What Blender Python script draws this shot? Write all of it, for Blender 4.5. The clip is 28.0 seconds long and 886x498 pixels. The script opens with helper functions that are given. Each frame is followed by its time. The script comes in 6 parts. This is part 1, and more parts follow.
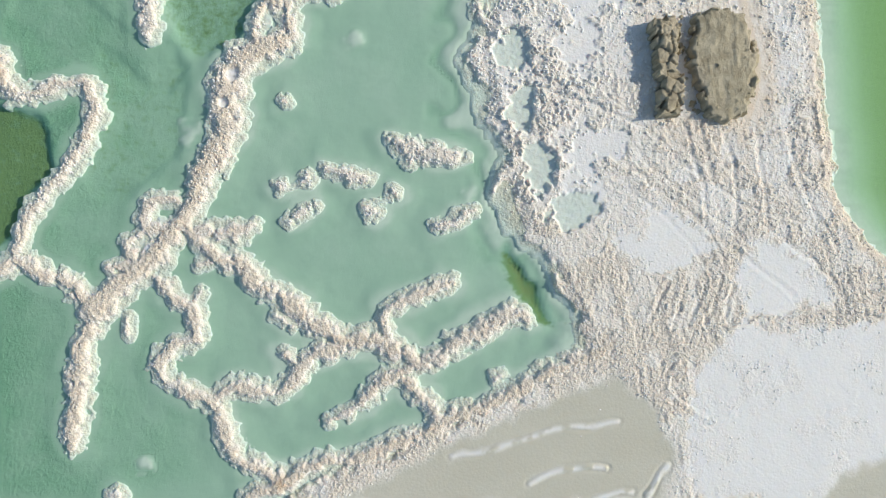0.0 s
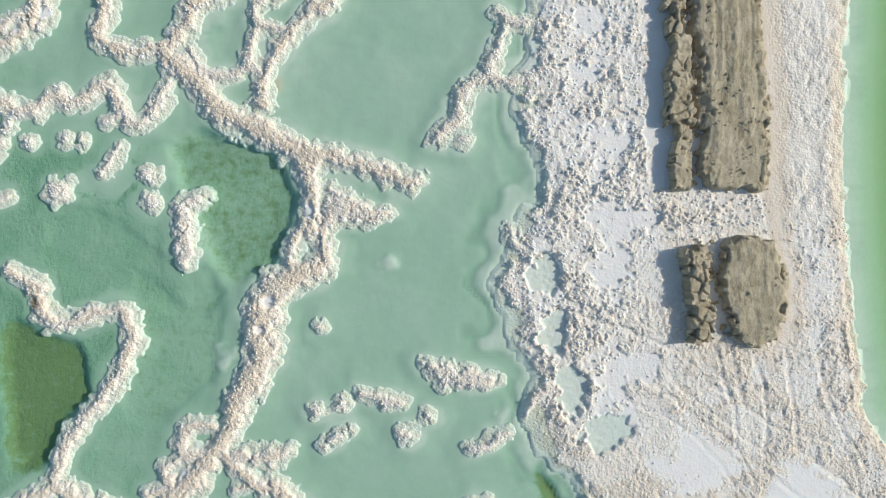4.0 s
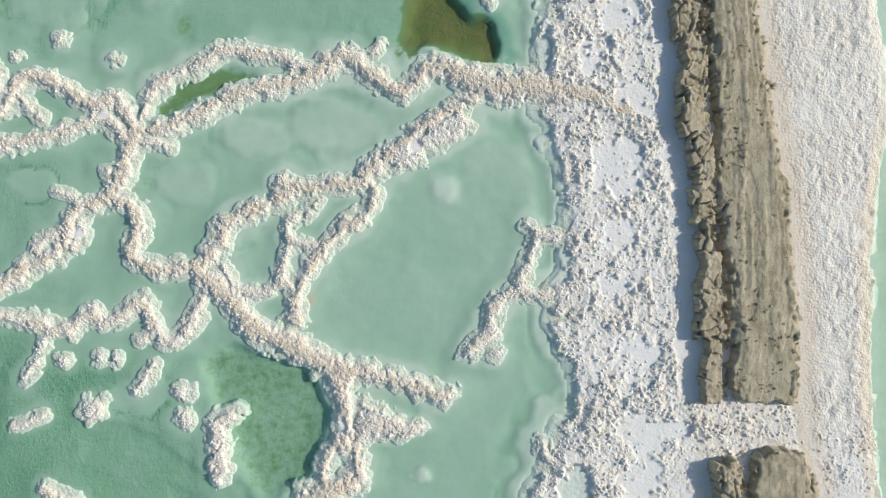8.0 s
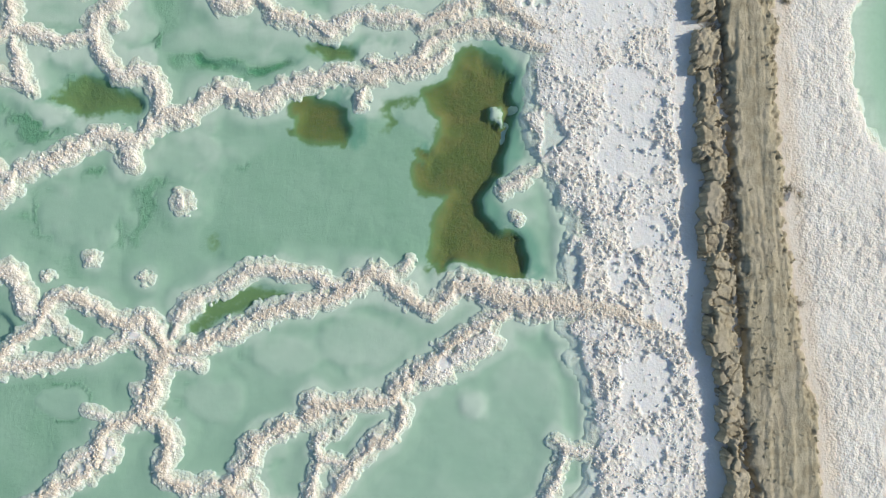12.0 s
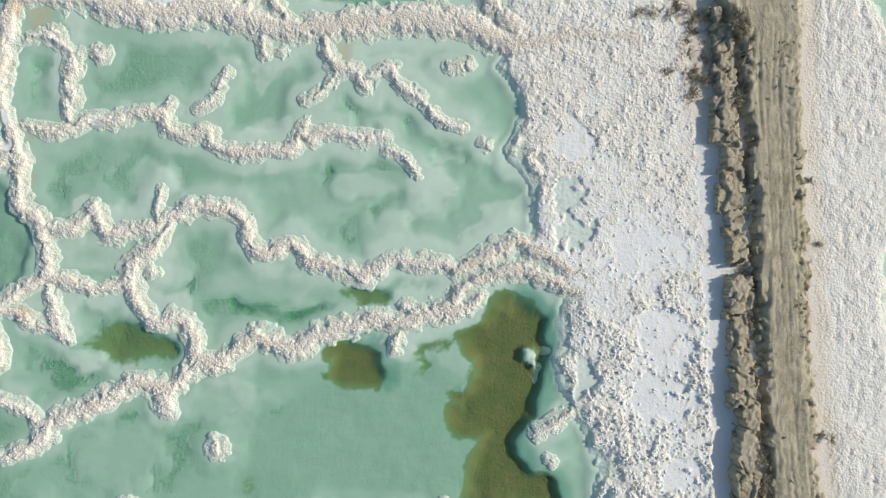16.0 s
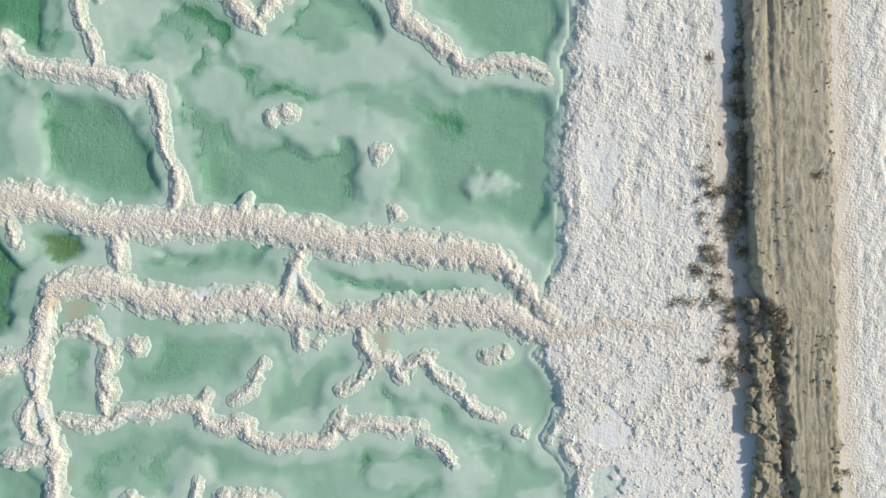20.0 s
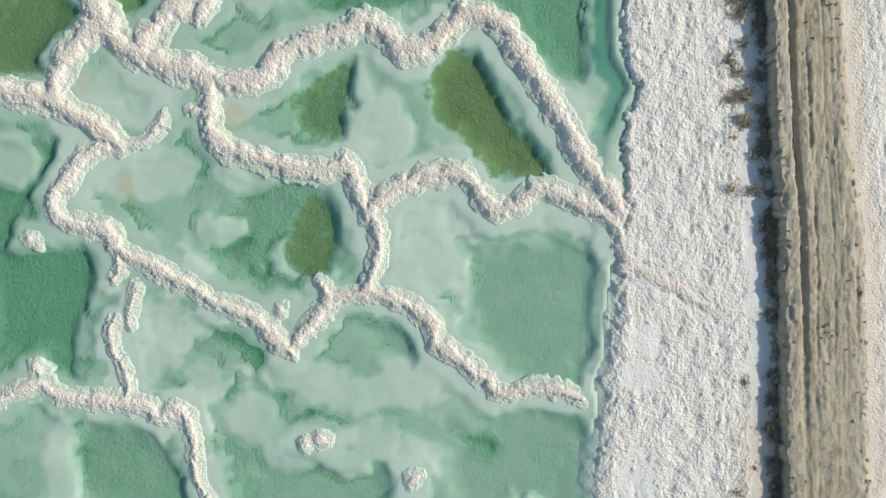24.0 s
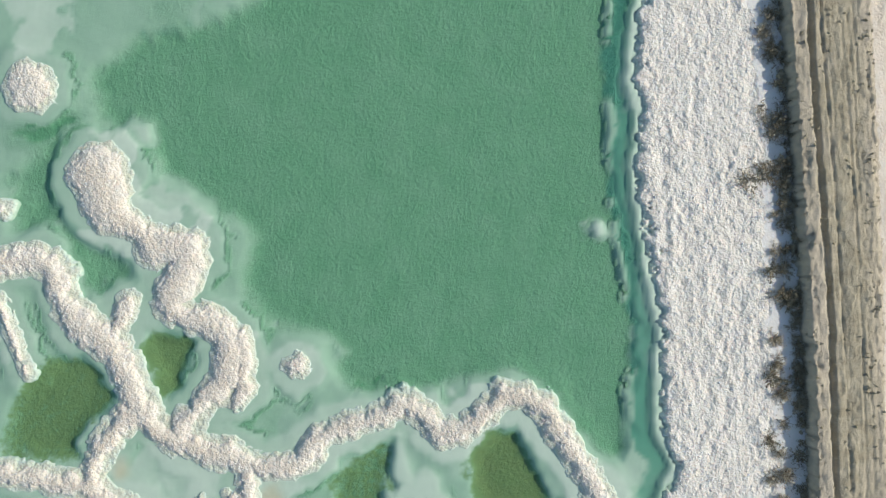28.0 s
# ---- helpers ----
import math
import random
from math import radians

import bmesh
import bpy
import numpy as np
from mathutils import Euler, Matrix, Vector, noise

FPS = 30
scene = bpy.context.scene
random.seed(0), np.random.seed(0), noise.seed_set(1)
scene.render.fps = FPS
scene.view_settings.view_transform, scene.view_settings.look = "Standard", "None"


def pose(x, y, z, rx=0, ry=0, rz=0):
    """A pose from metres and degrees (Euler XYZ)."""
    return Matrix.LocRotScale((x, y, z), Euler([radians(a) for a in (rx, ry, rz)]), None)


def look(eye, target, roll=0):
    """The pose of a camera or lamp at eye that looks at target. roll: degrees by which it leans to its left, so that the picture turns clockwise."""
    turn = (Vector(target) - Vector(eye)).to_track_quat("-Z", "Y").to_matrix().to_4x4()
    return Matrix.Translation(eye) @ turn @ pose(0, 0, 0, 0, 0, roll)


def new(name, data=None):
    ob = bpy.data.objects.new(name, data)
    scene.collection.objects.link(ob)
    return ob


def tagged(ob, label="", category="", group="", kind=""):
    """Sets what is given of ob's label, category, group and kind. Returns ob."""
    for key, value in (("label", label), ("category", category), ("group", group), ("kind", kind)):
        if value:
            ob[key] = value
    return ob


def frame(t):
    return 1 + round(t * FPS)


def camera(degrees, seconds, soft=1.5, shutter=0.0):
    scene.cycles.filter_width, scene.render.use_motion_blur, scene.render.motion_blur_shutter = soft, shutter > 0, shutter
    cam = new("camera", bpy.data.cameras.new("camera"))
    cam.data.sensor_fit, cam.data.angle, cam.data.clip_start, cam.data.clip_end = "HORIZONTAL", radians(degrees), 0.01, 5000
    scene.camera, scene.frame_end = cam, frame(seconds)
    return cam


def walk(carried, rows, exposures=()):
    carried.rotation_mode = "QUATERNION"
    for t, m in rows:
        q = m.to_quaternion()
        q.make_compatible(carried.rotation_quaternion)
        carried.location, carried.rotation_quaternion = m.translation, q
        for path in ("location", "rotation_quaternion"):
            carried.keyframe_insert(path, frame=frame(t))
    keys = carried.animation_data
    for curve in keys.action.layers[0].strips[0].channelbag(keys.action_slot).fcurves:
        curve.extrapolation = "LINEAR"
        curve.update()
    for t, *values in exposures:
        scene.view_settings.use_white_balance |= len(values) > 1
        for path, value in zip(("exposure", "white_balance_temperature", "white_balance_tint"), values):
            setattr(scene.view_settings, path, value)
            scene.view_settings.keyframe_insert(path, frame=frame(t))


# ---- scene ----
cam = camera(75.6, 28.0, soft=1.3)
METRES, EYE, TILT, LEAN, TURN = 94.0, 27.6, -90.0, -1.04, 0.0
ROWS = [
    (0.0, 0.0, 0.0, 0.0, -0.0, 0.0, -0.0),
    (0.5, -0.0021, -0.0005, 0.0129, -0.01, -0.01, 0.01),
    (1.0, -0.0046, -0.001, 0.028, -0.03, 0.02, 0.02),
    (1.5, -0.0067, -0.0014, 0.0417, -0.03, 0.02, 0.03),
    (2.0, -0.0091, -0.0018, 0.0585, -0.03, 0.05, 0.04),
    (2.5, -0.0114, -0.0022, 0.073, -0.05, 0.04, 0.04),
    (3.0, -0.0138, -0.0026, 0.0892, -0.06, 0.02, 0.06),
    (3.5, -0.0158, -0.0029, 0.1027, -0.06, 0.03, 0.08),
    (5.5, -0.0241, -0.004, 0.1588, -0.12, 0.02, 0.1),
    (6.0, -0.0266, -0.0042, 0.1733, -0.15, 0.07, 0.1),
    (6.5, -0.0283, -0.0045, 0.1859, -0.12, 0.06, 0.38),
    (7.0, -0.0303, -0.0047, 0.1995, -0.12, 0.05, 0.39),
    (7.5, -0.0322, -0.0049, 0.2132, -0.13, 0.03, 0.39),
    (8.0, -0.0341, -0.0051, 0.2275, -0.13, 0.03, 0.39),
    (8.5, -0.036, -0.0053, 0.2416, -0.14, 0.02, 0.37),
    (9.0, -0.0377, -0.0054, 0.2557, -0.12, 0.03, 0.37),
    (9.5, -0.0394, -0.0055, 0.2697, -0.12, 0.03, 0.38),
    (10.0, -0.0411, -0.0057, 0.2837, -0.13, 0.04, 0.39),
    (10.5, -0.0429, -0.0059, 0.2979, -0.15, 0.04, 0.39),
    (11.0, -0.0448, -0.0061, 0.3123, -0.13, 0.02, 0.39),
    (11.5, -0.0467, -0.0063, 0.3268, -0.15, 0.03, 0.38),
    (12.0, -0.0484, -0.0064, 0.3412, -0.13, 0.03, 0.39),
    (12.5, -0.0502, -0.0066, 0.3558, -0.14, 0.01, 0.39),
    (14.5, -0.0581, -0.0071, 0.4189, -0.13, 0.04, 0.37),
    (15.0, -0.0601, -0.0072, 0.4357, -0.07, -0.02, 0.38),
    (15.5, -0.0627, -0.0073, 0.4527, -0.1, -0.03, 0.35),
    (16.0, -0.0652, -0.0073, 0.47, -0.11, -0.02, 0.36),
    (16.5, -0.0675, -0.0074, 0.4877, -0.1, -0.03, 0.35),
    (17.0, -0.0696, -0.0074, 0.5058, -0.1, -0.04, 0.36),
    (17.5, -0.0719, -0.0072, 0.5241, -0.12, -0.04, 0.35),
    (18.0, -0.074, -0.0072, 0.543, -0.1, -0.03, 0.35),
    (18.5, -0.0764, -0.0071, 0.5624, -0.11, -0.04, 0.35),
    (19.0, -0.0786, -0.0069, 0.5823, -0.1, -0.07, 0.35),
    (19.5, -0.0808, -0.0068, 0.6008, -0.12, -0.06, 0.34),
    (20.0, -0.0834, -0.0067, 0.6226, -0.12, -0.07, 0.34),
    (20.5, -0.0852, -0.0066, 0.6416, -0.1, -0.09, 0.34),
    (21.0, -0.0876, -0.0064, 0.664, -0.13, -0.11, 0.33),
    (21.5, -0.0894, -0.0062, 0.6839, -0.12, -0.11, 0.32),
    (23.5, -0.098, -0.0053, 0.7694, -0.17, -0.1, 0.32),
    (24.0, -0.1004, -0.0051, 0.7931, -0.15, -0.12, 0.31),
    (24.5, -0.1026, -0.0049, 0.8157, -0.14, -0.16, 0.32),
    (25.0, -0.1049, -0.0047, 0.8406, -0.14, -0.17, 0.3),
    (25.5, -0.1071, -0.0044, 0.8644, -0.16, -0.16, 0.29),
    (26.0, -0.1093, -0.004, 0.8909, -0.14, -0.22, 0.31),
    (26.5, -0.1118, -0.0035, 0.9152, -0.17, -0.23, 0.3),
    (27.0, -0.114, -0.003, 0.9416, -0.14, -0.29, 0.31),
    (27.5, -0.1168, -0.0027, 0.9655, -0.16, -0.28, 0.3),
    (28.0, -0.1197, -0.0023, 0.9925, -0.16, -0.33, 0.29),
]
walk(cam, [(t, pose(0, 0, EYE, TILT, LEAN, TURN) @ pose(METRES * x, METRES * y, METRES * z, 90 + pitch, roll, yaw)) for t, x, y, z, yaw, pitch, roll in ROWS])

# ---- daylight: low warm sun from the right, clear sky ----
SUN_ELEVATION, SUN_AZIMUTH = 33.0, 8.0        # azimuth: degrees from +X towards +Y
sky_world = bpy.data.worlds.new("clear_sky")
scene.world = sky_world
sky_world.use_nodes = True
sky_nodes = sky_world.node_tree
sky = sky_nodes.nodes.new("ShaderNodeTexSky")
sky.sky_type, sky.sun_disc = "NISHITA", False
sky.ozone_density = 1.0
sky.sun_elevation, sky.sun_rotation = radians(SUN_ELEVATION), radians(90 - SUN_AZIMUTH)
sky_nodes.nodes["Background"].inputs["Strength"].default_value = 0.120
haze = sky_nodes.nodes.new("ShaderNodeMix")
haze.data_type, haze.blend_type = "RGBA", "MULTIPLY"
haze.inputs[0].default_value, haze.inputs[7].default_value = 1.0, (0.95, 1.0, 0.945, 1)
sky_nodes.links.new(sky.outputs["Color"], haze.inputs[6])
sky_nodes.links.new(haze.outputs[2], sky_nodes.nodes["Background"].inputs["Color"])
sun_data = bpy.data.lights.new("sun", "SUN")
sun_data.energy, sun_data.angle, sun_data.color = 3.45, radians(0.6), (1.0, 0.925, 0.795)
sun = new("sun", sun_data)
ce, se = math.cos(radians(SUN_ELEVATION)), math.sin(radians(SUN_ELEVATION))
ca, sa = math.cos(radians(SUN_AZIMUTH)), math.sin(radians(SUN_AZIMUTH))
sun.matrix_world = look((60 * ce * ca, 60 * ce * sa + 45, 60 * se), (0, 45, 0))


# ---- materials ----
class Nodes:
    """A node material with short ways to add its nodes."""

    def __init__(self, name):
        self.material = bpy.data.materials.new(name)
        self.material.use_nodes = True
        self.tree = self.material.node_tree
        self.shader = self.tree.nodes["Principled BSDF"]
        self.out = self.tree.nodes["Material Output"]
        geometry = self.tree.nodes.new("ShaderNodeNewGeometry")
        self.place = geometry.outputs["Position"]

    def put(self, socket, value):
        if isinstance(value, bpy.types.NodeSocket):
            self.tree.links.new(value, socket)
        elif isinstance(value, tuple) and len(value) == 3 and socket.type == "RGBA":
            socket.default_value = (*value, 1)
        else:
            socket.default_value = value

    def attribute(self, name):
        n = self.tree.nodes.new("ShaderNodeAttribute")
        n.attribute_name = name
        return n.outputs["Fac"]

    def grain(self, scale, detail=4.0, rough=0.55, stretch=None):
        n = self.tree.nodes.new("ShaderNodeTexNoise")
        n.inputs["Scale"].default_value, n.inputs["Detail"].default_value, n.inputs["Roughness"].default_value = scale, detail, rough
        at = self.place
        if stretch:
            m = self.tree.nodes.new("ShaderNodeVectorMath")
            m.operation = "MULTIPLY"
            self.put(m.inputs[0], at)
            m.inputs[1].default_value = stretch
            at = m.outputs[0]
        self.put(n.inputs["Vector"], at)
        return n.outputs["Fac"]

    def cells(self, scale, feature="F1"):
        n = self.tree.nodes.new("ShaderNodeTexVoronoi")
        n.feature = feature
        n.inputs["Scale"].default_value = scale
        self.put(n.inputs["Vector"], self.place)
        return n.outputs["Distance"]

    def steps(self, value, low, high, to_low=0.0, to_high=1.0):
        n = self.tree.nodes.new("ShaderNodeMapRange")
        n.interpolation_type = "SMOOTHSTEP"
        self.put(n.inputs[0], value)
        for socket, v in zip(n.inputs[1:5], (low, high, to_low, to_high)):
            self.put(socket, v)
        return n.outputs[0]

    def maths(self, kind, a, b):
        n = self.tree.nodes.new("ShaderNodeMath")
        n.operation = kind
        self.put(n.inputs[0], a)
        self.put(n.inputs[1], b)
        return n.outputs[0]

    def mix(self, factor, a, b, kind="MIX"):
        n = self.tree.nodes.new("ShaderNodeMix")
        n.data_type, n.blend_type = "RGBA", kind
        self.put(n.inputs[0], factor)
        self.put(n.inputs[6], a)
        self.put(n.inputs[7], b)
        return n.outputs[2]

    def bump(self, height, strength, distance, after=None):
        n = self.tree.nodes.new("ShaderNodeBump")
        n.inputs["Strength"].default_value, n.inputs["Distance"].default_value = strength, distance
        self.put(n.inputs["Height"], height)
        if after:
            self.put(n.inputs["Normal"], after)
        return n.outputs["Normal"]

    def finish(self, colour, rough, normal=None, specular=0.3):
        self.put(self.shader.inputs["Base Color"], colour)
        self.put(self.shader.inputs["Roughness"], rough)
        self.shader.inputs["Specular IOR Level"].default_value = specular
        if normal:
            self.put(self.shader.inputs["Normal"], normal)
        return self.material


def salt_material():
    n = Nodes("salt_crust")
    dust, wet, coarse, depth_tint = n.attribute("dust"), n.attribute("wet"), n.attribute("coarse"), n.attribute("depth_tint")
    blotch = n.grain(1.6, 6, 0.62)
    fine = n.grain(30, 4, 0.65)
    tan = n.mix(fine, (0.66, 0.572, 0.468), (0.78, 0.705, 0.608))
    white = n.mix(n.steps(coarse, 0.1, 0.7), (0.80, 0.80, 0.79), n.mix(n.grain(0.45, 4), (0.768, 0.736, 0.68), (0.83, 0.806, 0.757)))
    amount = n.steps(n.maths("ADD", n.maths("MULTIPLY", dust, 0.9), n.maths("MULTIPLY", blotch, 0.45)), 0.18, 0.95)
    colour = n.mix(amount, white, tan)
    speck = n.steps(n.grain(13, 3, 0.7), 0.58, 0.75, 0.0, 0.12)
    colour = n.mix(n.maths("MULTIPLY", speck, coarse), colour, (0.58, 0.49, 0.40))
    colour = n.mix(n.attribute("rust"), colour, (0.60, 0.40, 0.24))
    pan = n.mix(n.grain(0.35, 6, 0.6, (0.6, 1.4, 1.0)), (0.52, 0.505, 0.42), (0.63, 0.615, 0.53))
    lines = n.steps(n.grain(2.2, 5, 0.7, (0.22, 1.5, 1.0)), 0.62, 0.72, 0.0, 0.5)
    colour = n.mix(wet, colour, n.mix(lines, pan, (0.66, 0.64, 0.57)))
    # salt below the brine takes the water's depth tint, painted into its colour
    silt_tint = n.mix(n.steps(depth_tint, 0.45, 1.0), (0.74, 0.785, 0.75), (0.50, 0.64, 0.555))
    colour = n.mix(n.steps(n.maths("ADD", depth_tint, n.maths("MULTIPLY", n.maths("SUBTRACT", blotch, 0.5), 0.25)), 0.0, 0.34, 0.0, 0.95), colour, silt_tint)
    nodules = n.maths("ADD", n.maths("MULTIPLY", n.cells(6.5), 1.3), n.maths("MULTIPLY", n.cells(12), 0.8))
    height = n.maths("MULTIPLY", n.maths("SUBTRACT", n.maths("MULTIPLY", fine, 0.35), nodules), n.maths("ADD", n.maths("MULTIPLY", coarse, n.steps(depth_tint, 0.0, 0.5, 1.0, 0.25)), 0.06))
    n.shader.inputs["Subsurface Weight"].default_value = 0.5
    n.shader.inputs["Subsurface Radius"].default_value = (1.0, 0.85, 0.7)
    n.shader.inputs["Subsurface Scale"].default_value = 0.07
    return n.finish(colour, n.steps(wet, 0, 1, 0.8, 0.4), n.bump(height, 0.6, 0.06), 0.25)


def bed_material():
    n = Nodes("pond_bed")
    silt_tint, algae, deep = n.attribute("silt_tint"), n.attribute("algae"), n.attribute("deep")
    lush, stain = n.attribute("lush"), n.attribute("stain")
    cloud = n.grain(0.7, 6, 0.6)
    ripple = n.grain(5.0, 5, 0.7, (1.0, 0.8, 1.0))
    shift = n.maths("MULTIPLY", n.maths("SUBTRACT", cloud, 0.5), 0.22)
    s = n.maths("ADD", silt_tint, shift)
    pale = (0.655, 0.73, 0.672)
    teal = (0.395, 0.555, 0.46)
    green = (0.138, 0.358, 0.211)
    olive = n.mix(n.steps(n.grain(1.1, 6, 0.7), 0.35, 0.7), (0.140, 0.178, 0.060), (0.205, 0.196, 0.075))
    olive = n.mix(n.steps(algae, 0.40, 0.9), (0.175, 0.295, 0.135), olive)
    # pale to teal to green also paints the water's depth tint onto the bed
    colour = n.mix(n.steps(s, -0.05, 0.45), pale, teal)
    colour = n.mix(n.steps(s, 0.40, 1.05), colour, green)
    spots = n.maths("MULTIPLY", n.maths("SUBTRACT", n.grain(2.4, 7, 0.72), 0.5), 0.6)
    colour = n.mix(n.steps(n.maths("ADD", algae, n.maths("ADD", n.maths("MULTIPLY", shift, 0.4), spots)), 0.28, 0.50), colour, olive)
    # teal of deep water, and of the shade painted along the hollows' eastern rims
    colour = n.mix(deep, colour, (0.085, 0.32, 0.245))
    colour = n.mix(stain, colour, (0.62, 0.50, 0.36))
    colour = n.mix(lush, colour, (0.27, 0.47, 0.17))
    colour = n.mix(n.steps(ripple, 0.35, 0.7, 0.0, 0.09), colour, (0.13, 0.23, 0.16))
    height = n.maths("MULTIPLY", ripple, n.steps(silt_tint, 0.5, 0.86, 0.13, 1.0))
    normal = n.bump(height, 1.0, 0.10)
    return n.finish(colour, 0.85, normal, 0.1)


def water_material():
    n = Nodes("brine")
    clear = n.tree.nodes.new("ShaderNodeBsdfTransparent")
    clear.inputs["Color"].default_value = (0.91, 0.96, 0.925, 1)
    gloss = n.tree.nodes.new("ShaderNodeBsdfGlossy")
    gloss.inputs["Roughness"].default_value = 0.06
    ripples = n.bump(n.grain(4.5, 3, 0.6), 0.10, 0.05)
    n.put(gloss.inputs["Normal"], ripples)
    both = n.tree.nodes.new("ShaderNodeMixShader")
    both.inputs[0].default_value = 0.03
    n.put(both.inputs[1], clear.outputs[0])
    n.put(both.inputs[2], gloss.outputs[0])
    n.put(n.out.inputs["Surface"], both.outputs[0])
    return n.material


def dirt_material(name, dark, light):
    n = Nodes(name)
    along = n.grain(1.1, 6, 0.62, (1.7, 0.14, 1.0))
    patches = n.grain(1.4, 6, 0.65)
    fine = n.grain(22, 5, 0.7)
    rough = n.grain(7, 5, 0.7, (1.0, 0.6, 1.0))
    colour = n.mix(n.steps(n.maths("ADD", n.maths("MULTIPLY", along, 0.12), n.maths("MULTIPLY", patches, 0.88)), 0.36, 0.62), dark, light)
    colour = n.mix(n.steps(fine, 0.52, 0.8, 0.0, 0.4), colour, tuple(0.55 * c for c in dark))
    fleck = n.steps(n.grain(9, 4, 0.75, (1.3, 0.8, 1.0)), 0.62, 0.68, 0.0, 0.45)
    colour = n.mix(n.maths("MULTIPLY", fleck, n.steps(patches, 0.45, 0.6, 0.1, 1.0)), colour, tuple(0.4 * c for c in dark))
    crack = n.steps(n.maths("ABSOLUTE", n.maths("SUBTRACT", n.grain(2.6, 4, 0.6, (1.0, 0.45, 1.0)), 0.5), 0.0), 0.0, 0.010, 1.0, 0.0)
    crack = n.maths("MULTIPLY", crack, n.steps(n.grain(0.9, 3), 0.54, 0.62, 0.0, 0.5))
    colour = n.mix(crack, colour, tuple(0.25 * c for c in dark))
    dust = n.attribute("dust")
    colour = n.mix(dust, colour, n.mix(fine, (0.47, 0.41, 0.325), (0.60, 0.535, 0.445)))
    clods = n.cells(11)
    height = n.maths("SUBTRACT", n.maths("ADD", n.maths("MULTIPLY", rough, 1.4), n.maths("MULTIPLY", fine, 0.5)), n.maths("ADD", crack, n.maths("MULTIPLY", clods, 0.25)))
    return n.finish(colour, 0.95, n.bump(height, 0.7, 0.06), 0.15)


def plain_material(name, a, b, scale, rough=0.9):
    n = Nodes(name)
    fine = n.grain(scale, 4, 0.6)
    return n.finish(n.mix(n.steps(fine, 0.3, 0.7), a, b), rough, n.bump(fine, 0.4, 0.02), 0.15)


SALT, BED, BRINE = salt_material(), bed_material(), water_material()
DIRT = dirt_material("packed_earth", (0.34, 0.297, 0.207), (0.48, 0.43, 0.318))
CRUST = dirt_material("broken_earth", (0.335, 0.285, 0.195), (0.475, 0.42, 0.305))
TWIG = plain_material("dry_twig", (0.10, 0.075, 0.05), (0.20, 0.155, 0.10), 20)
LEAF = plain_material("grey_leaf", (0.19, 0.165, 0.115), (0.40, 0.355, 0.26), 9)
DRY_LEAF = plain_material("dried_leaf", (0.36, 0.315, 0.23), (0.56, 0.50, 0.40), 9)


# ---- fields over the plan: one fine grid for the relief, one coarse grid for the bed ----
RES = 0.055
X0, Y0, NX, NY = -36.0, -14.02, 1092, 2256
XS = (X0 + RES * np.arange(NX)).astype(np.float32)
YS = (Y0 + RES * np.arange(NY)).astype(np.float32)
GX, GY = np.meshgrid(XS, YS)


def chance(i, j, k):
    """A steady random number for each lattice cell."""
    n = (i.astype(np.int64) * 374761393 + j.astype(np.int64) * 668265263 + k * 2147483647) & 0x7FFFFFFF
    n = ((n ^ (n >> 13)) * 1274126177) & 0x7FFFFFFF
    n = ((n ^ (n >> 16)) * 668265263) & 0x7FFFFFFF
    return ((n ^ (n >> 15)) & 0xFFFF).astype(np.float32) / 65535.0


def soft(x, y, size, k):
    """Smooth noise, 0 to 1, with lumps of the given size."""
    x, y = x / size, y / size
    i, j = np.floor(x), np.floor(y)
    u, v = x - i, y - j
    u, v = u * u * (3 - 2 * u), v * v * (3 - 2 * v)
    a, b = chance(i, j, k), chance(i + 1, j, k)
    c, d = chance(i, j + 1, k), chance(i + 1, j + 1, k)
    return (a + (b - a) * u) * (1 - v) + (c + (d - c) * u) * v


def layers(x, y, size, k, count=4):
    total, weight = 0, 0
    for n in range(count):
        total = total + soft(x + 17.3 * n, y - 9.1 * n, size / 2 ** n, k + n) / 1.8 ** n
        weight += 1 / 1.8 ** n
    return total / weight


def lumps(x, y, size, k):
    """Rounded knobs side by side: 1 on their tops, 0 in the creases."""
    x, y = x / size, y / size
    i, j = np.floor(x), np.floor(y)
    near = np.full(x.shape, 9.0, np.float32)
    for di in (-1, 0, 1):
        for dj in (-1, 0, 1):
            a, b = i + di, j + dj
            dx, dy = a + chance(a, b, k) - x, b + chance(a, b, k + 7) - y
            np.minimum(near, (dx * dx + dy * dy) * (0.7 + 0.9 * chance(a, b, k + 3)), out=near)
    return np.sqrt(np.maximum(0, 1 - near / 0.62))


def blocks(x, y, size, k):
    """Broken cells: how far the nearest joint is (0 on it), and a number for each cell."""
    x, y = x / size, y / size
    i, j = np.floor(x), np.floor(y)
    first, second, mark = np.full(x.shape, 9.0), np.full(x.shape, 9.0), np.zeros(x.shape)
    for di in (-1, 0, 1):
        for dj in (-1, 0, 1):
            a, b = i + di, j + dj
            d = np.hypot(a + chance(a, b, k) - x, b + chance(a, b, k + 7) - y)
            closer = d < first
            second = np.where(closer, first, np.minimum(second, d))
            mark = np.where(closer, chance(a, b, k + 5), mark)
            first = np.where(closer, d, first)
    return (second - first) * size, mark


def ease(v, low, high):
    v = np.clip((v - low) / (high - low), 0, 1)
    return v * v * (3 - 2 * v)


def rounded(points, count=4):
    """A smooth line through the points; values past x and y glide along."""
    p = [points[0], *points, points[-1]]
    line = []
    for a, b, c, d in zip(p, p[1:], p[2:], p[3:]):
        for n in range(count):
            t = n / count
            line.append(0.5 * (2 * b + (c - a) * t + (2 * a - 5 * b + 4 * c - d) * t * t + (3 * b - a - 3 * c + d) * t ** 3))
    return np.array([*line, p[-1]])


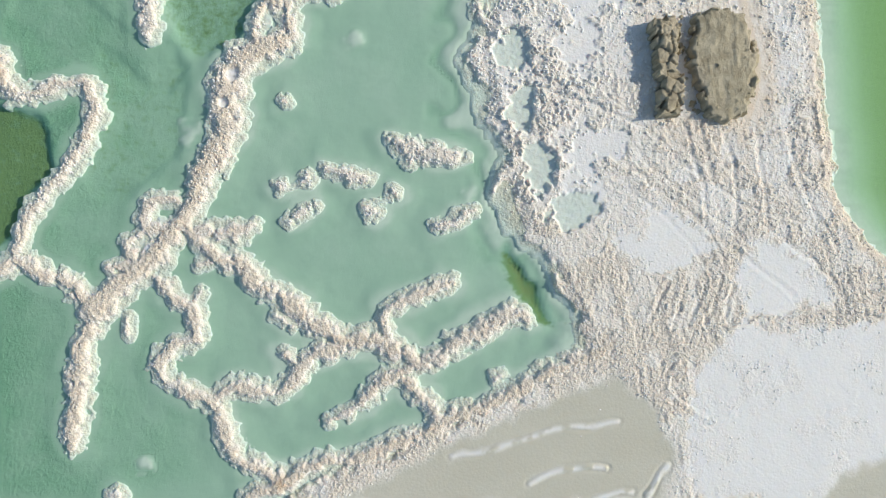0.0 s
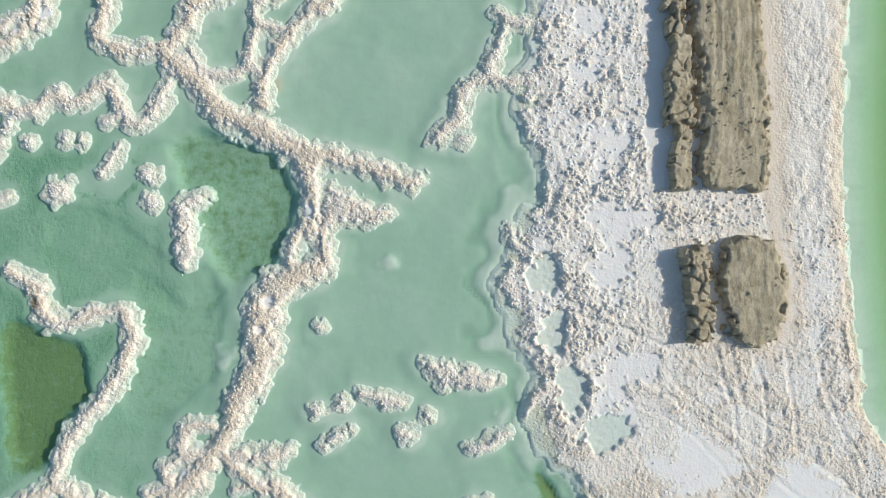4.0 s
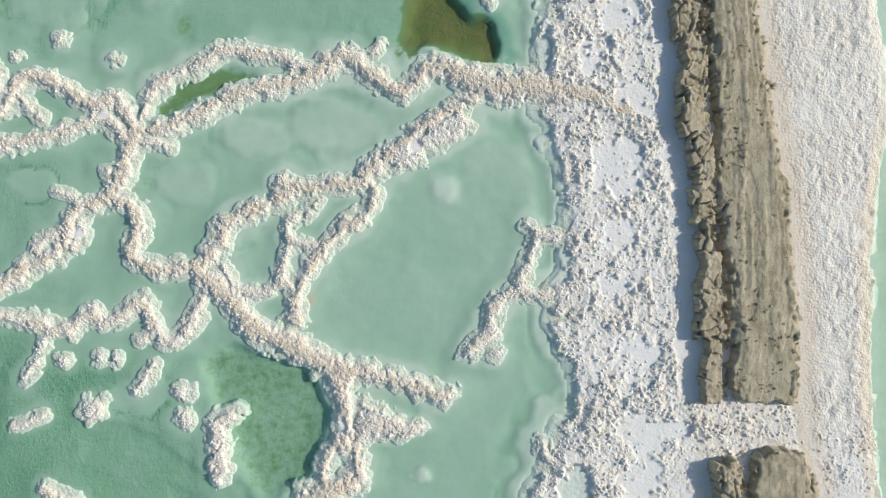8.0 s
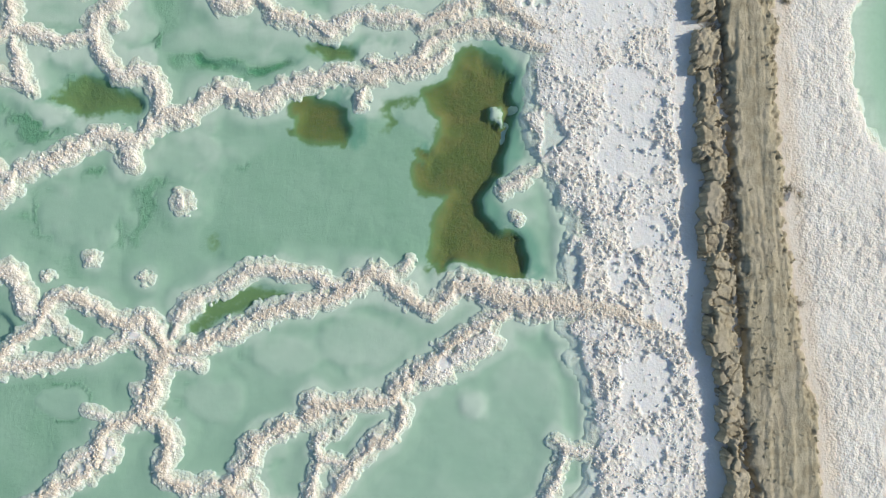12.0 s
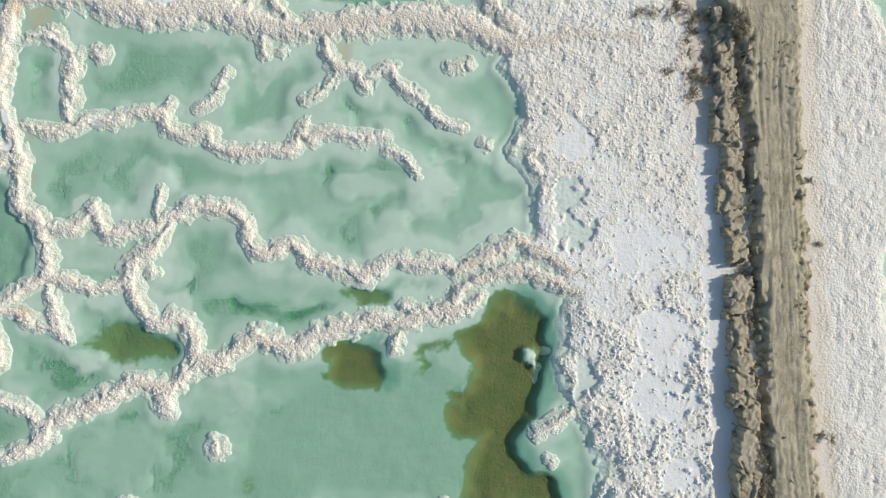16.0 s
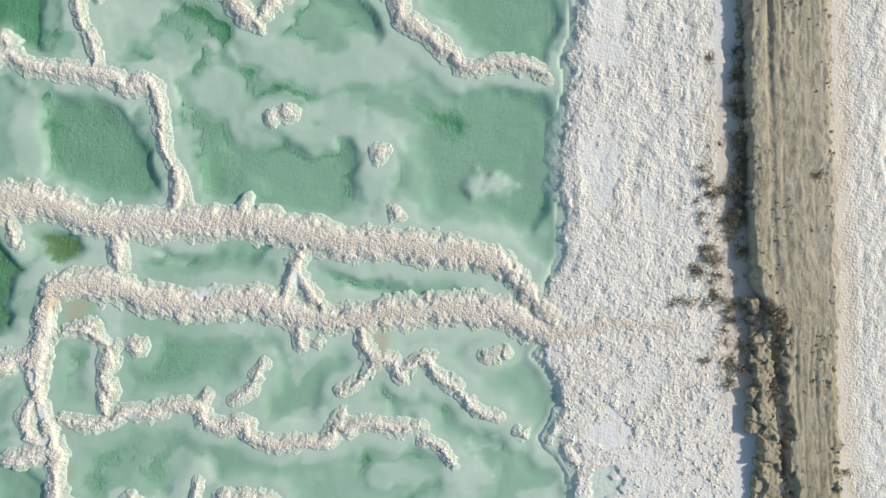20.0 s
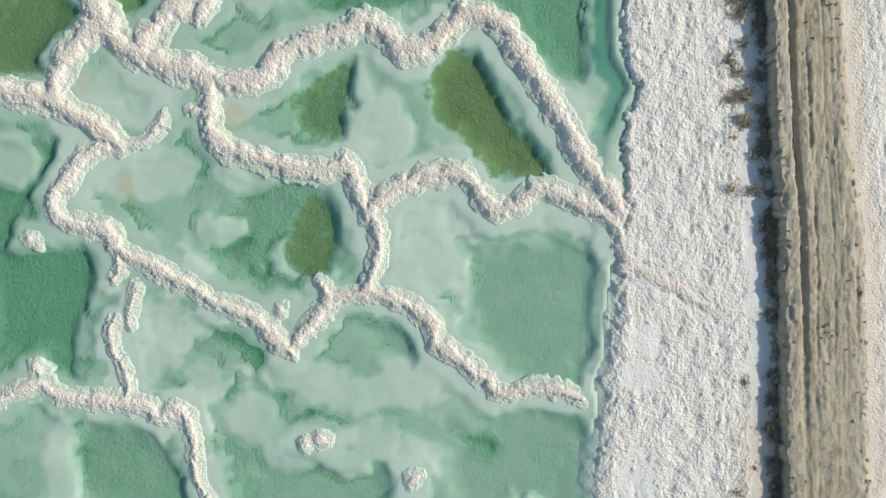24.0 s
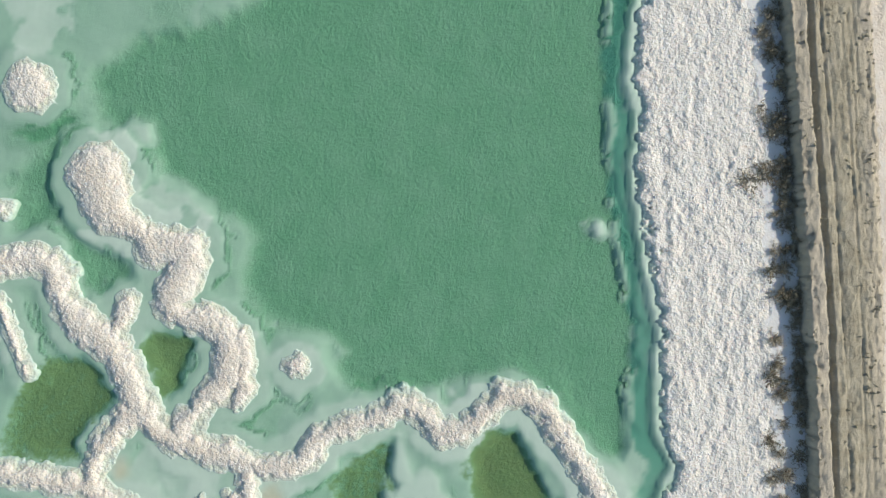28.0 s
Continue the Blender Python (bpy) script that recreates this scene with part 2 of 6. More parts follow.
def inside_distance(points, x, y):
    """Metres inside the closed outline (outside: minus)."""
    p = np.array(points, np.float32)
    q = np.roll(p, -1, axis=0)
    best, odd = np.full(x.shape, 1e9, np.float32), np.zeros(x.shape, bool)
    for (ax, ay), (bx, by) in zip(p, q):
        ex, ey = bx - ax, by - ay
        t = np.clip(((x - ax) * ex + (y - ay) * ey) / (ex * ex + ey * ey + 1e-9), 0, 1)
        np.minimum(best, (x - ax - t * ex) ** 2 + (y - ay - t * ey) ** 2, out=best)
        odd ^= ((ay > y) != (by > y)) & (x < (bx - ax) * (y - ay) / (by - ay + 1e-9) + ax)
    return np.where(odd, 1, -1) * np.sqrt(best)


BEND_X = GX + 0.34 * (layers(GX, GY, 1.1, 11, 2) - 0.5)
BEND_Y = GY + 0.34 * (layers(GX, GY, 1.1, 21, 2) - 0.5)
CRUMBLE_X = BEND_X + 0.10 * (soft(GX, GY, 0.2, 14) - 0.5)
KNOBS = np.maximum(0.95 * lumps(CRUMBLE_X, BEND_Y, 0.29, 31), 0.80 * lumps(CRUMBLE_X, BEND_Y, 0.17, 41)) - 0.12
FINE = ease(GY, 54.0, 76.0)                     # still further north they run smoother, with a finer grain
MILKY = ease(GY, 22.0, 52.0)                    # the ponds grow milkier, their ridges lower and rounder, to the north
TUFTS = lumps(BEND_X, BEND_Y, 0.50, 35)
RAGGED = layers(GX, GY, 0.5, 51, 3) - 0.5
BROAD = layers(GX, GY, 3.2, 61, 4)

FLOOR = -0.95                                   # the foot to which the relief goes down
HEIGHT = np.full((NY, NX), FLOOR, np.float32)
OWNER = np.full((NY, NX), -1, np.int16)
DUST = np.zeros((NY, NX), np.float32)
NEAR_SALT = np.full((NY, NX), 9.0, np.float32)  # metres to the nearest salt
THINGS = []                                     # (name, label, category, group)


def window(low_x, high_x, low_y, high_y):
    a, b = max(0, int((low_x - X0) / RES)), min(NX, int((high_x - X0) / RES) + 2)
    c, d = max(0, int((low_y - Y0) / RES)), min(NY, int((high_y - Y0) / RES) + 2)
    return slice(c, max(c, d)), slice(a, max(a, b))


def settle_salt(at, away, half, crown, dust, name, label, group):
    """One salt body: its distance field away and half width give the relief, with knobs and a ragged rim."""
    THINGS.append((name, label, group))
    index = len(THINGS) - 1
    stout = ease(half, 0.55, 0.95)
    rim = TUFTS[at] * (1 - 0.35 * FINE[at]) + 0.24 * FINE[at]
    frill = (0.50 + 0.50 * rim) * (1 - stout) + (0.86 + 0.18 * rim) * stout
    reach = np.maximum((half * frill - 0.05 - 0.03 * (1 - stout)) * (0.88 - 0.06 * MILKY[at] + 0.02 * FINE[at]), 0.06)
    out = away + (0.62 - 0.10 * MILKY[at] - 0.04 * FINE[at]) * RAGGED[at] * np.minimum(half, 0.5) / 0.5 - (0.18 - 0.04 * FINE[at]) * (KNOBS[at] - 0.5) - reach
    out = out + 0.2 * ease(0.32 - half, 0.0, 0.1) * (1 - ease(TUFTS[at], 0.25, 0.6))
    u = np.clip(1 + out / reach, 0, 9)
    low = 0.6 if name == "salt_mound" else 1.0
    top = low * 0.215 * np.minimum(half, 1.1) + 0.13 * crown
    crest = top * np.clip(1 - u * u, 0, 1) ** 0.85
    foot = -0.36 * out - 2.5 * np.maximum(out - 0.34, 0)
    h = np.maximum(np.where(u < 1, crest, foot), FLOOR) + (KNOBS[at] - 0.45) * (0.112 - 0.056 * MILKY[at] - 0.008 * FINE[at]) * ease(-out, -0.10, 0.08) * min(1.0, max(0.3, 0.45 + crown * 2))
    over = h > HEIGHT[at]
    HEIGHT[at] = np.where(over, h, HEIGHT[at])
    OWNER[at] = np.where(over, index, OWNER[at])
    coat = 0.11 + 0.09 * MILKY[at] + 0.10 * BROAD[at] + (0.12 - 0.04 * MILKY[at] + (1.15 - 0.35 * MILKY[at]) * dust) * np.exp(-(u * 1.6) ** 2) * (0.65 + 0.7 * BROAD[at])
    DUST[at] = np.where(over, coat, DUST[at])
    NEAR_SALT[at] = np.minimum(NEAR_SALT[at], away - half)


def ridge(half, crown, dust, points):
    p = rounded([np.array([q[0], q[1], q[2] if len(q) > 2 else half]) for q in points])
    if half < 0.62:
        taper = np.minimum(1, 0.55 + 0.11 * np.arange(len(p)))
        p[:, 2] *= np.minimum(taper, taper[::-1])
    edge = 2.4
    at = window(p[:, 0].min() - edge, p[:, 0].max() + edge, p[:, 1].min() - edge, p[:, 1].max() + edge)
    x, y = BEND_X[at], BEND_Y[at]
    if not x.size:
        return
    away, wide = np.full(x.shape, 1e9, np.float32), np.full(x.shape, half, np.float32)
    for (ax, ay, aw), (bx, by, bw) in zip(p, p[1:]):
        ex, ey = bx - ax, by - ay
        t = np.clip(((x - ax) * ex + (y - ay) * ey) / (ex * ex + ey * ey + 1e-9), 0, 1)
        d = (x - ax - t * ex) ** 2 + (y - ay - t * ey) ** 2
        closer = d < away
        away, wide = np.where(closer, d, away), np.where(closer, aw + t * (bw - aw), wide)
    if dust > 0.44:
        label = "nodular salt ridge dusted with tan silt in shallow brine"
    elif half > 0.55:
        label = "broad knobbly white salt ridge standing in green brine"
    elif crown < 0.13:
        label = "thin low salt ridge half drowned in pale brine"
    else:
        label = "narrow winding crust ridge of white salt in teal brine"
    settle_salt(at, np.sqrt(away), wide, crown, dust, "salt_ridge", label, "salt ridges between the ponds")


DROWNED = []                                    # lumps that stay below the brine, part of the bed


def mound(x, y, radius, crown):
    if crown < 0:
        DROWNED.append((x, y, radius))
        return
    radius *= 0.82
    at = window(x - radius - 2.4, x + radius + 2.4, y - radius - 2.4, y + radius + 2.4)
    away = np.hypot(BEND_X[at] - x, BEND_Y[at] - y)
    label = "rounded white salt mound rising from green brine" if radius > 0.6 else "small white salt knob in shallow brine"
    settle_salt(at, away, np.full(away.shape, radius, np.float32), crown, 0.05, "salt_mound", label, "salt mounds in the ponds")


# ---- plan of the shorelines, wet pans and smooth flats ----
SHORE = [(9.0, -5.2), (7.8, -3.7), (6.6, -1.3), (5.0, 0.3), (3.8, 2.8), (4.2, 4.4), (2.8, 6.9), (2.2, 9.1), (2.7, 10.8), (4.1, 13.6), (3.9, 15.5), (3.6, 18.0), (3.7, 20.5), (3.7, 23.0), (3.7, 25.2), (3.4, 27.2), (3.1, 28.7), (2.2, 30.4), (2.9, 33.2), (2.1, 35.4), (1.0, 36.8), (1.0, 40.2), (1.5, 41.8), (-1.1, 44.2), (-0.7, 46.1)]
SHORE += [(-0.4, 47.5), (-1.1, 50.3), (-2.2, 53.1), (-1.9, 54.5), (-1.9, 56.2), (-1.0, 58.1), (-0.9, 59.5), (-1.2, 62.6), (-0.9, 65.3), (-0.6, 66.7), (-0.6, 68.9), (-0.3, 71.1), (-0.3, 73.4), (0.0, 76.7), (-0.1, 80.0), (0.7, 82.5), (0.0, 84.2), (-0.1, 86.5), (0.2, 88.7), (-0.3, 91.5), (-0.9, 94.2), (-1.2, 97.5), (-0.9, 99.2), (-1.3, 101.3), (-1.3, 103.5), (-0.9, 105.2)]
BANK = [(23.6, -1.6), (21.4, 0.0), (20.3, 1.4), (19.4, 3.1), (19.4, 4.5), (19.0, 7.3), (18.6, 11.8), (18.4, 16.3), (18.6, 23.0), (19.2, 25.9), (19.5, 28.1), (18.7, 35.9), (17.1, 38.2), (16.5, 40.2), (16.3, 43.8), (18.2, 45.7), (18.3, 51.4), (16.2, 55.6), (15.5, 57.3), (15.3, 59.6), (15.5, 62.0), (16.5, 75.0), (16.0, 95.0), (16.0, 112.0)]
PANS = [[(-6.1, -12.5), (0.9, -9.1), (6.4, -6.7), (8.9, -5.9), (11.1, -7.7), (12.1, -9.9), (11.5, -12.6)], [(18.3, -12.7), (20.0, -10.6), (23.1, -9.8), (25.9, -12.7)]]
FLATS = [[(12.3, -6.8), (13.0, -4.9), (15.5, -3.7), (22.2, -3.4), (25.3, -4.4), (25.3, -12.7), (12.1, -12.6)], [(15.5, 0.6), (17.5, 0.4), (19.7, -1.6), (20.0, -3.0), (15.3, -3.4), (14.7, -1.6)], [(7.8, 0.8), (11.1, 2.5), (14.4, 0.3), (11.9, -1.6), (8.9, 0.0)], [(6.0, 3.9), (8.1, 4.7), (8.6, 2.8), (7.8, 1.4), (6.1, 1.4)]]

# ---- salt ridges and mounds, south to north ----
mound(-15.2, -11.9, 0.44, .12)
ridge(0.49, .26, .6, [(-8.8, -11.9), (-7.7, -11.6, 0.63), (-7.1, -11.1, 0.68), (-6.1, -10.6), (-4.8, -10.4), (-3.4, -10.1), (-1.8, -9.4), (-0.4, -8.9), (0.7, -8.3), (2.3, -7.7), (3.7, -7.1), (5.0, -6.4), (6.4, -5.7), (7.8, -5.2), (9.0, -4.4)])
mound(-13.9, -10.5, 0.33, -.5)
ridge(0.25, .06, .1, [(-3.4, -7.5), (-4.4, -8.1), (-5.1, -8.4)])
mound(3.1, -6.3, 0.33, .1)
ridge(0.44, .25, .3, [(-1.6, -6.0), (-1.2, -6.6), (-0.2, -7.5), (0.3, -8.2), (0.2, -9.0)])
ridge(0.57, .30, .3, [(-0.8, -5.7), (0.4, -5.1), (1.8, -4.3), (2.8, -3.7), (3.8, -3.1), (4.6, -3.3)])
ridge(0.41, .22, .3, [(-0.7, -5.5), (-1.6, -6.0), (-2.3, -6.4), (-3.0, -6.9), (-3.4, -7.5)])
ridge(0.35, .22, .2, [(-7.1, -5.0), (-6.3, -5.4)])
ridge(0.44, .24, .3, [(-4.0, -4.4), (-5.0, -4.9), (-6.1, -5.4), (-6.9, -6.5), (-7.7, -6.9), (-8.8, -6.7), (-9.8, -6.8), (-10.3, -7.2)])
ridge(0.35, .22, .2, [(-2.1, -4.4), (-2.3, -3.5), (-1.9, -2.8), (-1.0, -2.4), (0.1, -1.9), (1.0, -1.6)])
ridge(0.30, .12, .0, [(-7.5, -3.3), (-6.8, -3.7)])
ridge(0.25, .12, .1, [(-14.6, -3.3), (-14.6, -4.1)])
ridge(0.25, .16, .2, [(-11.6, -2.8), (-11.2, -2.1)])
ridge(0.60, .30, .5, [(-16.0, -2.8), (-16.6, -4.3), (-16.8, -5.6), (-17.0, -7.0), (-17.1, -8.3), (-17.2, -9.5, 0.49)])
ridge(0.49, .25, .4, [(-22.1, -1.6), (-20.5, -0.9), (-19.9, -0.5), (-18.7, -1.1), (-17.4, -1.6), (-16.7, -2.4), (-16.1, -2.8)])
ridge(0.41, .24, .3, [(-13.4, -1.3), (-13.0, -1.7), (-12.3, -2.4), (-11.6, -2.8), (-11.4, -3.8), (-11.5, -4.4), (-12.3, -4.6), (-13.0, -5.4), (-12.8, -6.3), (-12.0, -6.7), (-11.2, -7.2), (-10.3, -7.6), (-10.0, -8.4), (-9.8, -9.4), (-9.1, -10.1), (-8.0, -10.8), (-7.2, -11.3)])
ridge(0.40, .25, .3, [(-19.9, -0.6), (-19.7, 0.6), (-19.0, 1.9), (-17.9, 3.3), (-17.1, 4.3), (-16.4, 5.6), (-16.2, 6.8), (-16.5, 7.8), (-17.1, 7.9), (-18.2, 7.7), (-19.5, 7.4, 0.46), (-20.3, 7.8, 0.55), (-20.6, 8.9, 0.55), (-22.1, 9.9, 0.46)])
ridge(0.33, .16, .2, [(-9.9, -0.4), (-11.2, -0.8)])
ridge(0.35, .22, .3, [(-13.7, 0.8), (-14.7, 0.1), (-14.3, -0.6), (-15.5, -1.0)])
ridge(0.49, .22, .2, [(-12.0, 0.8), (-10.7, 0.9), (-9.6, 0.8), (-8.6, 1.1, 0.41)])
ridge(0.37, .2, .1, [(0.2, 1.1), (1.3, 1.5), (2.1, 1.8, 0.27)])
ridge(0.52, .28, .45, [(-11.8, 1.1), (-10.3, -0.4), (-9.1, -0.8), (-8.3, -1.7), (-6.9, -2.5), (-6.0, -3.5), (-5.0, -4.0), (-4.2, -4.4), (-3.1, -4.3), (-2.1, -4.6), (-1.2, -5.2), (-0.6, -5.6)])
ridge(0.33, .16, .1, [(-6.9, 1.3), (-5.8, 2.0)])
mound(-2.9, 1.9, 0.52, .2)
ridge(0.35, .22, .3, [(-12.0, 2.2), (-13.1, 2.3), (-13.7, 1.8), (-13.7, 0.9), (-12.6, 0.9), (-12.0, 1.2)])
mound(-1.9, 2.7, 0.27, .1)
mound(1.9, 2.8, 0.38, -.6)
mound(-7.2, 3.1, 0.46, .18)
mound(-6.0, 3.4, 0.41, .18)
ridge(0.41, .2, .1, [(-5.1, 3.9), (-4.0, 3.6), (-3.1, 3.4)])
ridge(0.27, .16, .1, [(-1.2, 4.6), (-1.1, 4.1)])
ridge(0.49, .22, .1, [(-2.1, 5.3, 0.30), (-1.4, 4.9), (-0.4, 4.7), (0.7, 4.5), (1.5, 4.5, 0.33)])
mound(-11.8, 5.7, 0.44, -.5)
mound(-7.1, 7.2, 0.22, .06)
ridge(0.30, .14, .1, [(2.1, 9.2), (2.9, 8.2), (4.3, 8.0)])
ridge(0.76, .34, .75, [(-7.2, 10.0, 0.66), (-9.1, 9.1, 0.78), (-9.8, 7.9, 0.92), (-9.9, 6.2, 0.84), (-10.3, 4.8, 0.72), (-11.2, 3.3, 0.68), (-11.6, 1.9, 0.66), (-12.3, 0.8, 0.60), (-13.4, -0.4, 0.66), (-14.4, -1.3, 0.63), (-15.5, -2.4, 0.74), (-16.2, -2.9, 0.82)])
mound(-3.6, 10.1, 0.33, -.5)
ridge(0.36, .14, .0, [(2.1, 11.9), (2.5, 11.1), (3.6, 10.5)])
ridge(0.44, .26, .5, [(-6.9, 12.0), (-6.9, 10.9), (-6.9, 10.1), (-7.8, 9.5), (-9.2, 9.1), (-10.0, 8.6)])
ridge(0.64, .3, .5, [(-7.6, 12.1), (-7.5, 13.6, 0.58), (-7.7, 14.7), (-8.1, 15.5)])
ridge(0.66, .2, .2, [(-6.7, 12.2, 0.41), (-6.2, 13.0, 0.83), (-5.6, 12.8), (-4.5, 12.6, 0.47), (-3.8, 12.7, 0.25)])
ridge(0.36, .26, .4, [(-7.8, 12.2), (-8.4, 11.2), (-8.6, 10.2), (-8.5, 9.5)])
ridge(0.25, .06, .0, [(-23.5, 13.0), (-22.1, 13.5)])
mound(-15.3, 13.2, 0.53, .18)
ridge(0.50, .22, .1, [(-12.8, 13.5, 0.39), (-13.8, 12.9), (-13.7, 11.9), (-13.6, 10.9), (-13.7, 10.3)])
mound(-19.7, 13.8, 0.75, .2)
ridge(0.41, .16, .1, [(-6.5, 13.9), (-6.0, 13.4)])
mound(-15.3, 14.5, 0.50, .18)
ridge(0.47, .26, .4, [(-7.5, 15.5), (-6.4, 15.4), (-5.1, 15.0), (-4.0, 14.6), (-2.8, 14.2), (-2.2, 14.5)])
ridge(0.50, .2, .1, [(-16.8, 15.8), (-17.5, 14.6)])
mound(-18.6, 16.1, 0.28, .1)
mound(-21.2, 16.1, 0.33, .1)
ridge(0.30, .12, .1, [(-22.4, 16.1), (-23.0, 15.2)])
mound(-19.4, 16.2, 0.28, .1)
mound(-0.1, 16.2, 0.39, .1)
ridge(0.22, .08, .0, [(-22.3, 16.6), (-21.7, 17.4)])
ridge(0.22, .1, .1, [(-17.5, 17.1), (-16.5, 17.4)])
ridge(0.40, .24, .3, [(-24.8, 18.4), (-23.2, 18.1), (-22.1, 17.9), (-20.8, 17.6), (-19.9, 18.3), (-18.9, 18.0), (-17.8, 18.7), (-17.1, 18.8), (-16.7, 17.7), (-16.1, 17.0), (-15.4, 17.3), (-14.9, 18.0), (-14.4, 19.0)])
ridge(0.36, .2, .2, [(1.3, 19.3), (0.2, 18.8), (-0.2, 18.0), (-0.4, 17.2), (-1.1, 16.6), (-1.5, 16.2)])
ridge(0.28, .17, .2, [(-10.6, 19.9), (-11.3, 19.4), (-12.5, 19.4), (-13.0, 20.1), (-13.3, 20.5)])
ridge(0.69, .34, .75, [(-14.6, 20.6, 0.41), (-13.9, 19.9, 0.61), (-12.7, 18.8), (-11.9, 17.7), (-10.8, 17.1), (-9.7, 16.5), (-8.6, 15.9), (-7.4, 15.4, 0.66)])
ridge(0.28, .17, .2, [(-10.1, 21.7), (-10.4, 20.7), (-10.6, 19.9), (-10.0, 19.4)])
ridge(0.33, .2, .1, [(2.0, 21.9), (1.5, 20.5), (1.3, 19.3), (2.5, 19.1), (3.6, 19.3)])
ridge(0.33, .2, .1, [(3.8, 22.0), (2.5, 22.0), (1.5, 22.6)])
mound(2.0, 22.1, 0.39, .1)
ridge(0.25, .15, .2, [(-21.2, 22.2), (-22.1, 21.9), (-22.4, 21.3), (-22.2, 20.7)])
ridge(0.47, .12, .0, [(-20.2, 22.8), (-20.6, 21.5)])
ridge(0.25, .15, .1, [(-8.8, 23.9), (-9.4, 23.2), (-10.1, 22.8), (-10.1, 21.8), (-8.4, 21.7)])
ridge(0.39, .24, .5, [(-18.9, 24.0), (-17.8, 23.7), (-17.4, 22.9), (-17.7, 21.8), (-17.7, 21.1), (-16.9, 20.6), (-15.9, 20.5), (-15.0, 20.6), (-14.3, 20.4)])
ridge(0.17, .06, .0, [(-21.3, 24.3), (-20.6, 24.1)])
ridge(0.44, .26, .5, [(-18.4, 24.3), (-18.8, 24.0), (-20.0, 23.6), (-20.7, 22.9), (-20.9, 21.9), (-21.6, 21.0), (-22.7, 20.7), (-23.5, 20.0), (-24.8, 19.4)])
mound(-2.4, 24.3, 0.67, -.6)
ridge(0.39, .25, .6, [(-6.1, 24.7), (-6.0, 24.1), (-6.4, 23.2), (-7.4, 22.5), (-8.3, 21.7), (-9.0, 20.9), (-9.5, 19.9), (-9.8, 19.1), (-9.9, 18.3), (-9.7, 17.8)])
ridge(0.21, .12, .1, [(-18.9, 25.3), (-18.7, 24.4)])
ridge(0.35, .22, .3, [(-27.0, 26.3), (-25.4, 26.5), (-23.8, 26.6), (-22.2, 26.9), (-20.8, 27.2), (-19.6, 27.7), (-18.9, 27.7), (-18.3, 27.1), (-17.7, 26.7)])
ridge(0.36, .18, .1, [(-17.6, 27.0), (-16.8, 26.7), (-15.8, 26.4)])
ridge(0.39, .24, .4, [(-17.5, 27.2), (-18.0, 28.1), (-18.5, 28.8), (-19.1, 28.5), (-19.9, 28.7), (-20.8, 29.3), (-21.9, 29.8), (-22.8, 29.8), (-23.3, 29.1), (-23.8, 28.4), (-24.9, 27.5), (-25.7, 26.8), (-27.0, 26.3)])
ridge(0.47, .3, .55, [(-17.7, 27.2), (-16.2, 27.4), (-15.1, 27.8), (-13.8, 28.3), (-12.7, 28.9), (-11.3, 29.3), (-9.9, 29.5), (-9.1, 30.0), (-8.0, 30.7, 0.53), (-6.9, 30.8, 0.53), (-6.0, 29.9), (-4.9, 29.2), (-4.1, 29.4), (-3.5, 30.2), (-2.7, 30.3, 0.56), (-1.6, 29.9, 0.70), (-0.2, 29.4, 0.78), (1.5, 29.4, 0.83), (3.1, 29.3, 0.83), (4.5, 29.0, 0.78), (5.9, 28.4, 0.64), (7.3, 27.8, 0.42)])
ridge(0.43, .25, .5, [(-17.3, 27.3), (-17.8, 26.4), (-18.1, 25.4), (-18.4, 24.5), (-18.8, 23.8)])
ridge(0.64, .08, .0, [(-1.7, 27.6), (-3.3, 26.8), (-4.7, 25.9)])
ridge(0.25, .15, .2, [(-19.6, 27.7), (-19.4, 28.5)])
ridge(0.33, .22, .3, [(-17.3, 27.9), (-16.8, 28.9), (-16.3, 29.5), (-15.4, 30.0), (-14.3, 30.5), (-13.5, 31.1), (-12.6, 31.2), (-11.6, 30.9), (-10.2, 30.8), (-9.6, 30.3), (-9.1, 30.4)])
ridge(0.25, .14, .1, [(-23.1, 28.8), (-22.5, 28.2), (-22.0, 28.0)])
ridge(0.47, .27, .6, [(-0.6, 29.1, 0.56), (-1.9, 28.4), (-3.0, 27.7), (-3.9, 27.1), (-4.4, 26.7), (-5.2, 26.0), (-6.3, 25.2), (-6.6, 24.8, 0.42), (-8.0, 24.7, 0.39), (-9.4, 24.5, 0.39), (-10.3, 24.7), (-10.5, 24.0), (-11.3, 23.5), (-12.4, 23.2), (-13.3, 22.7), (-13.5, 21.9), (-13.9, 21.1), (-14.3, 20.3), (-14.4, 19.8)])
mound(-18.6, 30.7, 0.28, .1)
ridge(0.50, .22, .2, [(-27.0, 30.9), (-25.4, 31.1), (-24.6, 30.6), (-24.2, 29.5), (-23.7, 29.1)])
mound(-23.2, 30.9, 0.25, .08)
ridge(0.19, .1, .1, [(-6.0, 31.0), (-5.7, 31.5)])
mound(-21.1, 31.7, 0.36, .12)
mound(-0.3, 33.6, 0.25, .08)
ridge(0.47, .28, .25, [(-27.0, 34.2), (-25.4, 35.0), (-24.8, 35.8), (-23.8, 36.3), (-22.7, 36.6), (-21.6, 37.3), (-20.8, 37.8), (-20.0, 37.7), (-18.9, 37.5), (-18.2, 38.1), (-17.5, 38.6), (-16.4, 38.8), (-15.6, 39.5), (-14.8, 40.0), (-14.0, 39.6), (-12.9, 39.3), (-12.0, 39.9), (-10.9, 40.3), (-9.8, 40.5), (-9.0, 40.8), (-7.9, 40.5), (-6.8, 40.8), (-5.7, 41.1), (-4.5, 41.3), (-3.8, 41.7)])
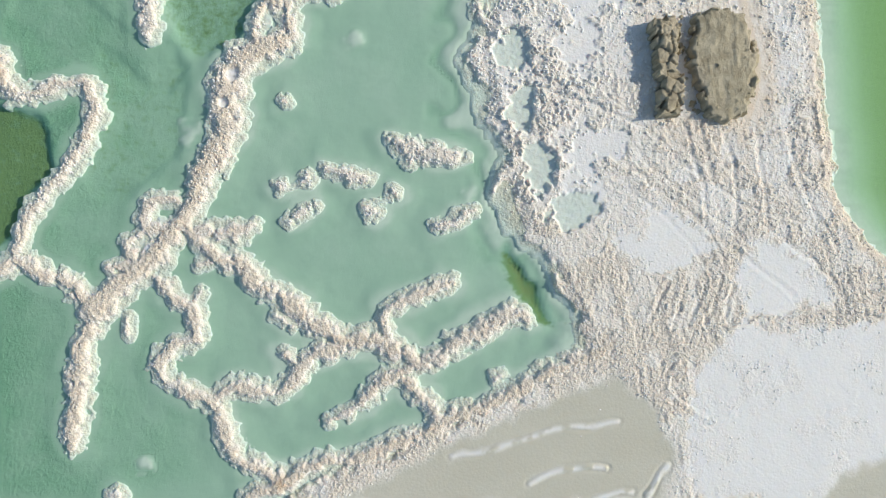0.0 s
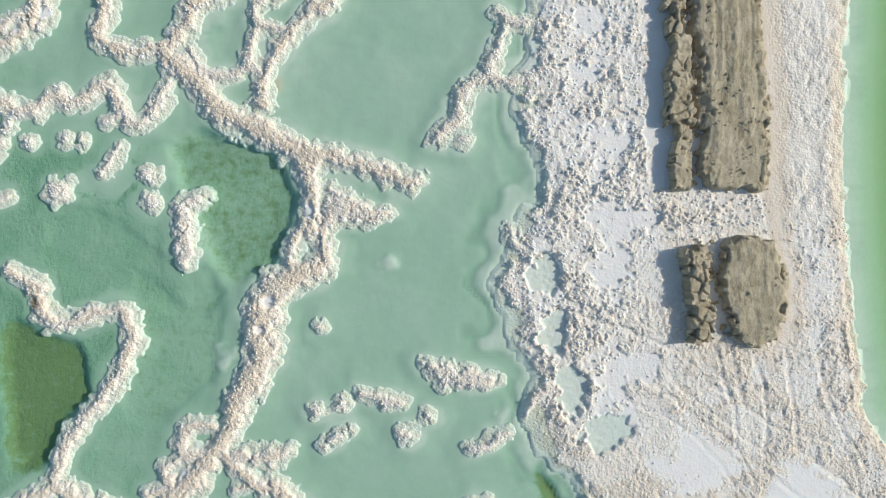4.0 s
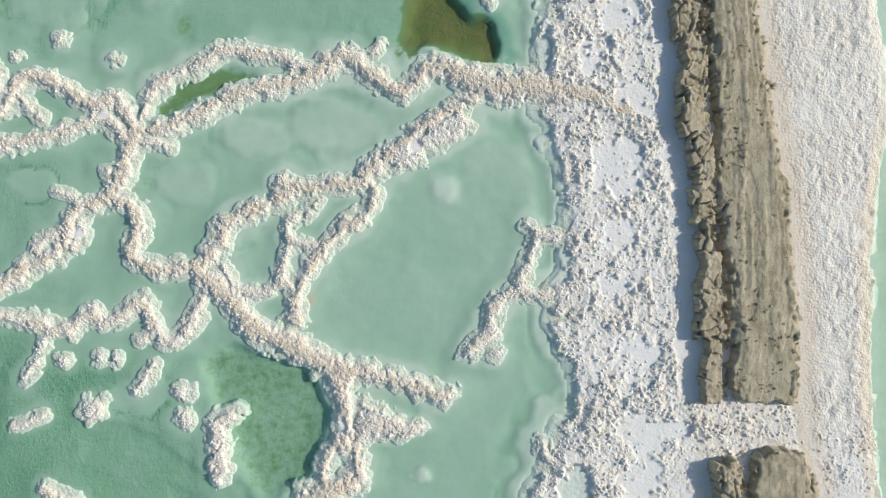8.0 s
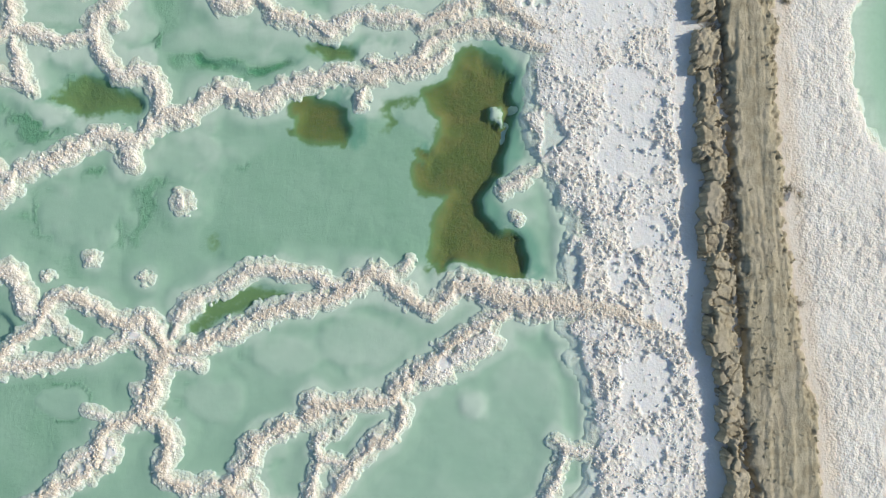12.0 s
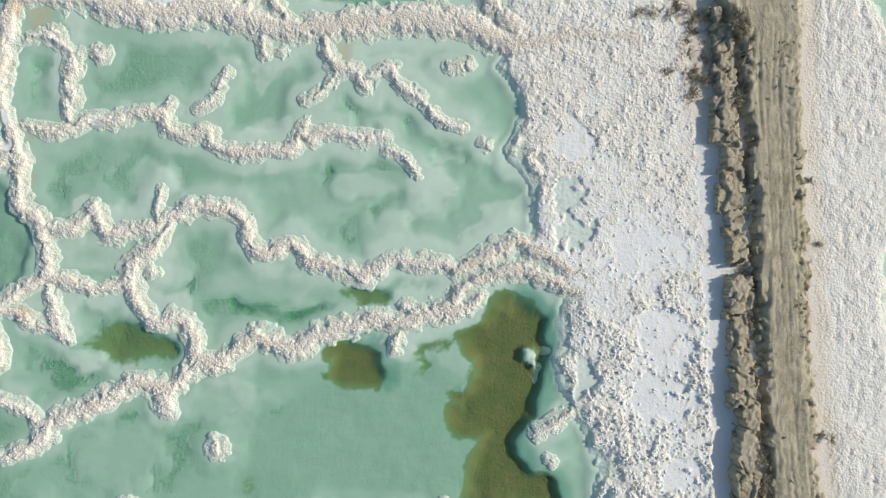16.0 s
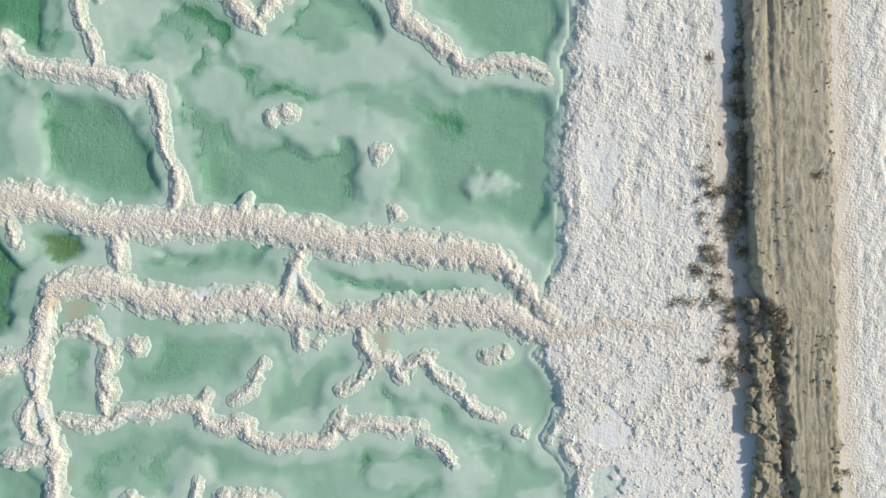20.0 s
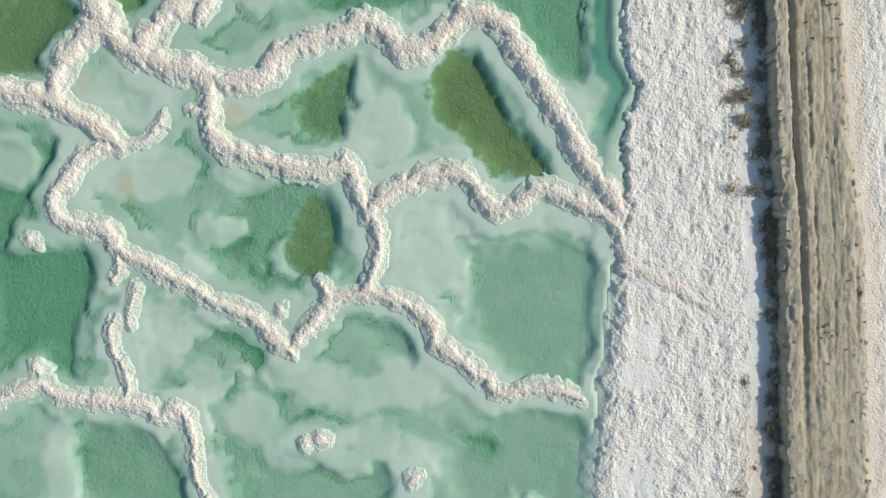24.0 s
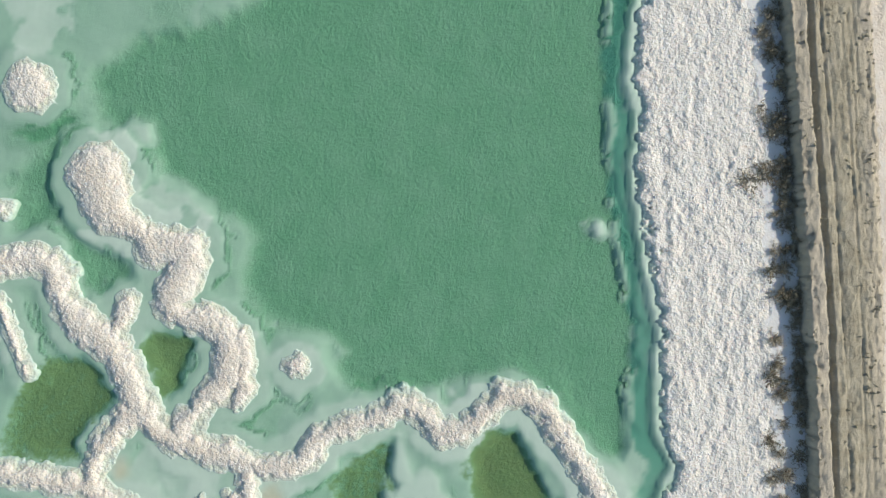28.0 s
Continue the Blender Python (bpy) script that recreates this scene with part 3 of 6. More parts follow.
mound(-16.7, 34.5, 0.58, .2)
ridge(0.36, .15, .1, [(-1.0, 34.9), (-0.3, 35.4), (0.7, 36.0)])
ridge(0.56, .24, .1, [(-19.3, 37.4), (-19.2, 36.4)])
ridge(0.31, .2, .1, [(-29.1, 37.4), (-27.5, 37.0), (-26.2, 36.6), (-25.3, 35.9), (-24.6, 35.9)])
mound(-1.1, 38.6, 0.31, -1.0)
mound(-22.9, 38.6, 0.56, -.85)
ridge(0.39, .24, .2, [(-29.1, 40.0), (-27.5, 41.2), (-26.7, 41.9), (-25.9, 42.5), (-25.0, 43.0), (-24.9, 44.0), (-25.1, 44.9), (-25.3, 45.8), (-26.1, 46.3), (-26.2, 47.1), (-26.3, 48.0)])
ridge(0.31, .2, .1, [(-7.9, 40.4), (-8.0, 39.6), (-8.0, 39.1)])
ridge(0.33, .2, .1, [(-27.5, 40.6), (-27.2, 39.5), (-27.6, 38.6), (-28.6, 37.9)])
ridge(0.33, .2, .3, [(-28.0, 40.9), (-27.5, 41.0), (-26.4, 41.3), (-25.8, 40.8), (-24.8, 40.4)])
ridge(0.45, .28, .2, [(-6.4, 40.9), (-6.0, 41.2), (-5.0, 41.7), (-4.2, 42.5), (-2.8, 43.0), (-1.4, 43.0), (0.0, 42.5), (1.4, 41.9)])
mound(-7.5, 41.3, 0.45, .24)
ridge(0.33, .2, .1, [(-24.8, 42.5), (-24.6, 41.4), (-24.4, 40.5), (-23.9, 39.9)])
ridge(0.36, .22, .2, [(-20.9, 42.7), (-22.1, 42.4), (-23.4, 42.6), (-24.5, 42.8), (-25.0, 43.1)])
ridge(0.50, .28, .35, [(-4.9, 43.0), (-3.9, 43.6), (-2.8, 44.2), (-1.7, 44.5), (-0.5, 43.9), (0.6, 43.2), (2.2, 42.7)])
mound(-19.9, 43.1, 0.33, .12)
ridge(0.39, .25, .2, [(-25.2, 45.4), (-24.0, 45.3), (-23.1, 45.7), (-22.7, 46.3), (-22.3, 45.5), (-21.7, 44.8), (-20.7, 45.2), (-19.6, 45.4), (-19.3, 45.8), (-18.5, 45.9), (-18.0, 46.3), (-16.6, 46.2), (-15.8, 46.1), (-15.3, 45.7), (-15.2, 44.9), (-14.7, 44.1), (-14.1, 44.0), (-13.3, 44.5), (-12.8, 44.3), (-12.2, 43.6), (-11.1, 43.4), (-10.3, 43.1), (-9.5, 42.8), (-8.6, 43.4), (-7.8, 43.7), (-6.7, 43.5), (-5.6, 43.4), (-4.7, 43.0)])
ridge(0.20, .12, .0, [(-19.5, 45.7), (-19.6, 46.5), (-19.4, 47.1)])
ridge(0.36, .22, .2, [(-18.7, 45.7), (-19.6, 44.6), (-20.5, 43.8), (-21.0, 42.9), (-20.6, 42.1), (-20.2, 41.3), (-19.6, 40.6), (-18.8, 40.9), (-18.1, 40.5), (-17.8, 39.6), (-17.8, 38.8), (-18.3, 38.2)])
ridge(0.47, .24, .1, [(-28.5, 48.2), (-27.4, 48.6), (-26.4, 48.8)])
ridge(0.18, .1, .0, [(-8.3, 49.1), (-7.5, 48.7), (-6.9, 47.9)])
mound(-3.5, 49.4, 0.25, .08)
ridge(0.35, .22, .2, [(-25.9, 50.3), (-24.7, 50.0), (-23.7, 50.2), (-22.8, 50.7), (-21.7, 50.5), (-20.7, 50.8), (-19.3, 50.9), (-19.0, 50.2), (-18.2, 49.9), (-17.1, 50.1), (-16.8, 49.4), (-15.8, 49.1), (-14.4, 49.0), (-13.0, 49.1), (-12.5, 49.9), (-12.1, 49.6), (-11.1, 49.9), (-9.7, 49.6), (-8.5, 49.8)])
mound(-12.4, 50.3, 0.36, .16)
mound(-18.9, 51.3, 0.33, .14)
ridge(0.31, .2, .1, [(-27.0, 51.5), (-27.6, 50.7), (-27.4, 49.6), (-26.6, 49.1)])
ridge(0.25, .15, .0, [(-9.4, 52.5), (-8.6, 52.9), (-8.0, 53.1), (-7.7, 52.4), (-6.6, 51.6), (-6.0, 50.9), (-5.3, 50.4), (-4.6, 50.2)])
ridge(0.18, .12, .0, [(-10.7, 53.0), (-11.3, 52.1), (-12.3, 51.6)])
ridge(0.14, .06, .0, [(-16.1, 53.0), (-16.5, 52.2), (-16.9, 51.5), (-17.5, 51.2)])
ridge(0.22, .08, .0, [(-5.3, 53.1), (-4.2, 53.3)])
ridge(0.42, .24, .1, [(-26.9, 53.7), (-28.2, 53.2), (-29.3, 52.9), (-30.9, 52.7)])
mound(-22.3, 53.9, 0.53, .2)
mound(-13.4, 54.0, 0.22, .08)
ridge(0.28, .18, .1, [(-25.8, 54.5), (-24.7, 54.7, 0.42), (-23.9, 54.2), (-23.5, 53.8), (-23.7, 53.0), (-23.9, 52.4), (-23.5, 51.8), (-23.8, 51.0), (-23.6, 50.4)])
ridge(0.31, .16, .1, [(-14.3, 54.7), (-14.2, 53.8)])
ridge(0.33, .22, .2, [(-11.3, 54.8), (-11.2, 54.0), (-10.7, 53.1), (-9.9, 53.0), (-9.3, 52.2)])
mound(-24.5, 54.9, 0.50, .18)
ridge(0.56, .26, .2, [(-26.2, 56.4), (-26.7, 54.8), (-27.0, 53.2), (-27.0, 51.5, 0.36), (-26.6, 50.1, 0.36), (-26.2, 48.8), (-26.2, 47.5)])
ridge(0.80, .34, .25, [(-26.3, 56.7, 0.69), (-25.2, 56.9, 0.69), (-23.9, 56.8), (-22.2, 56.3), (-20.6, 55.9), (-19.0, 55.8), (-17.3, 55.9), (-15.7, 55.8), (-14.6, 55.4, 0.69), (-13.0, 55.1, 0.61), (-11.3, 55.2, 0.64), (-9.7, 55.3), (-7.9, 55.5), (-6.1, 55.5), (-4.1, 55.3), (-3.0, 54.7), (-1.9, 54.2), (-0.2, 54.5), (1.5, 54.7, 0.75), (3.2, 54.6, 0.6), (5.0, 54.3, 0.4)])
ridge(0.49, .28, .2, [(-26.2, 56.7), (-26.7, 55.6), (-26.8, 54.3), (-27.0, 53.2), (-27.2, 51.8)])
ridge(0.33, .25, .2, [(-14.4, 57.3), (-13.8, 56.3), (-13.2, 55.6)])
ridge(0.36, .25, .2, [(-13.9, 58.9), (-14.5, 58.0), (-14.8, 57.1), (-15.2, 56.0)])
ridge(0.44, .26, .2, [(-23.4, 59.6), (-23.1, 58.6), (-23.1, 57.5)])
ridge(0.25, .15, .1, [(-28.3, 60.0), (-28.0, 58.9)])
ridge(0.36, .22, .1, [(-20.2, 60.2), (-20.1, 61.3, 0.42), (-20.2, 62.3, 0.25), (-20.7, 63.0, 0.17), (-20.9, 63.8, 0.19), (-21.1, 64.4, 0.19)])
mound(-9.5, 60.2, 0.36, .2)
ridge(0.83, .34, .25, [(-30.8, 60.3), (-29.2, 60.7), (-27.9, 60.9, 1.00), (-26.5, 60.8), (-25.2, 60.3), (-23.8, 59.9), (-22.2, 59.8), (-20.6, 59.9), (-19.0, 59.8), (-17.0, 59.9), (-15.1, 59.4), (-13.5, 59.2), (-11.8, 58.8), (-10.2, 58.8), (-8.5, 58.5), (-6.9, 58.4), (-5.5, 58.1, 0.72), (-4.1, 57.5, 0.64), (-3.0, 56.1, 0.61), (-1.9, 55.0)])
mound(-23.8, 60.5, 0.44, .2)
mound(-17.0, 60.6, 0.50, .22)
mound(-5.5, 61.5, 0.61, -.6)
mound(-4.5, 61.6, 0.55, -.6)
mound(-10.4, 63.3, 0.44, .14)
mound(-15.6, 65.0, 0.42, .14)
mound(-14.8, 65.3, 0.44, .14)
ridge(0.39, .22, .1, [(-30.8, 66.8), (-29.2, 67.9), (-28.4, 68.2), (-27.6, 67.6), (-26.5, 67.4), (-25.1, 67.3), (-24.3, 67.2), (-23.2, 66.8), (-22.7, 66.4), (-21.9, 66.8), (-21.4, 66.4), (-21.1, 65.4, 0.25), (-20.9, 64.3, 0.19)])
ridge(0.18, .1, .0, [(-24.2, 67.6), (-24.3, 68.7), (-24.8, 69.5), (-25.0, 70.6), (-24.8, 71.2)])
mound(-28.5, 68.8, 0.55, .22)
ridge(0.44, .27, .15, [(-16.3, 69.7), (-15.6, 70.6), (-15.0, 71.3), (-14.4, 72.1), (-14.8, 72.8)])
ridge(0.12, .05, .0, [(-24.1, 71.0), (-23.9, 72.0), (-23.7, 72.8)])
mound(-16.7, 71.6, 0.33, .12)
ridge(0.36, .27, .2, [(-14.5, 72.1), (-13.3, 72.2), (-12.6, 72.5), (-12.3, 73.5), (-12.0, 74.8), (-12.2, 75.8), (-12.5, 76.2)])
ridge(0.41, .27, .15, [(-12.6, 72.5), (-11.4, 72.1), (-10.3, 71.5), (-9.4, 70.8), (-9.2, 69.9), (-8.1, 69.2), (-7.0, 68.2), (-6.2, 67.5), (-4.5, 67.6), (-3.4, 67.6), (-2.0, 67.0)])
ridge(0.25, .12, .0, [(-24.6, 74.4), (-24.5, 73.7), (-24.8, 73.1)])
mound(-28.7, 75.1, 0.39, .14)
ridge(0.55, .33, .2, [(-12.6, 76.1), (-11.9, 77.0), (-10.8, 77.6), (-9.4, 78.1), (-8.0, 78.2), (-7.2, 77.3), (-6.4, 76.5), (-5.3, 76.6), (-4.4, 77.3), (-3.3, 77.3), (-2.2, 76.7), (-1.1, 76.2), (-0.3, 75.3), (0.3, 73.9), (1.4, 73.0), (2.8, 72.3, 0.52), (4.2, 71.5, 0.5), (5.4, 70.8, 0.35)])
ridge(0.44, .28, .15, [(-25.0, 79.5), (-26.2, 79.1), (-26.9, 78.0), (-27.5, 77.2), (-27.5, 76.3), (-26.5, 75.8), (-25.2, 75.4, 0.50), (-24.4, 74.5), (-23.3, 74.0), (-22.2, 73.3), (-21.2, 72.8), (-19.8, 72.0), (-18.7, 71.5), (-17.6, 70.8), (-16.7, 69.8), (-16.2, 69.3, 0.28)])
mound(-1.1, 79.7, 0.39, -.85)
ridge(0.21, .1, .0, [(-24.5, 79.7), (-23.6, 79.7), (-23.1, 80.0), (-22.6, 80.5), (-22.4, 81.0)])
mound(-1.3, 80.6, 0.28, -.85)
ridge(0.33, .2, .1, [(-20.0, 81.1), (-21.0, 81.3)])
ridge(0.66, .36, .2, [(-27.5, 81.9, 0.61), (-27.4, 83.1, 0.61), (-26.5, 84.5), (-25.6, 85.2), (-24.6, 84.7), (-23.5, 84.0), (-22.2, 83.5), (-20.8, 83.2), (-19.7, 82.8, 0.58), (-18.4, 82.7), (-17.3, 83.2), (-16.7, 84.0), (-15.4, 84.6), (-13.8, 85.1), (-12.7, 85.7), (-11.8, 85.1), (-11.0, 84.3), (-9.9, 84.3), (-9.1, 84.8), (-8.0, 85.8), (-6.9, 86.0), (-5.8, 85.4), (-5.2, 84.4), (-4.4, 83.1), (-3.3, 81.4), (-2.5, 80.0), (-1.7, 78.6), (-0.8, 77.3), (-0.2, 76.3)])
ridge(0.63, .32, .2, [(-32.1, 82.6), (-30.5, 82.3), (-28.9, 82.0), (-27.5, 81.6), (-26.2, 80.9), (-25.1, 80.2), (-24.5, 79.7, 0.50)])
ridge(0.55, .34, .2, [(-20.0, 82.8), (-20.2, 81.5), (-19.9, 80.1), (-19.0, 79.3), (-17.3, 78.8), (-15.7, 78.4), (-14.0, 78.4, 0.47), (-13.5, 78.7, 0.41), (-13.0, 77.3), (-12.5, 76.1)])
mound(-17.8, 87.5, 0.71, .3)
ridge(0.52, .27, .1, [(-26.4, 89.2, 0.46), (-26.0, 90.2, 0.52), (-25.7, 90.9, 0.55)])
ridge(0.55, .28, .1, [(-20.4, 89.2), (-20.4, 87.8), (-20.4, 86.4), (-20.7, 85.7, 0.41)])
ridge(0.33, .2, .1, [(-32.0, 90.9), (-31.3, 89.1), (-30.7, 87.4)])
ridge(0.79, .34, .15, [(-33.3, 92.5, 0.68), (-31.7, 92.6, 0.74), (-30.4, 92.7, 0.74), (-29.2, 92.2, 0.79), (-28.8, 90.8, 0.74), (-28.3, 89.8, 0.85), (-27.0, 88.9, 0.82), (-26.2, 87.9, 0.76), (-25.6, 86.5), (-25.0, 85.3)])
ridge(0.63, .32, .15, [(-24.5, 93.2, 0.96), (-22.9, 93.2, 0.90), (-23.3, 91.6, 1.09), (-23.7, 90.4, 0.79), (-22.3, 89.7, 0.79), (-21.1, 88.9, 0.90), (-21.0, 87.5, 0.90), (-21.6, 86.3, 0.74), (-22.4, 85.7), (-23.3, 84.5)])
mound(-3.1, 93.9, 0.55, -1.1)
mound(-31.7, 95.1, 0.44, .2)
ridge(1.01, .34, .2, [(-27.2, 97.0, 1.42), (-26.9, 95.9, 1.53), (-26.5, 94.9, 1.15), (-25.3, 94.2, 0.66), (-24.4, 93.2, 0.96)])
mound(-30.3, 101.0, 1.42, .34)

# ---- white hollows in the ridges where brine dried ----
HOLLOW = np.zeros((NY, NX), np.float32)
for x, y, a, b in ((-7.8, 11.0, 0.35, 0.55), (-9.5, 8.4, 0.4, 0.45), (-12.9, 1.4, 0.35, 0.35), (-13.8, 0.1, 0.4, 0.3), (-10.0, 7.0, 0.35, 0.35), (-9.6, 20.6, 0.3, 0.6), (-14.4, 21.4, 0.4, 0.35),
                   (-21.7, 21.5, 0.4, 0.3), (-20.3, 22.3, 0.45, 0.3), (-19.1, 27.9, 0.4, 0.3), (-4.0, 26.3, 0.55, 0.4), (-10.6, 24.5, 0.3, 0.25), (-14.5, 57.0, 0.35, 0.6), (-18.9, 56.5, 0.9, 0.3),
                   (-26.8, 50.7, 0.3, 0.6), (-27.3, 52.5, 0.3, 0.6), (-22.5, 50.5, 0.4, 0.25), (-26.7, 49.3, 0.35, 0.4), (-7.7, 12.9, 0.35, 0.6)):
    at = window(x - 2, x + 2, y - 2, y + 2)
    HOLLOW[at] = np.maximum(HOLLOW[at], ease(1 - np.hypot((BEND_X[at] - x) / a, (BEND_Y[at] - y) / b) + 0.9 * RAGGED[at], 0.0, 0.5))
dried = HOLLOW * (OWNER >= 0) * (HEIGHT > -0.12)
HEIGHT = (HEIGHT * (1 - dried) + dried * np.minimum(HEIGHT, 0.02 + 0.04 * RAGGED)).astype(np.float32)
DUST = DUST * (1 - dried)
RUST = np.exp(-(np.hypot(GX + 21.0, 1.3 * (GY - 8.3)) / 0.55) ** 2) * ease(BROAD + RAGGED, 0.2, 0.6)
for x, y in ((-25.9, 41.4), (-26.3, 56.0), (-7.2, -11.2)):
    RUST = np.maximum(RUST, 0.6 * np.exp(-(np.hypot(GX - x, GY - y) / 0.4) ** 2) * ease(BROAD + RAGGED, 0.2, 0.6))

# ---- the salt shore between the ponds and the earth dike ----
def across(line, y):
    p = np.array(line)
    return np.interp(y, p[:, 1], p[:, 0])


# the dike: left lip of its fallen slabs, left cliff and right foot of the main bank, along y
DIKE = [(6.0, 11.1, 13.2, 14.9), (7.5, 10.95, 12.75, 15.35), (9.3, 10.7, 12.4, 15.5), (11.5, 10.6, 12.2, 14.9), (13.7, 10.0, 11.4, 14.5),
        (17.4, 10.0, 11.4, 14.6), (22.5, 9.7, 11.0, 14.2), (27.9, 9.2, 10.75, 13.3), (33.1, 8.8, 10.35, 12.7), (38.6, 8.6, 10.1, 12.3),
        (42.6, 8.5, 9.9, 12.2), (47.0, 8.2, 9.75, 12.0), (52.0, 7.9, 9.35, 11.8), (54.8, 7.8, 9.2, 11.9), (56.6, 7.7, 7.95, 11.9), (59.0, 7.5, 7.75, 11.8),
        (69.0, 7.2, 7.6, 11.6), (75.0, 7.1, 7.55, 11.5), (80.0, 6.75, 7.2, 10.75), (88.0, 6.4, 6.9, 10.45), (95.0, 6.1, 6.5, 10.25), (110.0, 5.0, 5.4, 9.6)]
LIP = across([(q[1], q[0]) for q in DIKE], GY)
CLIFF = across([(q[2], q[0]) for q in DIKE], GY)
FOOT = across([(q[3], q[0]) for q in DIKE], GY)

from_water = BEND_X - across(SHORE, BEND_Y)
from_water = from_water + 1.5 * (layers(GX, GY, 1.9, 73, 3) - 0.5) * (1 - ease(GY, 50.0, 62.0))
from_bank = across(BANK, GY) - 0.6 * GX - 0.4 * BEND_X
from_water = np.where(GY < -3.6, np.maximum(from_water, 0.85 * (GX - 7.5) - (GY + 3.6) * 0), from_water)
land = np.minimum(from_water, from_bank)
NEAR_SHORE = -from_water
NEAR_BANK = -from_bank
SMOOTH = np.zeros((NY, NX), np.float32)
WET = np.zeros((NY, NX), np.float32)
for outline in FLATS:
    SMOOTH = np.maximum(SMOOTH, ease(inside_distance(outline, BEND_X, BEND_Y) + 1.3 * RAGGED + 1.0 * (BROAD - 0.5), -0.2, 0.5))
SMOOTH *= 1 - 0.5 * (0.45 + 0.55 * ease(GY, -3.0, 1.0)) * (1 - ease(layers(GX, GY, 1.1, 79, 4) + 0.12 * KNOBS, 0.40, 0.60))
pan_land = np.full((NY, NX), -9.0, np.float32)
for outline in PANS:
    d = inside_distance(outline, BEND_X, BEND_Y) + 0.5 * RAGGED
    WET = np.maximum(WET, ease(d, -0.1, 0.6))
    pan_land = np.maximum(pan_land, d + 0.6)
land = np.maximum(land, pan_land)
patchy = np.maximum(ease(layers(GX, GY, 2.3, 71, 3), 0.52, 0.60), ease(soft(GX, GY, 0.9, 75), 0.70, 0.80)) * (1 - 0.75 * ease(GY, 45.0, 65.0))
SMOOTH = np.maximum(SMOOTH, 0.45 * patchy)


def pocket(x, y, across_x, along_y):
    """1 in the middle of a round hollow, 0 at its ragged rim, less outside."""
    return 1 - np.hypot((BEND_X - x) / across_x, (BEND_Y - y) / along_y) + 1.2 * RAGGED + 0.8 * (BROAD - 0.5) + 0.3 * (TUFTS - 0.5)


PLATES = np.zeros((NY, NX), np.float32)        # round smooth plates where brine dried, each inside a rim of knobs
for x, y, a, b in ((7.2, 12.1, 1.4, 1.0), (7.1, 9.8, 1.2, 1.3), (6.0, 25.4, 1.3, 1.6), (5.8, 19.4, 1.3, 1.0), (7.3, 4.6, 1.2, 1.2), (9.0, 12.4, 0.6, 0.6), (6.8, 16.1, 1.3, 1.2),
                   (6.3, 22.1, 1.2, 1.2), (5.6, 39.4, 1.2, 1.6), (4.9, 31.0, 1.1, 1.0), (6.2, 32.7, 1.3, 1.0), (6.8, 28.8, 1.3, 0.8), (5.7, 36.6, 1.2, 1.2), (4.5, 44.2, 2.0, 1.6),
                   (5.1, 39.9, 1.1, 1.3), (0.9, 49.3, 1.2, 1.0), (4.5, 36.7, 1.2, 1.4), (1.0, 68.2, 1.0, 0.9), (1.2, 70.2, 0.9, 1.0), (0.6, 62.7, 1.0, 2.2), (3.0, 60.5, 1.0, 0.8), (8.1, 5.0, 1.4, 0.8)):
    PLATES = np.maximum(PLATES, ease(pocket(x, y, a, b), 0.0, 0.30) * (1.0 if y < 55 else 0.8))
POOLS = np.zeros((NY, NX), np.float32)         # pockets of brine left in the shore
for x, y, a, b in ((3.9, 9.7, 0.75, 0.9), (4.4, 6.8, 0.7, 1.3), (3.0, 20.6, 0.7, 1.4), (2.4, 31.1, 0.5, 0.9), (2.8, 20.4, 0.7, 1.2), (2.7, 24.3, 0.7, 1.5), (1.4, 37.9, 0.6, 1.2),
                   (1.0, 45.0, 1.0, 1.0), (0.5, 46.9, 0.9, 1.0), (7.0, 1.9, 1.2, 1.0), (5.2, 4.0, 0.7, 1.5), (-1.0, 27.8, 0.6, 0.4)):
    POOLS = np.maximum(POOLS, ease(pocket(x, y, a, b), 0.0, 0.25))
SMOOTH = np.maximum(SMOOTH, np.maximum(0.9 * PLATES * ease(layers(GX, GY, 0.5, 72, 3) + 0.14 * PLATES, 0.34, 0.50), POOLS))
gap = LIP - GX
beside_dike = ease(-gap + 1.25 + 0.9 * RAGGED, 0.0, 0.3) * ease(GY, 13.4, 14.2) * (GX < FOOT + 0.5)
SMOOTH = np.maximum(SMOOTH, beside_dike)
north = ease(GY, 45.0, 65.0)
calm = ease(GY, 33.0, 47.0)
far_side = ease(GX - FOOT, -0.2, 0.6) * ease(GY, 11.0, 13.0)
strip = ease(GX - FOOT, -0.3, 0.0) * (1 - ease(GX - FOOT + 0.8 * RAGGED, 0.6, 1.2)) * ease(GY, 5.0, 7.0)
SMOOTH = np.maximum(SMOOTH, 0.85 * strip)
swirl = 0.16 - np.abs(layers(GX + 0.5 * RAGGED, GY, 0.85, 77, 3) - 0.5)
rough = (1 - SMOOTH) * (1 - WET)
clustered = (1 - north) * (1 - far_side) * ease(GY, -1.0, 5.0)
rough = rough * (1 - clustered * 0.5 * (1 - ease(swirl + 0.10 * RAGGED, 0.055, 0.10)))
lapped = land + (0.5 + 0.7 * (land < 0.6)) * RAGGED + 0.16 * KNOBS + 0.25 * (TUFTS - 0.5) * (land < 1.0) * (1 - ease(GY, 62.0, 72.0))
deep_edge = ease(GY, 70.0, 78.0)
sunk = -0.12 - 0.12 * deep_edge
deep_edge = deep_edge + 0 * GX
SHELF = (0.1 + 1.5 * ease(layers(GX, GY, 3.0, 78, 3), 0.36, 0.64)) * ease(GY, -5.0, -1.0) * (1 - ease(GY, 48.0, 56.0)) * (1 - 0.85 * ease(GY, 30.0, 32.0) * (1 - ease(GY, 41.5, 43.5))) * (from_water < from_bank)
under_water = land + 0.5 * (layers(GX, GY, 1.0, 76, 3) - 0.5)
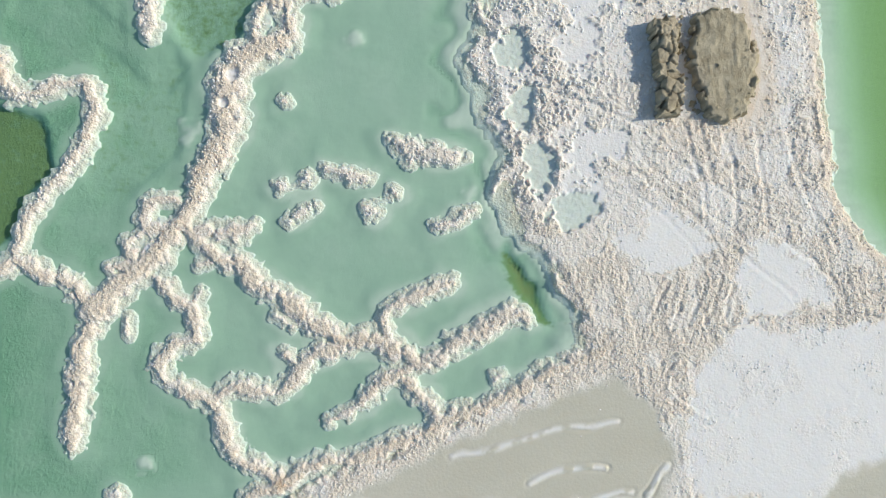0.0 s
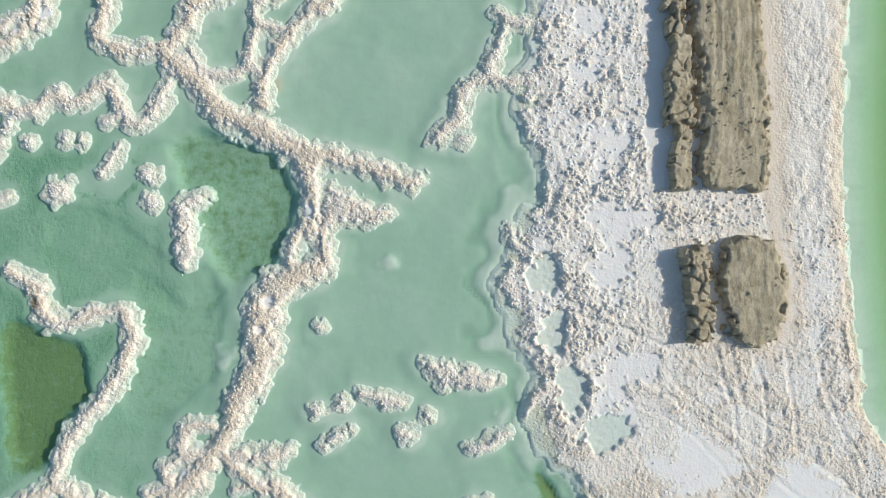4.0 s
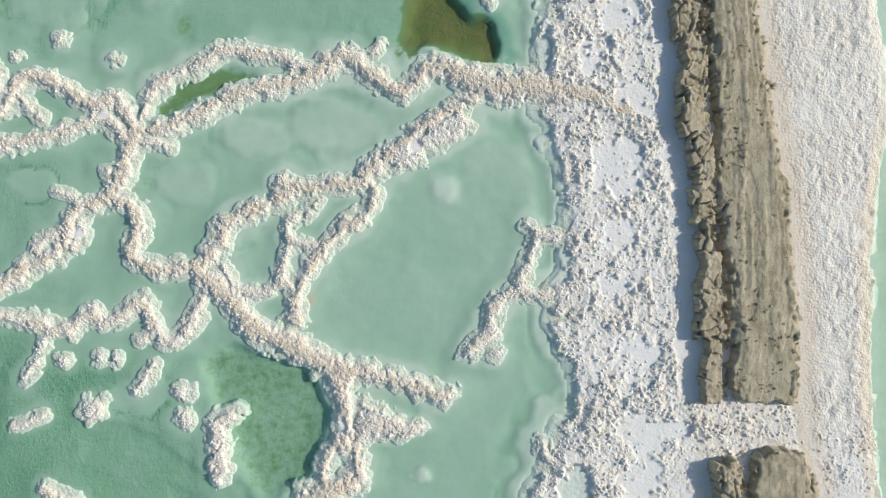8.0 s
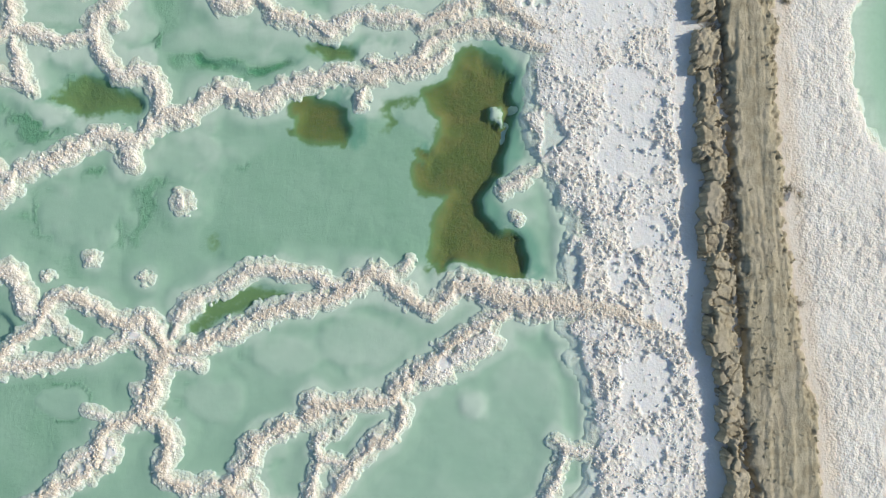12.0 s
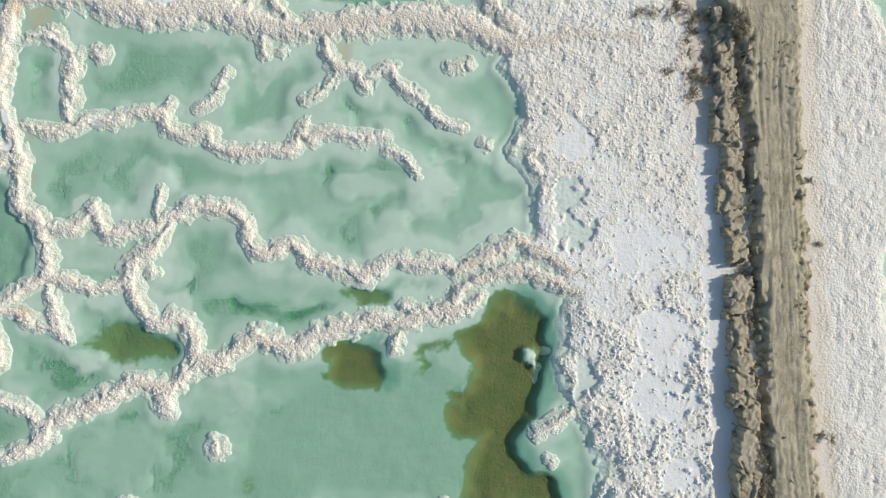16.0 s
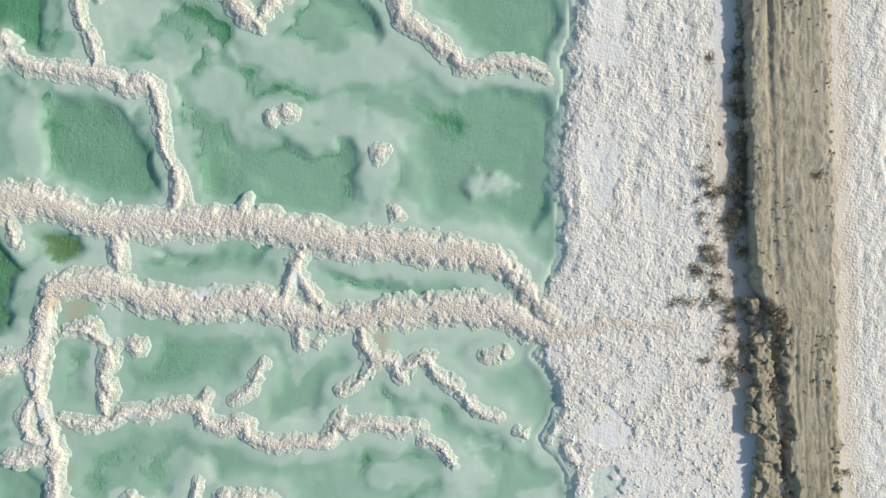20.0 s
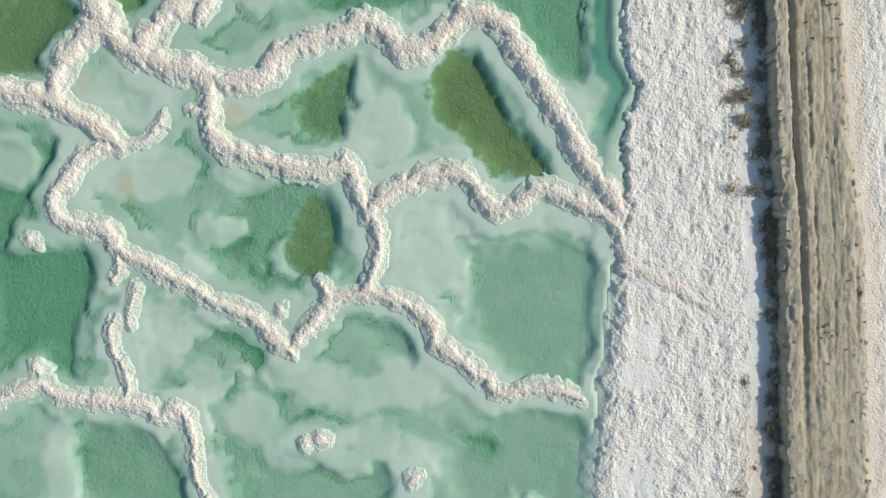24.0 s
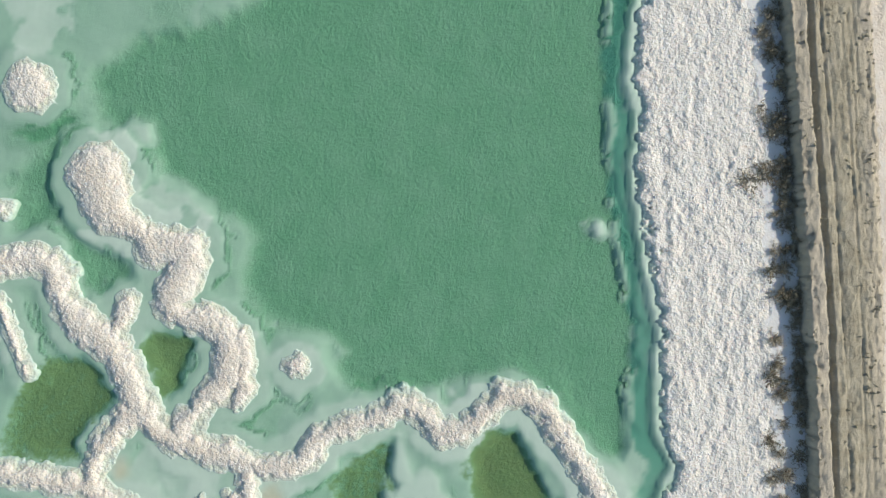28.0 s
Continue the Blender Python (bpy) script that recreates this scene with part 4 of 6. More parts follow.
brink = -0.25 + 0.2 * deep_edge - (0.15 * (from_water < from_bank) + 0.5 * SHELF) * (1 - deep_edge)
drop = np.clip(1 + (0.5 + 1.5 * deep_edge) * (under_water - brink), 0, 1)
level = sunk + (-0.04 - sunk) * ease(under_water, brink, np.minimum(-0.2, brink + 1.2))
level = np.where(deep_edge > 0.01, sunk, level + 0.08 * (BROAD - 0.5))
level = np.where(under_water < brink, FLOOR + (sunk - FLOOR) * drop, level)
shore_h = level + (0.07 - level) * ease(lapped, -0.18 + 0.1 * deep_edge, 0.4)
reef = ease(layers(GX, GY, 1.2, 74, 3), 0.45, 0.57) * (under_water > brink) * (1 - ease(lapped, -0.3, 0.3)) * (1 - deep_edge) * ease(under_water - brink, 0.1, 0.5)
shore_h += reef * (0.03 + 0.13 * KNOBS + 0.06 * TUFTS)
knots = np.maximum(ease(lumps(CRUMBLE_X, BEND_Y, 0.26, 83), 0.62, 0.9), 0.9 * ease(lumps(CRUMBLE_X, BEND_Y, 0.18, 87), 0.6, 0.9)) * (0.15 + 0.85 * rough) * (1 - 0.8 * ease(GY, 52.0, 62.0)) * (1 - WET)
shore_h += (0.40 + 0.3 * north) * 0.30 * swirl * rough * ease(land, 0.0, 0.5) * (1 - 0.6 * far_side)
shore_h += (0.14 * north * (layers(GX * 1.5, GY * 0.6, 0.8, 97, 3) - 0.5)) * rough * ease(land, 0.0, 0.5)
shore_h += ease(land, -0.1, 0.55) * (rough * ((0.135 - 0.060 * calm) * (KNOBS - 0.35) + (0.04 + 0.08 * calm + 0.01 * north) * RAGGED + 0.07 * far_side * (layers(GX * 1.5, GY * 0.7, 0.6, 93, 3) - 0.5) + (0.05 + 0.16 * ease(GX - FOOT + RAGGED, 1.0, 2.2)) * far_side * (lumps(BEND_X, BEND_Y, 0.36, 89) - 0.4)) * (1 - 0.55 * far_side) + 0.10 * (BROAD - 0.5) * (1 - WET) + 0.03 * RAGGED * SMOOTH)
shore_h += (0.12 - 0.09 * calm) * knots * (0.45 + 0.55 * ease(GY, 0.0, 5.0)) * (1 - 0.75 * SMOOTH) * (1 - 0.6 * far_side) * ease(land, 0.1, 0.6) * (1 - 0.5 * far_side)
shore_h = np.where(WET > 0, shore_h * (1 - WET) + WET * 0.035, shore_h)
trodden = np.maximum(ease(3.0 - GY, 0.0, 3.0), ease(GX + 0.6 * RAGGED, 6.8, 9.0) * (1 - ease(GY + 1.5 * RAGGED, 9.0, 13.5)))
gentle = 1 - 0.48 * trodden
shore_h = 0.07 + (shore_h - 0.07) * np.where(land > 0.4, gentle, 1)
shore_h -= 0.035 * PLATES * (1 - POOLS)
shore_h = np.where(POOLS > 0, shore_h * (1 - POOLS) + POOLS * np.minimum(shore_h, -0.05 + 0.05 * RAGGED + 0.05 * np.maximum(KNOBS - 0.5, 0)), shore_h)


def furrow(half, height, points):
    """A wheel rut (minus) or a raised line of salt (plus) across the shore."""
    global shore_h
    p = rounded([np.array(q) for q in points])
    at = window(p[:, 0].min() - 0.8, p[:, 0].max() + 0.8, p[:, 1].min() - 0.8, p[:, 1].max() + 0.8)
    x, y, away = BEND_X[at], BEND_Y[at], 1e9
    for (ax, ay), (bx, by) in zip(p, p[1:]):
        ex, ey = bx - ax, by - ay
        k = np.clip(((x - ax) * ex + (y - ay) * ey) / (ex * ex + ey * ey + 1e-9), 0, 1)
        away = np.minimum(away, (x - ax - k * ex) ** 2 + (y - ay - k * ey) ** 2)
    u = np.sqrt(away) / half
    if height > 0:
        WET[at] *= 1 - 0.9 * np.exp(-(u / 1.3) ** 2) * ease(RAGGED[at], -0.25, 0.0)
    shape = np.exp(-u * u) - 0.5 * np.exp(-((u - 1.8) / 0.7) ** 2)
    shore_h[at] += height * shape * (0.3 + 1.0 * BROAD[at]) * (0.5 + 0.8 * KNOBS[at]) * (0.4 + 0.6 * np.maximum(rough[at], WET[at]))


drive = ease(layers(GX * 2.6 + 0.4 * GY, GY * 0.5, 1.2, 95, 3), 0.35, 0.65) - 0.5
shore_h += 0.045 * drive * rough * ease(GX - 8.5 - 0.4 * np.clip(GY - 3.0, -9, 3), 0.0, 2.0) * (1 - ease(GY, 14.0, 18.0)) * ease(land, 0.0, 0.4)
furrow(0.14, -0.045, [(9.2, 4.3), (11.4, 2.5), (14.7, 0.0), (17.5, -2.2)])
furrow(0.13, -0.04, [(9.7, 4.9), (11.9, 3.0), (15.3, 0.4)])
furrow(0.14, -0.05, [(16.1, 1.1), (18.9, -0.8), (20.3, -2.6)])
furrow(0.15, 0.07, [(14.4, -3.8), (17.5, -3.1), (20.3, -2.9), (22.5, -3.2)])
furrow(0.11, -0.04, [(10.6, 5.6), (12.6, 3.9), (15.2, 2.2), (18.0, 1.2)])
furrow(0.11, -0.04, [(8.6, 3.2), (10.8, 1.9), (12.6, 0.2), (13.6, -1.4)])
furrow(0.11, -0.04, [(12.4, 5.6), (13.0, 3.4), (13.3, 1.4), (14.2, -0.6)])
furrow(0.13, -0.05, [(14.3, 5.5), (14.7, 3.1), (14.7, 0.9)])
furrow(0.13, -0.05, [(17.3, 5.8), (17.9, 3.1), (19.7, 0.3)])
furrow(0.13, -0.05, [(15.8, 5.7), (16.1, 3.3), (16.4, 1.1)])
furrow(0.13, -0.06, [(3.7, 8.2), (5.3, 7.7), (7.8, 7.0), (10.5, 5.8)])
furrow(0.11, -0.05, [(10.5, -3.4), (11.4, -1.6)])
furrow(0.11, -0.05, [(11.6, -3.9), (12.4, -1.6)])
furrow(0.11, -0.05, [(12.4, -3.8), (13.3, -1.3)])
furrow(0.11, -0.05, [(13.3, -3.6), (14.1, -1.3)])
furrow(0.11, -0.05, [(14.1, -3.4), (14.7, -1.8)])
furrow(0.12, 0.06, [(0.9, -10.0), (3.7, -9.4), (6.4, -8.7), (8.9, -8.4)])
furrow(0.12, 0.07, [(4.7, -11.3), (6.4, -10.7), (8.4, -10.6)])
furrow(0.12, 0.06, [(10.5, -12.0), (11.0, -11.2), (11.4, -10.6)])
furrow(0.11, 0.05, [(7.8, -12.1), (9.7, -11.8)])
furrow(0.12, 0.05, [(11.9, -5.5), (11.4, -6.8), (13.3, -8.2), (14.7, -8.1)])
THINGS.append(("salt_shore", "", ""))
over = shore_h > HEIGHT
OWNER = np.where(over & (land > -4.5), len(THINGS) - 1, OWNER).astype(np.int16)
SHORE_INDEX = len(THINGS) - 1
track = ease(layers(GX * 0.7 + GY * 0.5, GY * 0.7 - GX * 0.5, 4.5, 91, 3), 0.42, 0.66) * (1 - north)
behind = ease(GX - FOOT, -0.2, 0.3) * ease(GY, 5.0, 7.0)
# dust of tracks and banks; beside the dike its tan also warms the shadow
shore_dust_tone = np.clip(0.10 + 0.05 * trodden * rough + 0.55 * ease(0.9 - from_bank + 0.8 * RAGGED, 0.0, 0.7) * (1 - ease(GY, 24.0, 32.0)) + 0.03 * far_side + 0.08 * far_side * ease(BROAD, 0.45, 0.6) + 0.16 * track * rough * (1 - far_side) + 0.30 * ease(-GY, -12.0, 2.0) * rough + 0.5 * behind * (1 - ease(GX - FOOT, 0.8, 1.8)) - 0.2 * SMOOTH + 0.25 * ease(1.3 - gap, 0.0, 0.6) * ease(GY, 4.0, 6.0) * (GX < FOOT + 0.5) + 0.5 * ease(1.9 - gap + 1.6 * RAGGED, 0.0, 0.5) * ease(GY, 48.0, 52.0) * (1 - ease(GY, 64.0, 70.0)) * (GX < FOOT + 0.5), 0, 1)
DUST = np.where(over, shore_dust_tone, DUST).astype(np.float32)
HEIGHT = np.where(over & (land > -4.5), shore_h, HEIGHT).astype(np.float32)

# ---- the bed of the ponds, a coarse sheet that runs on to the horizon ----
pond_end = int((6.5 - X0) / RES)
COLUMNS = np.concatenate([np.arange(0, pond_end, 3), np.arange(pond_end, NX, 12)])
PICK = np.ix_(np.arange(0, NY, 3), COLUMNS)    # close steps under the ponds, wide ones under the land
BX, BY = GX[PICK], GY[PICK]
shelf, coast, coast_right = NEAR_SALT[PICK], NEAR_SHORE[PICK], NEAR_BANK[PICK]
milky = ease(BY, 22.0, 52.0)
skirt = shelf + 0.9 * (layers(BX, BY, 1.3, 101, 4) - 0.5)
far_north = ease(BY, 54.0, 70.0)
scallop = skirt + 0.30 * (lumps(BX, BY, 0.75, 103) - 0.6)
halo = (1 - ease(skirt, 0.1 + 0.35 * milky, 0.7 + 0.55 * milky)) * (1 - far_north) + far_north * (1 - ease(scallop, 0.55, 1.0))
seam = far_north * ease(scallop, 0.78, 0.94) * (1 - ease(scallop, 0.98, 1.22)) * ease(layers(BX, BY, 2.0, 105, 2), 0.47, 0.58)
cloudy = layers(BX, BY, 2.6, 111, 4)
ledge = ease(layers(BX + 0.3 * BY, BY, 4.2, 113, 4), 0.50, 0.52) * (0.25 + 0.75 * milky)
ledge = np.maximum(ledge, 0.7 * milky * ease(layers(BX, BY + 0.4 * BX, 2.4, 117, 4), 0.55, 0.575))
near_ridge = 1 - ease(skirt, 0.1 + 0.35 * milky, 1.3 + 0.1 * milky)
DEPTH = 0.25 + 0.05 * seam + 0.04 * (cloudy - 0.5) - (0.08 + 0.03 * milky) * near_ridge + 0.022 * ledge * (1 - near_ridge) * (1 - ease(BY, 82.0, 88.0))
puffs = milky * ease(layers(BX, BY, 1.9, 119, 5), 0.51, 0.57) * ease(layers(BX, BY, 5.0, 123, 2), 0.42, 0.56)
# bed tone: silt clouds with the water's depth tint painted in; darker westward
SILT_TINT = 0.37 - 0.07 * ease(BY, 15.0, 20.0) * (1 - ease(BY, 31.0, 34.0)) + 0.26 * seam - 0.10 * milky - 0.40 * puffs - 0.26 * halo + (0.20 + 0.08 * milky) * (cloudy - 0.5) + 0.17 * ledge * (1 - halo) * (1 - 0.7 * ease(BY, 82.0, 88.0)) + 0.27 * ease(-BX, 7.0, 24.0) + 0.12 * ease(-BX, 8.0, 14.0) * (1 - ease(BY, 13.0, 19.0))
ALGAE, DEEP_SHADE, LUSH = np.zeros_like(BX), np.zeros_like(BX), np.zeros_like(BX)
STAIN = np.zeros_like(BX)                      # rusty brown silt in sheltered corners
for x, y, wide in ((-25.5, 40.8, 0.5), (-20.5, 43.0, 0.5), (-10.5, 53.9, 0.7), (-25.6, 49.8, 0.5), (-25.2, 55.6, 1.0), (-25.9, 47.8, 0.5), (-26.3, 82.5, 0.7), (-19.0, 81.1, 0.8), (-18.0, 24.6, 0.4), (-9.3, 18.9, 0.5), (-24.2, 77.6, 0.7), (-12.0, 75.0, 0.7)):
    STAIN = np.maximum(STAIN, 0.62 * (1 - ease(np.hypot(BX - x, 0.7 * (BY - y)) + 0.5 * (layers(BX, BY, 0.7, 115, 2) - 0.5), 0.1, wide)))
WARP_X = BX + 0.9 * (layers(BX, BY, 1.7, 121, 3) - 0.5) + 0.35 * (lumps(BX, BY, 0.8, 125) - 0.6)
WARP_Y = BY + 0.9 * (layers(BX, BY, 1.7, 131, 3) - 0.5)


def basin(depth, silt_tint, algae, outline):
    """A hollow in the bed: its eastern rim steep, shade painted along it in teal, its other sides gentle slopes."""
    global DEPTH, SILT_TINT, ALGAE, DEEP_SHADE
    curve = rounded([np.array(q) for q in (outline[-1], *outline, outline[0])], 3)[3:-4]
    d = inside_distance(curve, WARP_X, WARP_Y)
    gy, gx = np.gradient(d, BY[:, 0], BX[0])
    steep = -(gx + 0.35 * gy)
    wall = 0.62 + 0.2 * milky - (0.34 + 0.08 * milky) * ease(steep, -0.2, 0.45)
    full = ease(d, -0.4 * wall, wall)
    DEPTH = DEPTH + full * depth * (0.7 if algae > 0.4 else 1 - 0.4 * milky)
    SILT_TINT = np.maximum(SILT_TINT, full * silt_tint + (1 - full) * SILT_TINT)
    fade = 0.45 + 0.5 * (1 - ease(steep, -0.3, 0.4))
    ALGAE = np.maximum(ALGAE, ease(d, -fade, 0.45) * algae)
    # shade of the steep eastern rim, painted as a teal ring
    DEEP_SHADE = np.maximum(DEEP_SHADE, 0.30 * min(1.0, depth / 0.25) * ease(steep, -0.1, 0.6) * ease(d, -0.30, -0.05) * (1 - ease(d, 0.05, 0.45)))
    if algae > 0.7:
        DEEP_SHADE = np.maximum(DEEP_SHADE, 0.55 * ease(steep, 0.0, 0.6) * ease(d, -1.1, -0.5) * (1 - ease(d, -0.15, 0.15)))



def crack(points):
    """A narrow trench in a pond's bed, a shelf's shadow line painted along it."""
    global DEPTH, SILT_TINT
    p = rounded([np.array(q) for q in points])
    away = 1e9
    for (ax, ay), (bx, by) in zip(p, p[1:]):
        ex, ey = bx - ax, by - ay
        k = np.clip(((WARP_X - ax) * ex + (WARP_Y - ay) * ey) / (ex * ex + ey * ey + 1e-9), 0, 1)
        away = np.minimum(away, (WARP_X - ax - k * ex) ** 2 + (WARP_Y - ay - k * ey) ** 2)
    away = np.sqrt(away)
    line = (1 - ease(away, 0.08, 0.38)) * ease(layers(BX, BY, 1.0, 145, 2), 0.3, 0.55)
    line = line * (0.35 + 0.65 * milky)
    DEPTH = DEPTH + 0.09 * line
    SILT_TINT = SILT_TINT + 0.42 * line + 0.14 * (1 - ease(away, 0.3, 1.1)) * (1 - line)

basin(.3, .6, .62, [(3.5, -0.3), (4.1, -0.5), (5.0, -1.6), (5.7, -2.8), (5.8, -3.6), (5.3, -3.2), (4.2, -2.0), (3.6, -1.3)])
basin(.4, .7, .50, [(-22.8, 7.0), (-19.8, 6.6), (-18.7, 6.0), (-18.1, 4.7), (-18.4, 3.3), (-19.6, 2.2), (-20.2, 0.6), (-22.8, 0.3)])
basin(.08, .62, .3, [(-16.3, 9.9), (-14.1, 8.5), (-12.0, 9.1), (-11.7, 6.1), (-12.8, 3.9), (-14.4, 2.5), (-16.1, 2.2), (-16.9, 3.9), (-15.8, 6.1)])
basin(.08, .6, .24, [(-20.6, 13.1), (-17.6, 12.8), (-14.5, 10.5), (-12.1, 9.7), (-12.6, 7.5), (-15.4, 8.0), (-18.7, 9.2), (-20.9, 10.6)])
basin(.26, .66, .36, [(-14.5, 15.7), (-12.9, 16.8), (-10.6, 16.3), (-8.9, 15.4), (-8.2, 13.8), (-8.3, 11.8), (-9.3, 10.2), (-11.2, 9.3), (-12.6, 10.8), (-13.2, 13.0)])
basin(.3, .5, .0, [(-26.9, 28.9), (-25.8, 29.0), (-24.7, 28.4), (-25.0, 27.5), (-26.9, 26.7)])
basin(.15, .4, .5, [(-15.6, 29.4), (-13.9, 30.2), (-12.0, 30.5), (-11.2, 29.9), (-13.4, 29.2), (-15.6, 28.0), (-17.0, 28.0)])
basin(.04, .60, .16, [(-15.3, 36.1), (-8.0, 38.6), (-4.6, 37.5), (-4.1, 33.2), (-5.2, 31.3), (-10.3, 32.2), (-14.2, 31.1), (-16.7, 32.8)])
basin(.05, .5, .46, [(-15.4, 32.6), (-14.8, 32.9), (-14.6, 32.3), (-14.8, 31.8), (-15.2, 32.0)])
crack([(-24.3, 38.5), (-23.5, 37.9), (-22.4, 37.8)])
basin(.35, .65, 1, [(-11.1, 39.3), (-9.4, 39.5), (-9.0, 38.9), (-8.5, 38.0), (-9.4, 37.7), (-10.8, 37.8), (-11.2, 38.3)])
basin(.04, .35, .52, [(-6.7, 39.4), (-5.2, 39.8), (-4.5, 39.7), (-5.5, 39.3), (-6.1, 38.9), (-6.3, 37.9), (-6.8, 38.1)])
basin(.35, .7, .6, [(-23.1, 39.5), (-21.6, 40.7), (-20.2, 40.3), (-18.8, 39.7), (-18.5, 39.0), (-20.2, 38.8), (-22.4, 38.8)])
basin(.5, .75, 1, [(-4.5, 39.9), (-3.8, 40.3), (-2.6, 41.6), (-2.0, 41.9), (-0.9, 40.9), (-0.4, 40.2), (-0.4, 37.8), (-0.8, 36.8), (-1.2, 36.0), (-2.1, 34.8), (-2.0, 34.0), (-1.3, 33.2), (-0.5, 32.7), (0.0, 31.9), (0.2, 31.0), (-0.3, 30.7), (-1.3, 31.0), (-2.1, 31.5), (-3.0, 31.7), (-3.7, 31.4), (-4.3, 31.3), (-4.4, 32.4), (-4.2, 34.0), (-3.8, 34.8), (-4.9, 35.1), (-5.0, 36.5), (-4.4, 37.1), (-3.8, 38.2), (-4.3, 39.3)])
crack([(-16.7, 41.3), (-15.0, 41.1), (-14.0, 40.6), (-13.1, 40.8), (-11.8, 41.2)])
basin(.2, .6, .2, [(-16.5, 41.4), (-14.6, 41.3), (-12.9, 40.7), (-10.6, 41.7), (-12.9, 40.5), (-14.9, 40.8)])
crack([(-16.5, 41.6), (-15.0, 41.5), (-13.9, 41.2), (-12.8, 40.8), (-11.7, 41.3), (-10.6, 41.7), (-9.5, 41.9)])
basin(.3, .7, .6, [(-10.6, 41.9), (-8.7, 42.5), (-8.1, 42.0), (-8.4, 41.5), (-10.1, 41.6)])
crack([(-9.9, 44.7), (-8.6, 46.3), (-7.7, 47.1), (-8.0, 48.0), (-8.6, 48.5)])
basin(.3, .6, .0, [(-29.5, 48.0), (-27.5, 48.0), (-26.2, 46.8), (-25.6, 45.2), (-25.9, 43.2), (-27.3, 42.1), (-29.5, 41.6)])
crack([(-11.1, 48.4), (-11.4, 47.6), (-10.8, 47.3)])
crack([(-7.3, 50.5), (-6.1, 49.4), (-4.4, 48.9)])
crack([(-10.2, 51.5), (-9.7, 50.5), (-8.9, 50.1)])
basin(.25, .61, .0, [(-13.0, 57.3), (-10.8, 57.0), (-8.6, 56.6), (-5.7, 56.5), (-8.0, 56.2), (-10.8, 56.4), (-12.8, 56.7)])
crack([(-12.7, 57.3), (-10.8, 56.9), (-8.6, 56.7), (-6.6, 56.6)])
crack([(-21.1, 58.6), (-19.8, 58.2), (-18.4, 58.4), (-17.1, 58.7), (-15.7, 58.5)])
basin(.25, .66, .0, [(-21.6, 58.8), (-20.3, 58.4), (-18.6, 58.3), (-17.2, 58.7), (-15.7, 58.4), (-16.7, 57.9), (-18.6, 57.8), (-20.5, 57.9)])
basin(.35, .79, .5, [(-27.0, 59.2), (-26.0, 59.4), (-24.7, 58.6), (-25.4, 58.2), (-26.4, 58.1)])
basin(.45, .93, .35, [(-31.5, 60.0), (-29.6, 59.9), (-28.7, 58.8), (-28.1, 57.7), (-28.4, 55.5), (-28.8, 54.4), (-31.5, 54.2)])
basin(.28, .64, .05, [(-8.9, 64.0), (-6.0, 66.3), (-2.9, 66.3), (-1.6, 64.8), (-1.6, 61.7), (-2.8, 59.4), (-6.0, 60.3), (-8.6, 60.9)])
basin(.28, .64, .05, [(-18.0, 64.0), (-15.8, 64.6), (-14.1, 63.5), (-11.9, 64.0), (-11.4, 62.0), (-10.7, 60.6), (-13.0, 60.1), (-15.8, 60.1), (-18.6, 60.8), (-19.0, 62.6)])
crack([(-8.5, 65.9), (-7.4, 65.1), (-6.6, 64.5)])
basin(.35, .74, .05, [(-26.8, 66.0), (-24.6, 66.0), (-23.0, 65.5), (-22.0, 64.3), (-21.6, 62.7), (-21.2, 61.3), (-22.7, 60.9), (-25.5, 61.4), (-26.8, 62.7), (-27.2, 64.6)])
crack([(-14.0, 66.3), (-12.6, 66.2), (-11.3, 66.0)])
basin(.28, .64, .2, [(-13.1, 70.9), (-10.8, 70.5), (-10.3, 69.3), (-10.6, 68.6), (-11.7, 68.9), (-12.5, 69.6)])
crack([(-21.6, 71.7), (-20.2, 70.9), (-19.4, 70.3), (-18.1, 69.7), (-17.4, 68.4), (-16.5, 67.3), (-15.5, 66.6)])
crack([(-13.3, 73.0), (-11.6, 73.5)])
crack([(-18.7, 73.6), (-17.9, 73.1), (-16.5, 74.4)])
basin(.45, .93, .1, [(-31.7, 74.1), (-27.8, 74.7), (-25.9, 74.4), (-25.9, 72.4), (-26.5, 71.0), (-26.6, 69.4), (-26.4, 68.0), (-27.9, 68.3), (-29.0, 69.3), (-31.7, 69.4)])
basin(.25, .66, .1, [(-7.5, 74.5), (-1.4, 74.4), (-1.4, 71.6), (-2.0, 67.9), (-4.4, 67.4), (-6.6, 69.1), (-7.8, 71.7)])
crack([(-17.2, 74.7), (-16.6, 74.3), (-16.1, 73.6)])
crack([(-20.5, 75.1), (-19.7, 74.6), (-18.5, 74.7)])
crack([(-20.3, 75.4), (-19.3, 74.8), (-18.4, 74.9)])
basin(.12, .4, .5, [(-15.5, 77.0), (-14.4, 76.8), (-13.9, 74.5), (-14.4, 73.4), (-16.1, 73.7), (-16.4, 75.4)])
basin(.32, .75, .1, [(-18.8, 78.2), (-15.0, 77.5), (-13.8, 75.9), (-13.8, 73.9), (-15.8, 72.8), (-18.1, 72.6), (-20.8, 74.0), (-19.4, 75.4)])
basin(.4, .9, .1, [(-32.5, 79.2), (-29.2, 79.9), (-27.2, 79.9), (-28.2, 78.2), (-29.3, 76.6), (-30.1, 74.7), (-32.5, 73.6)])
crack([(-21.7, 79.4), (-20.8, 78.8), (-19.8, 78.2)])
basin(.38, .85, 0.43, [(-16.1, 82.1), (-13.8, 83.6), (-13.1, 83.0), (-13.1, 81.2), (-14.1, 80.0), (-15.5, 80.1), (-16.7, 81.1)])
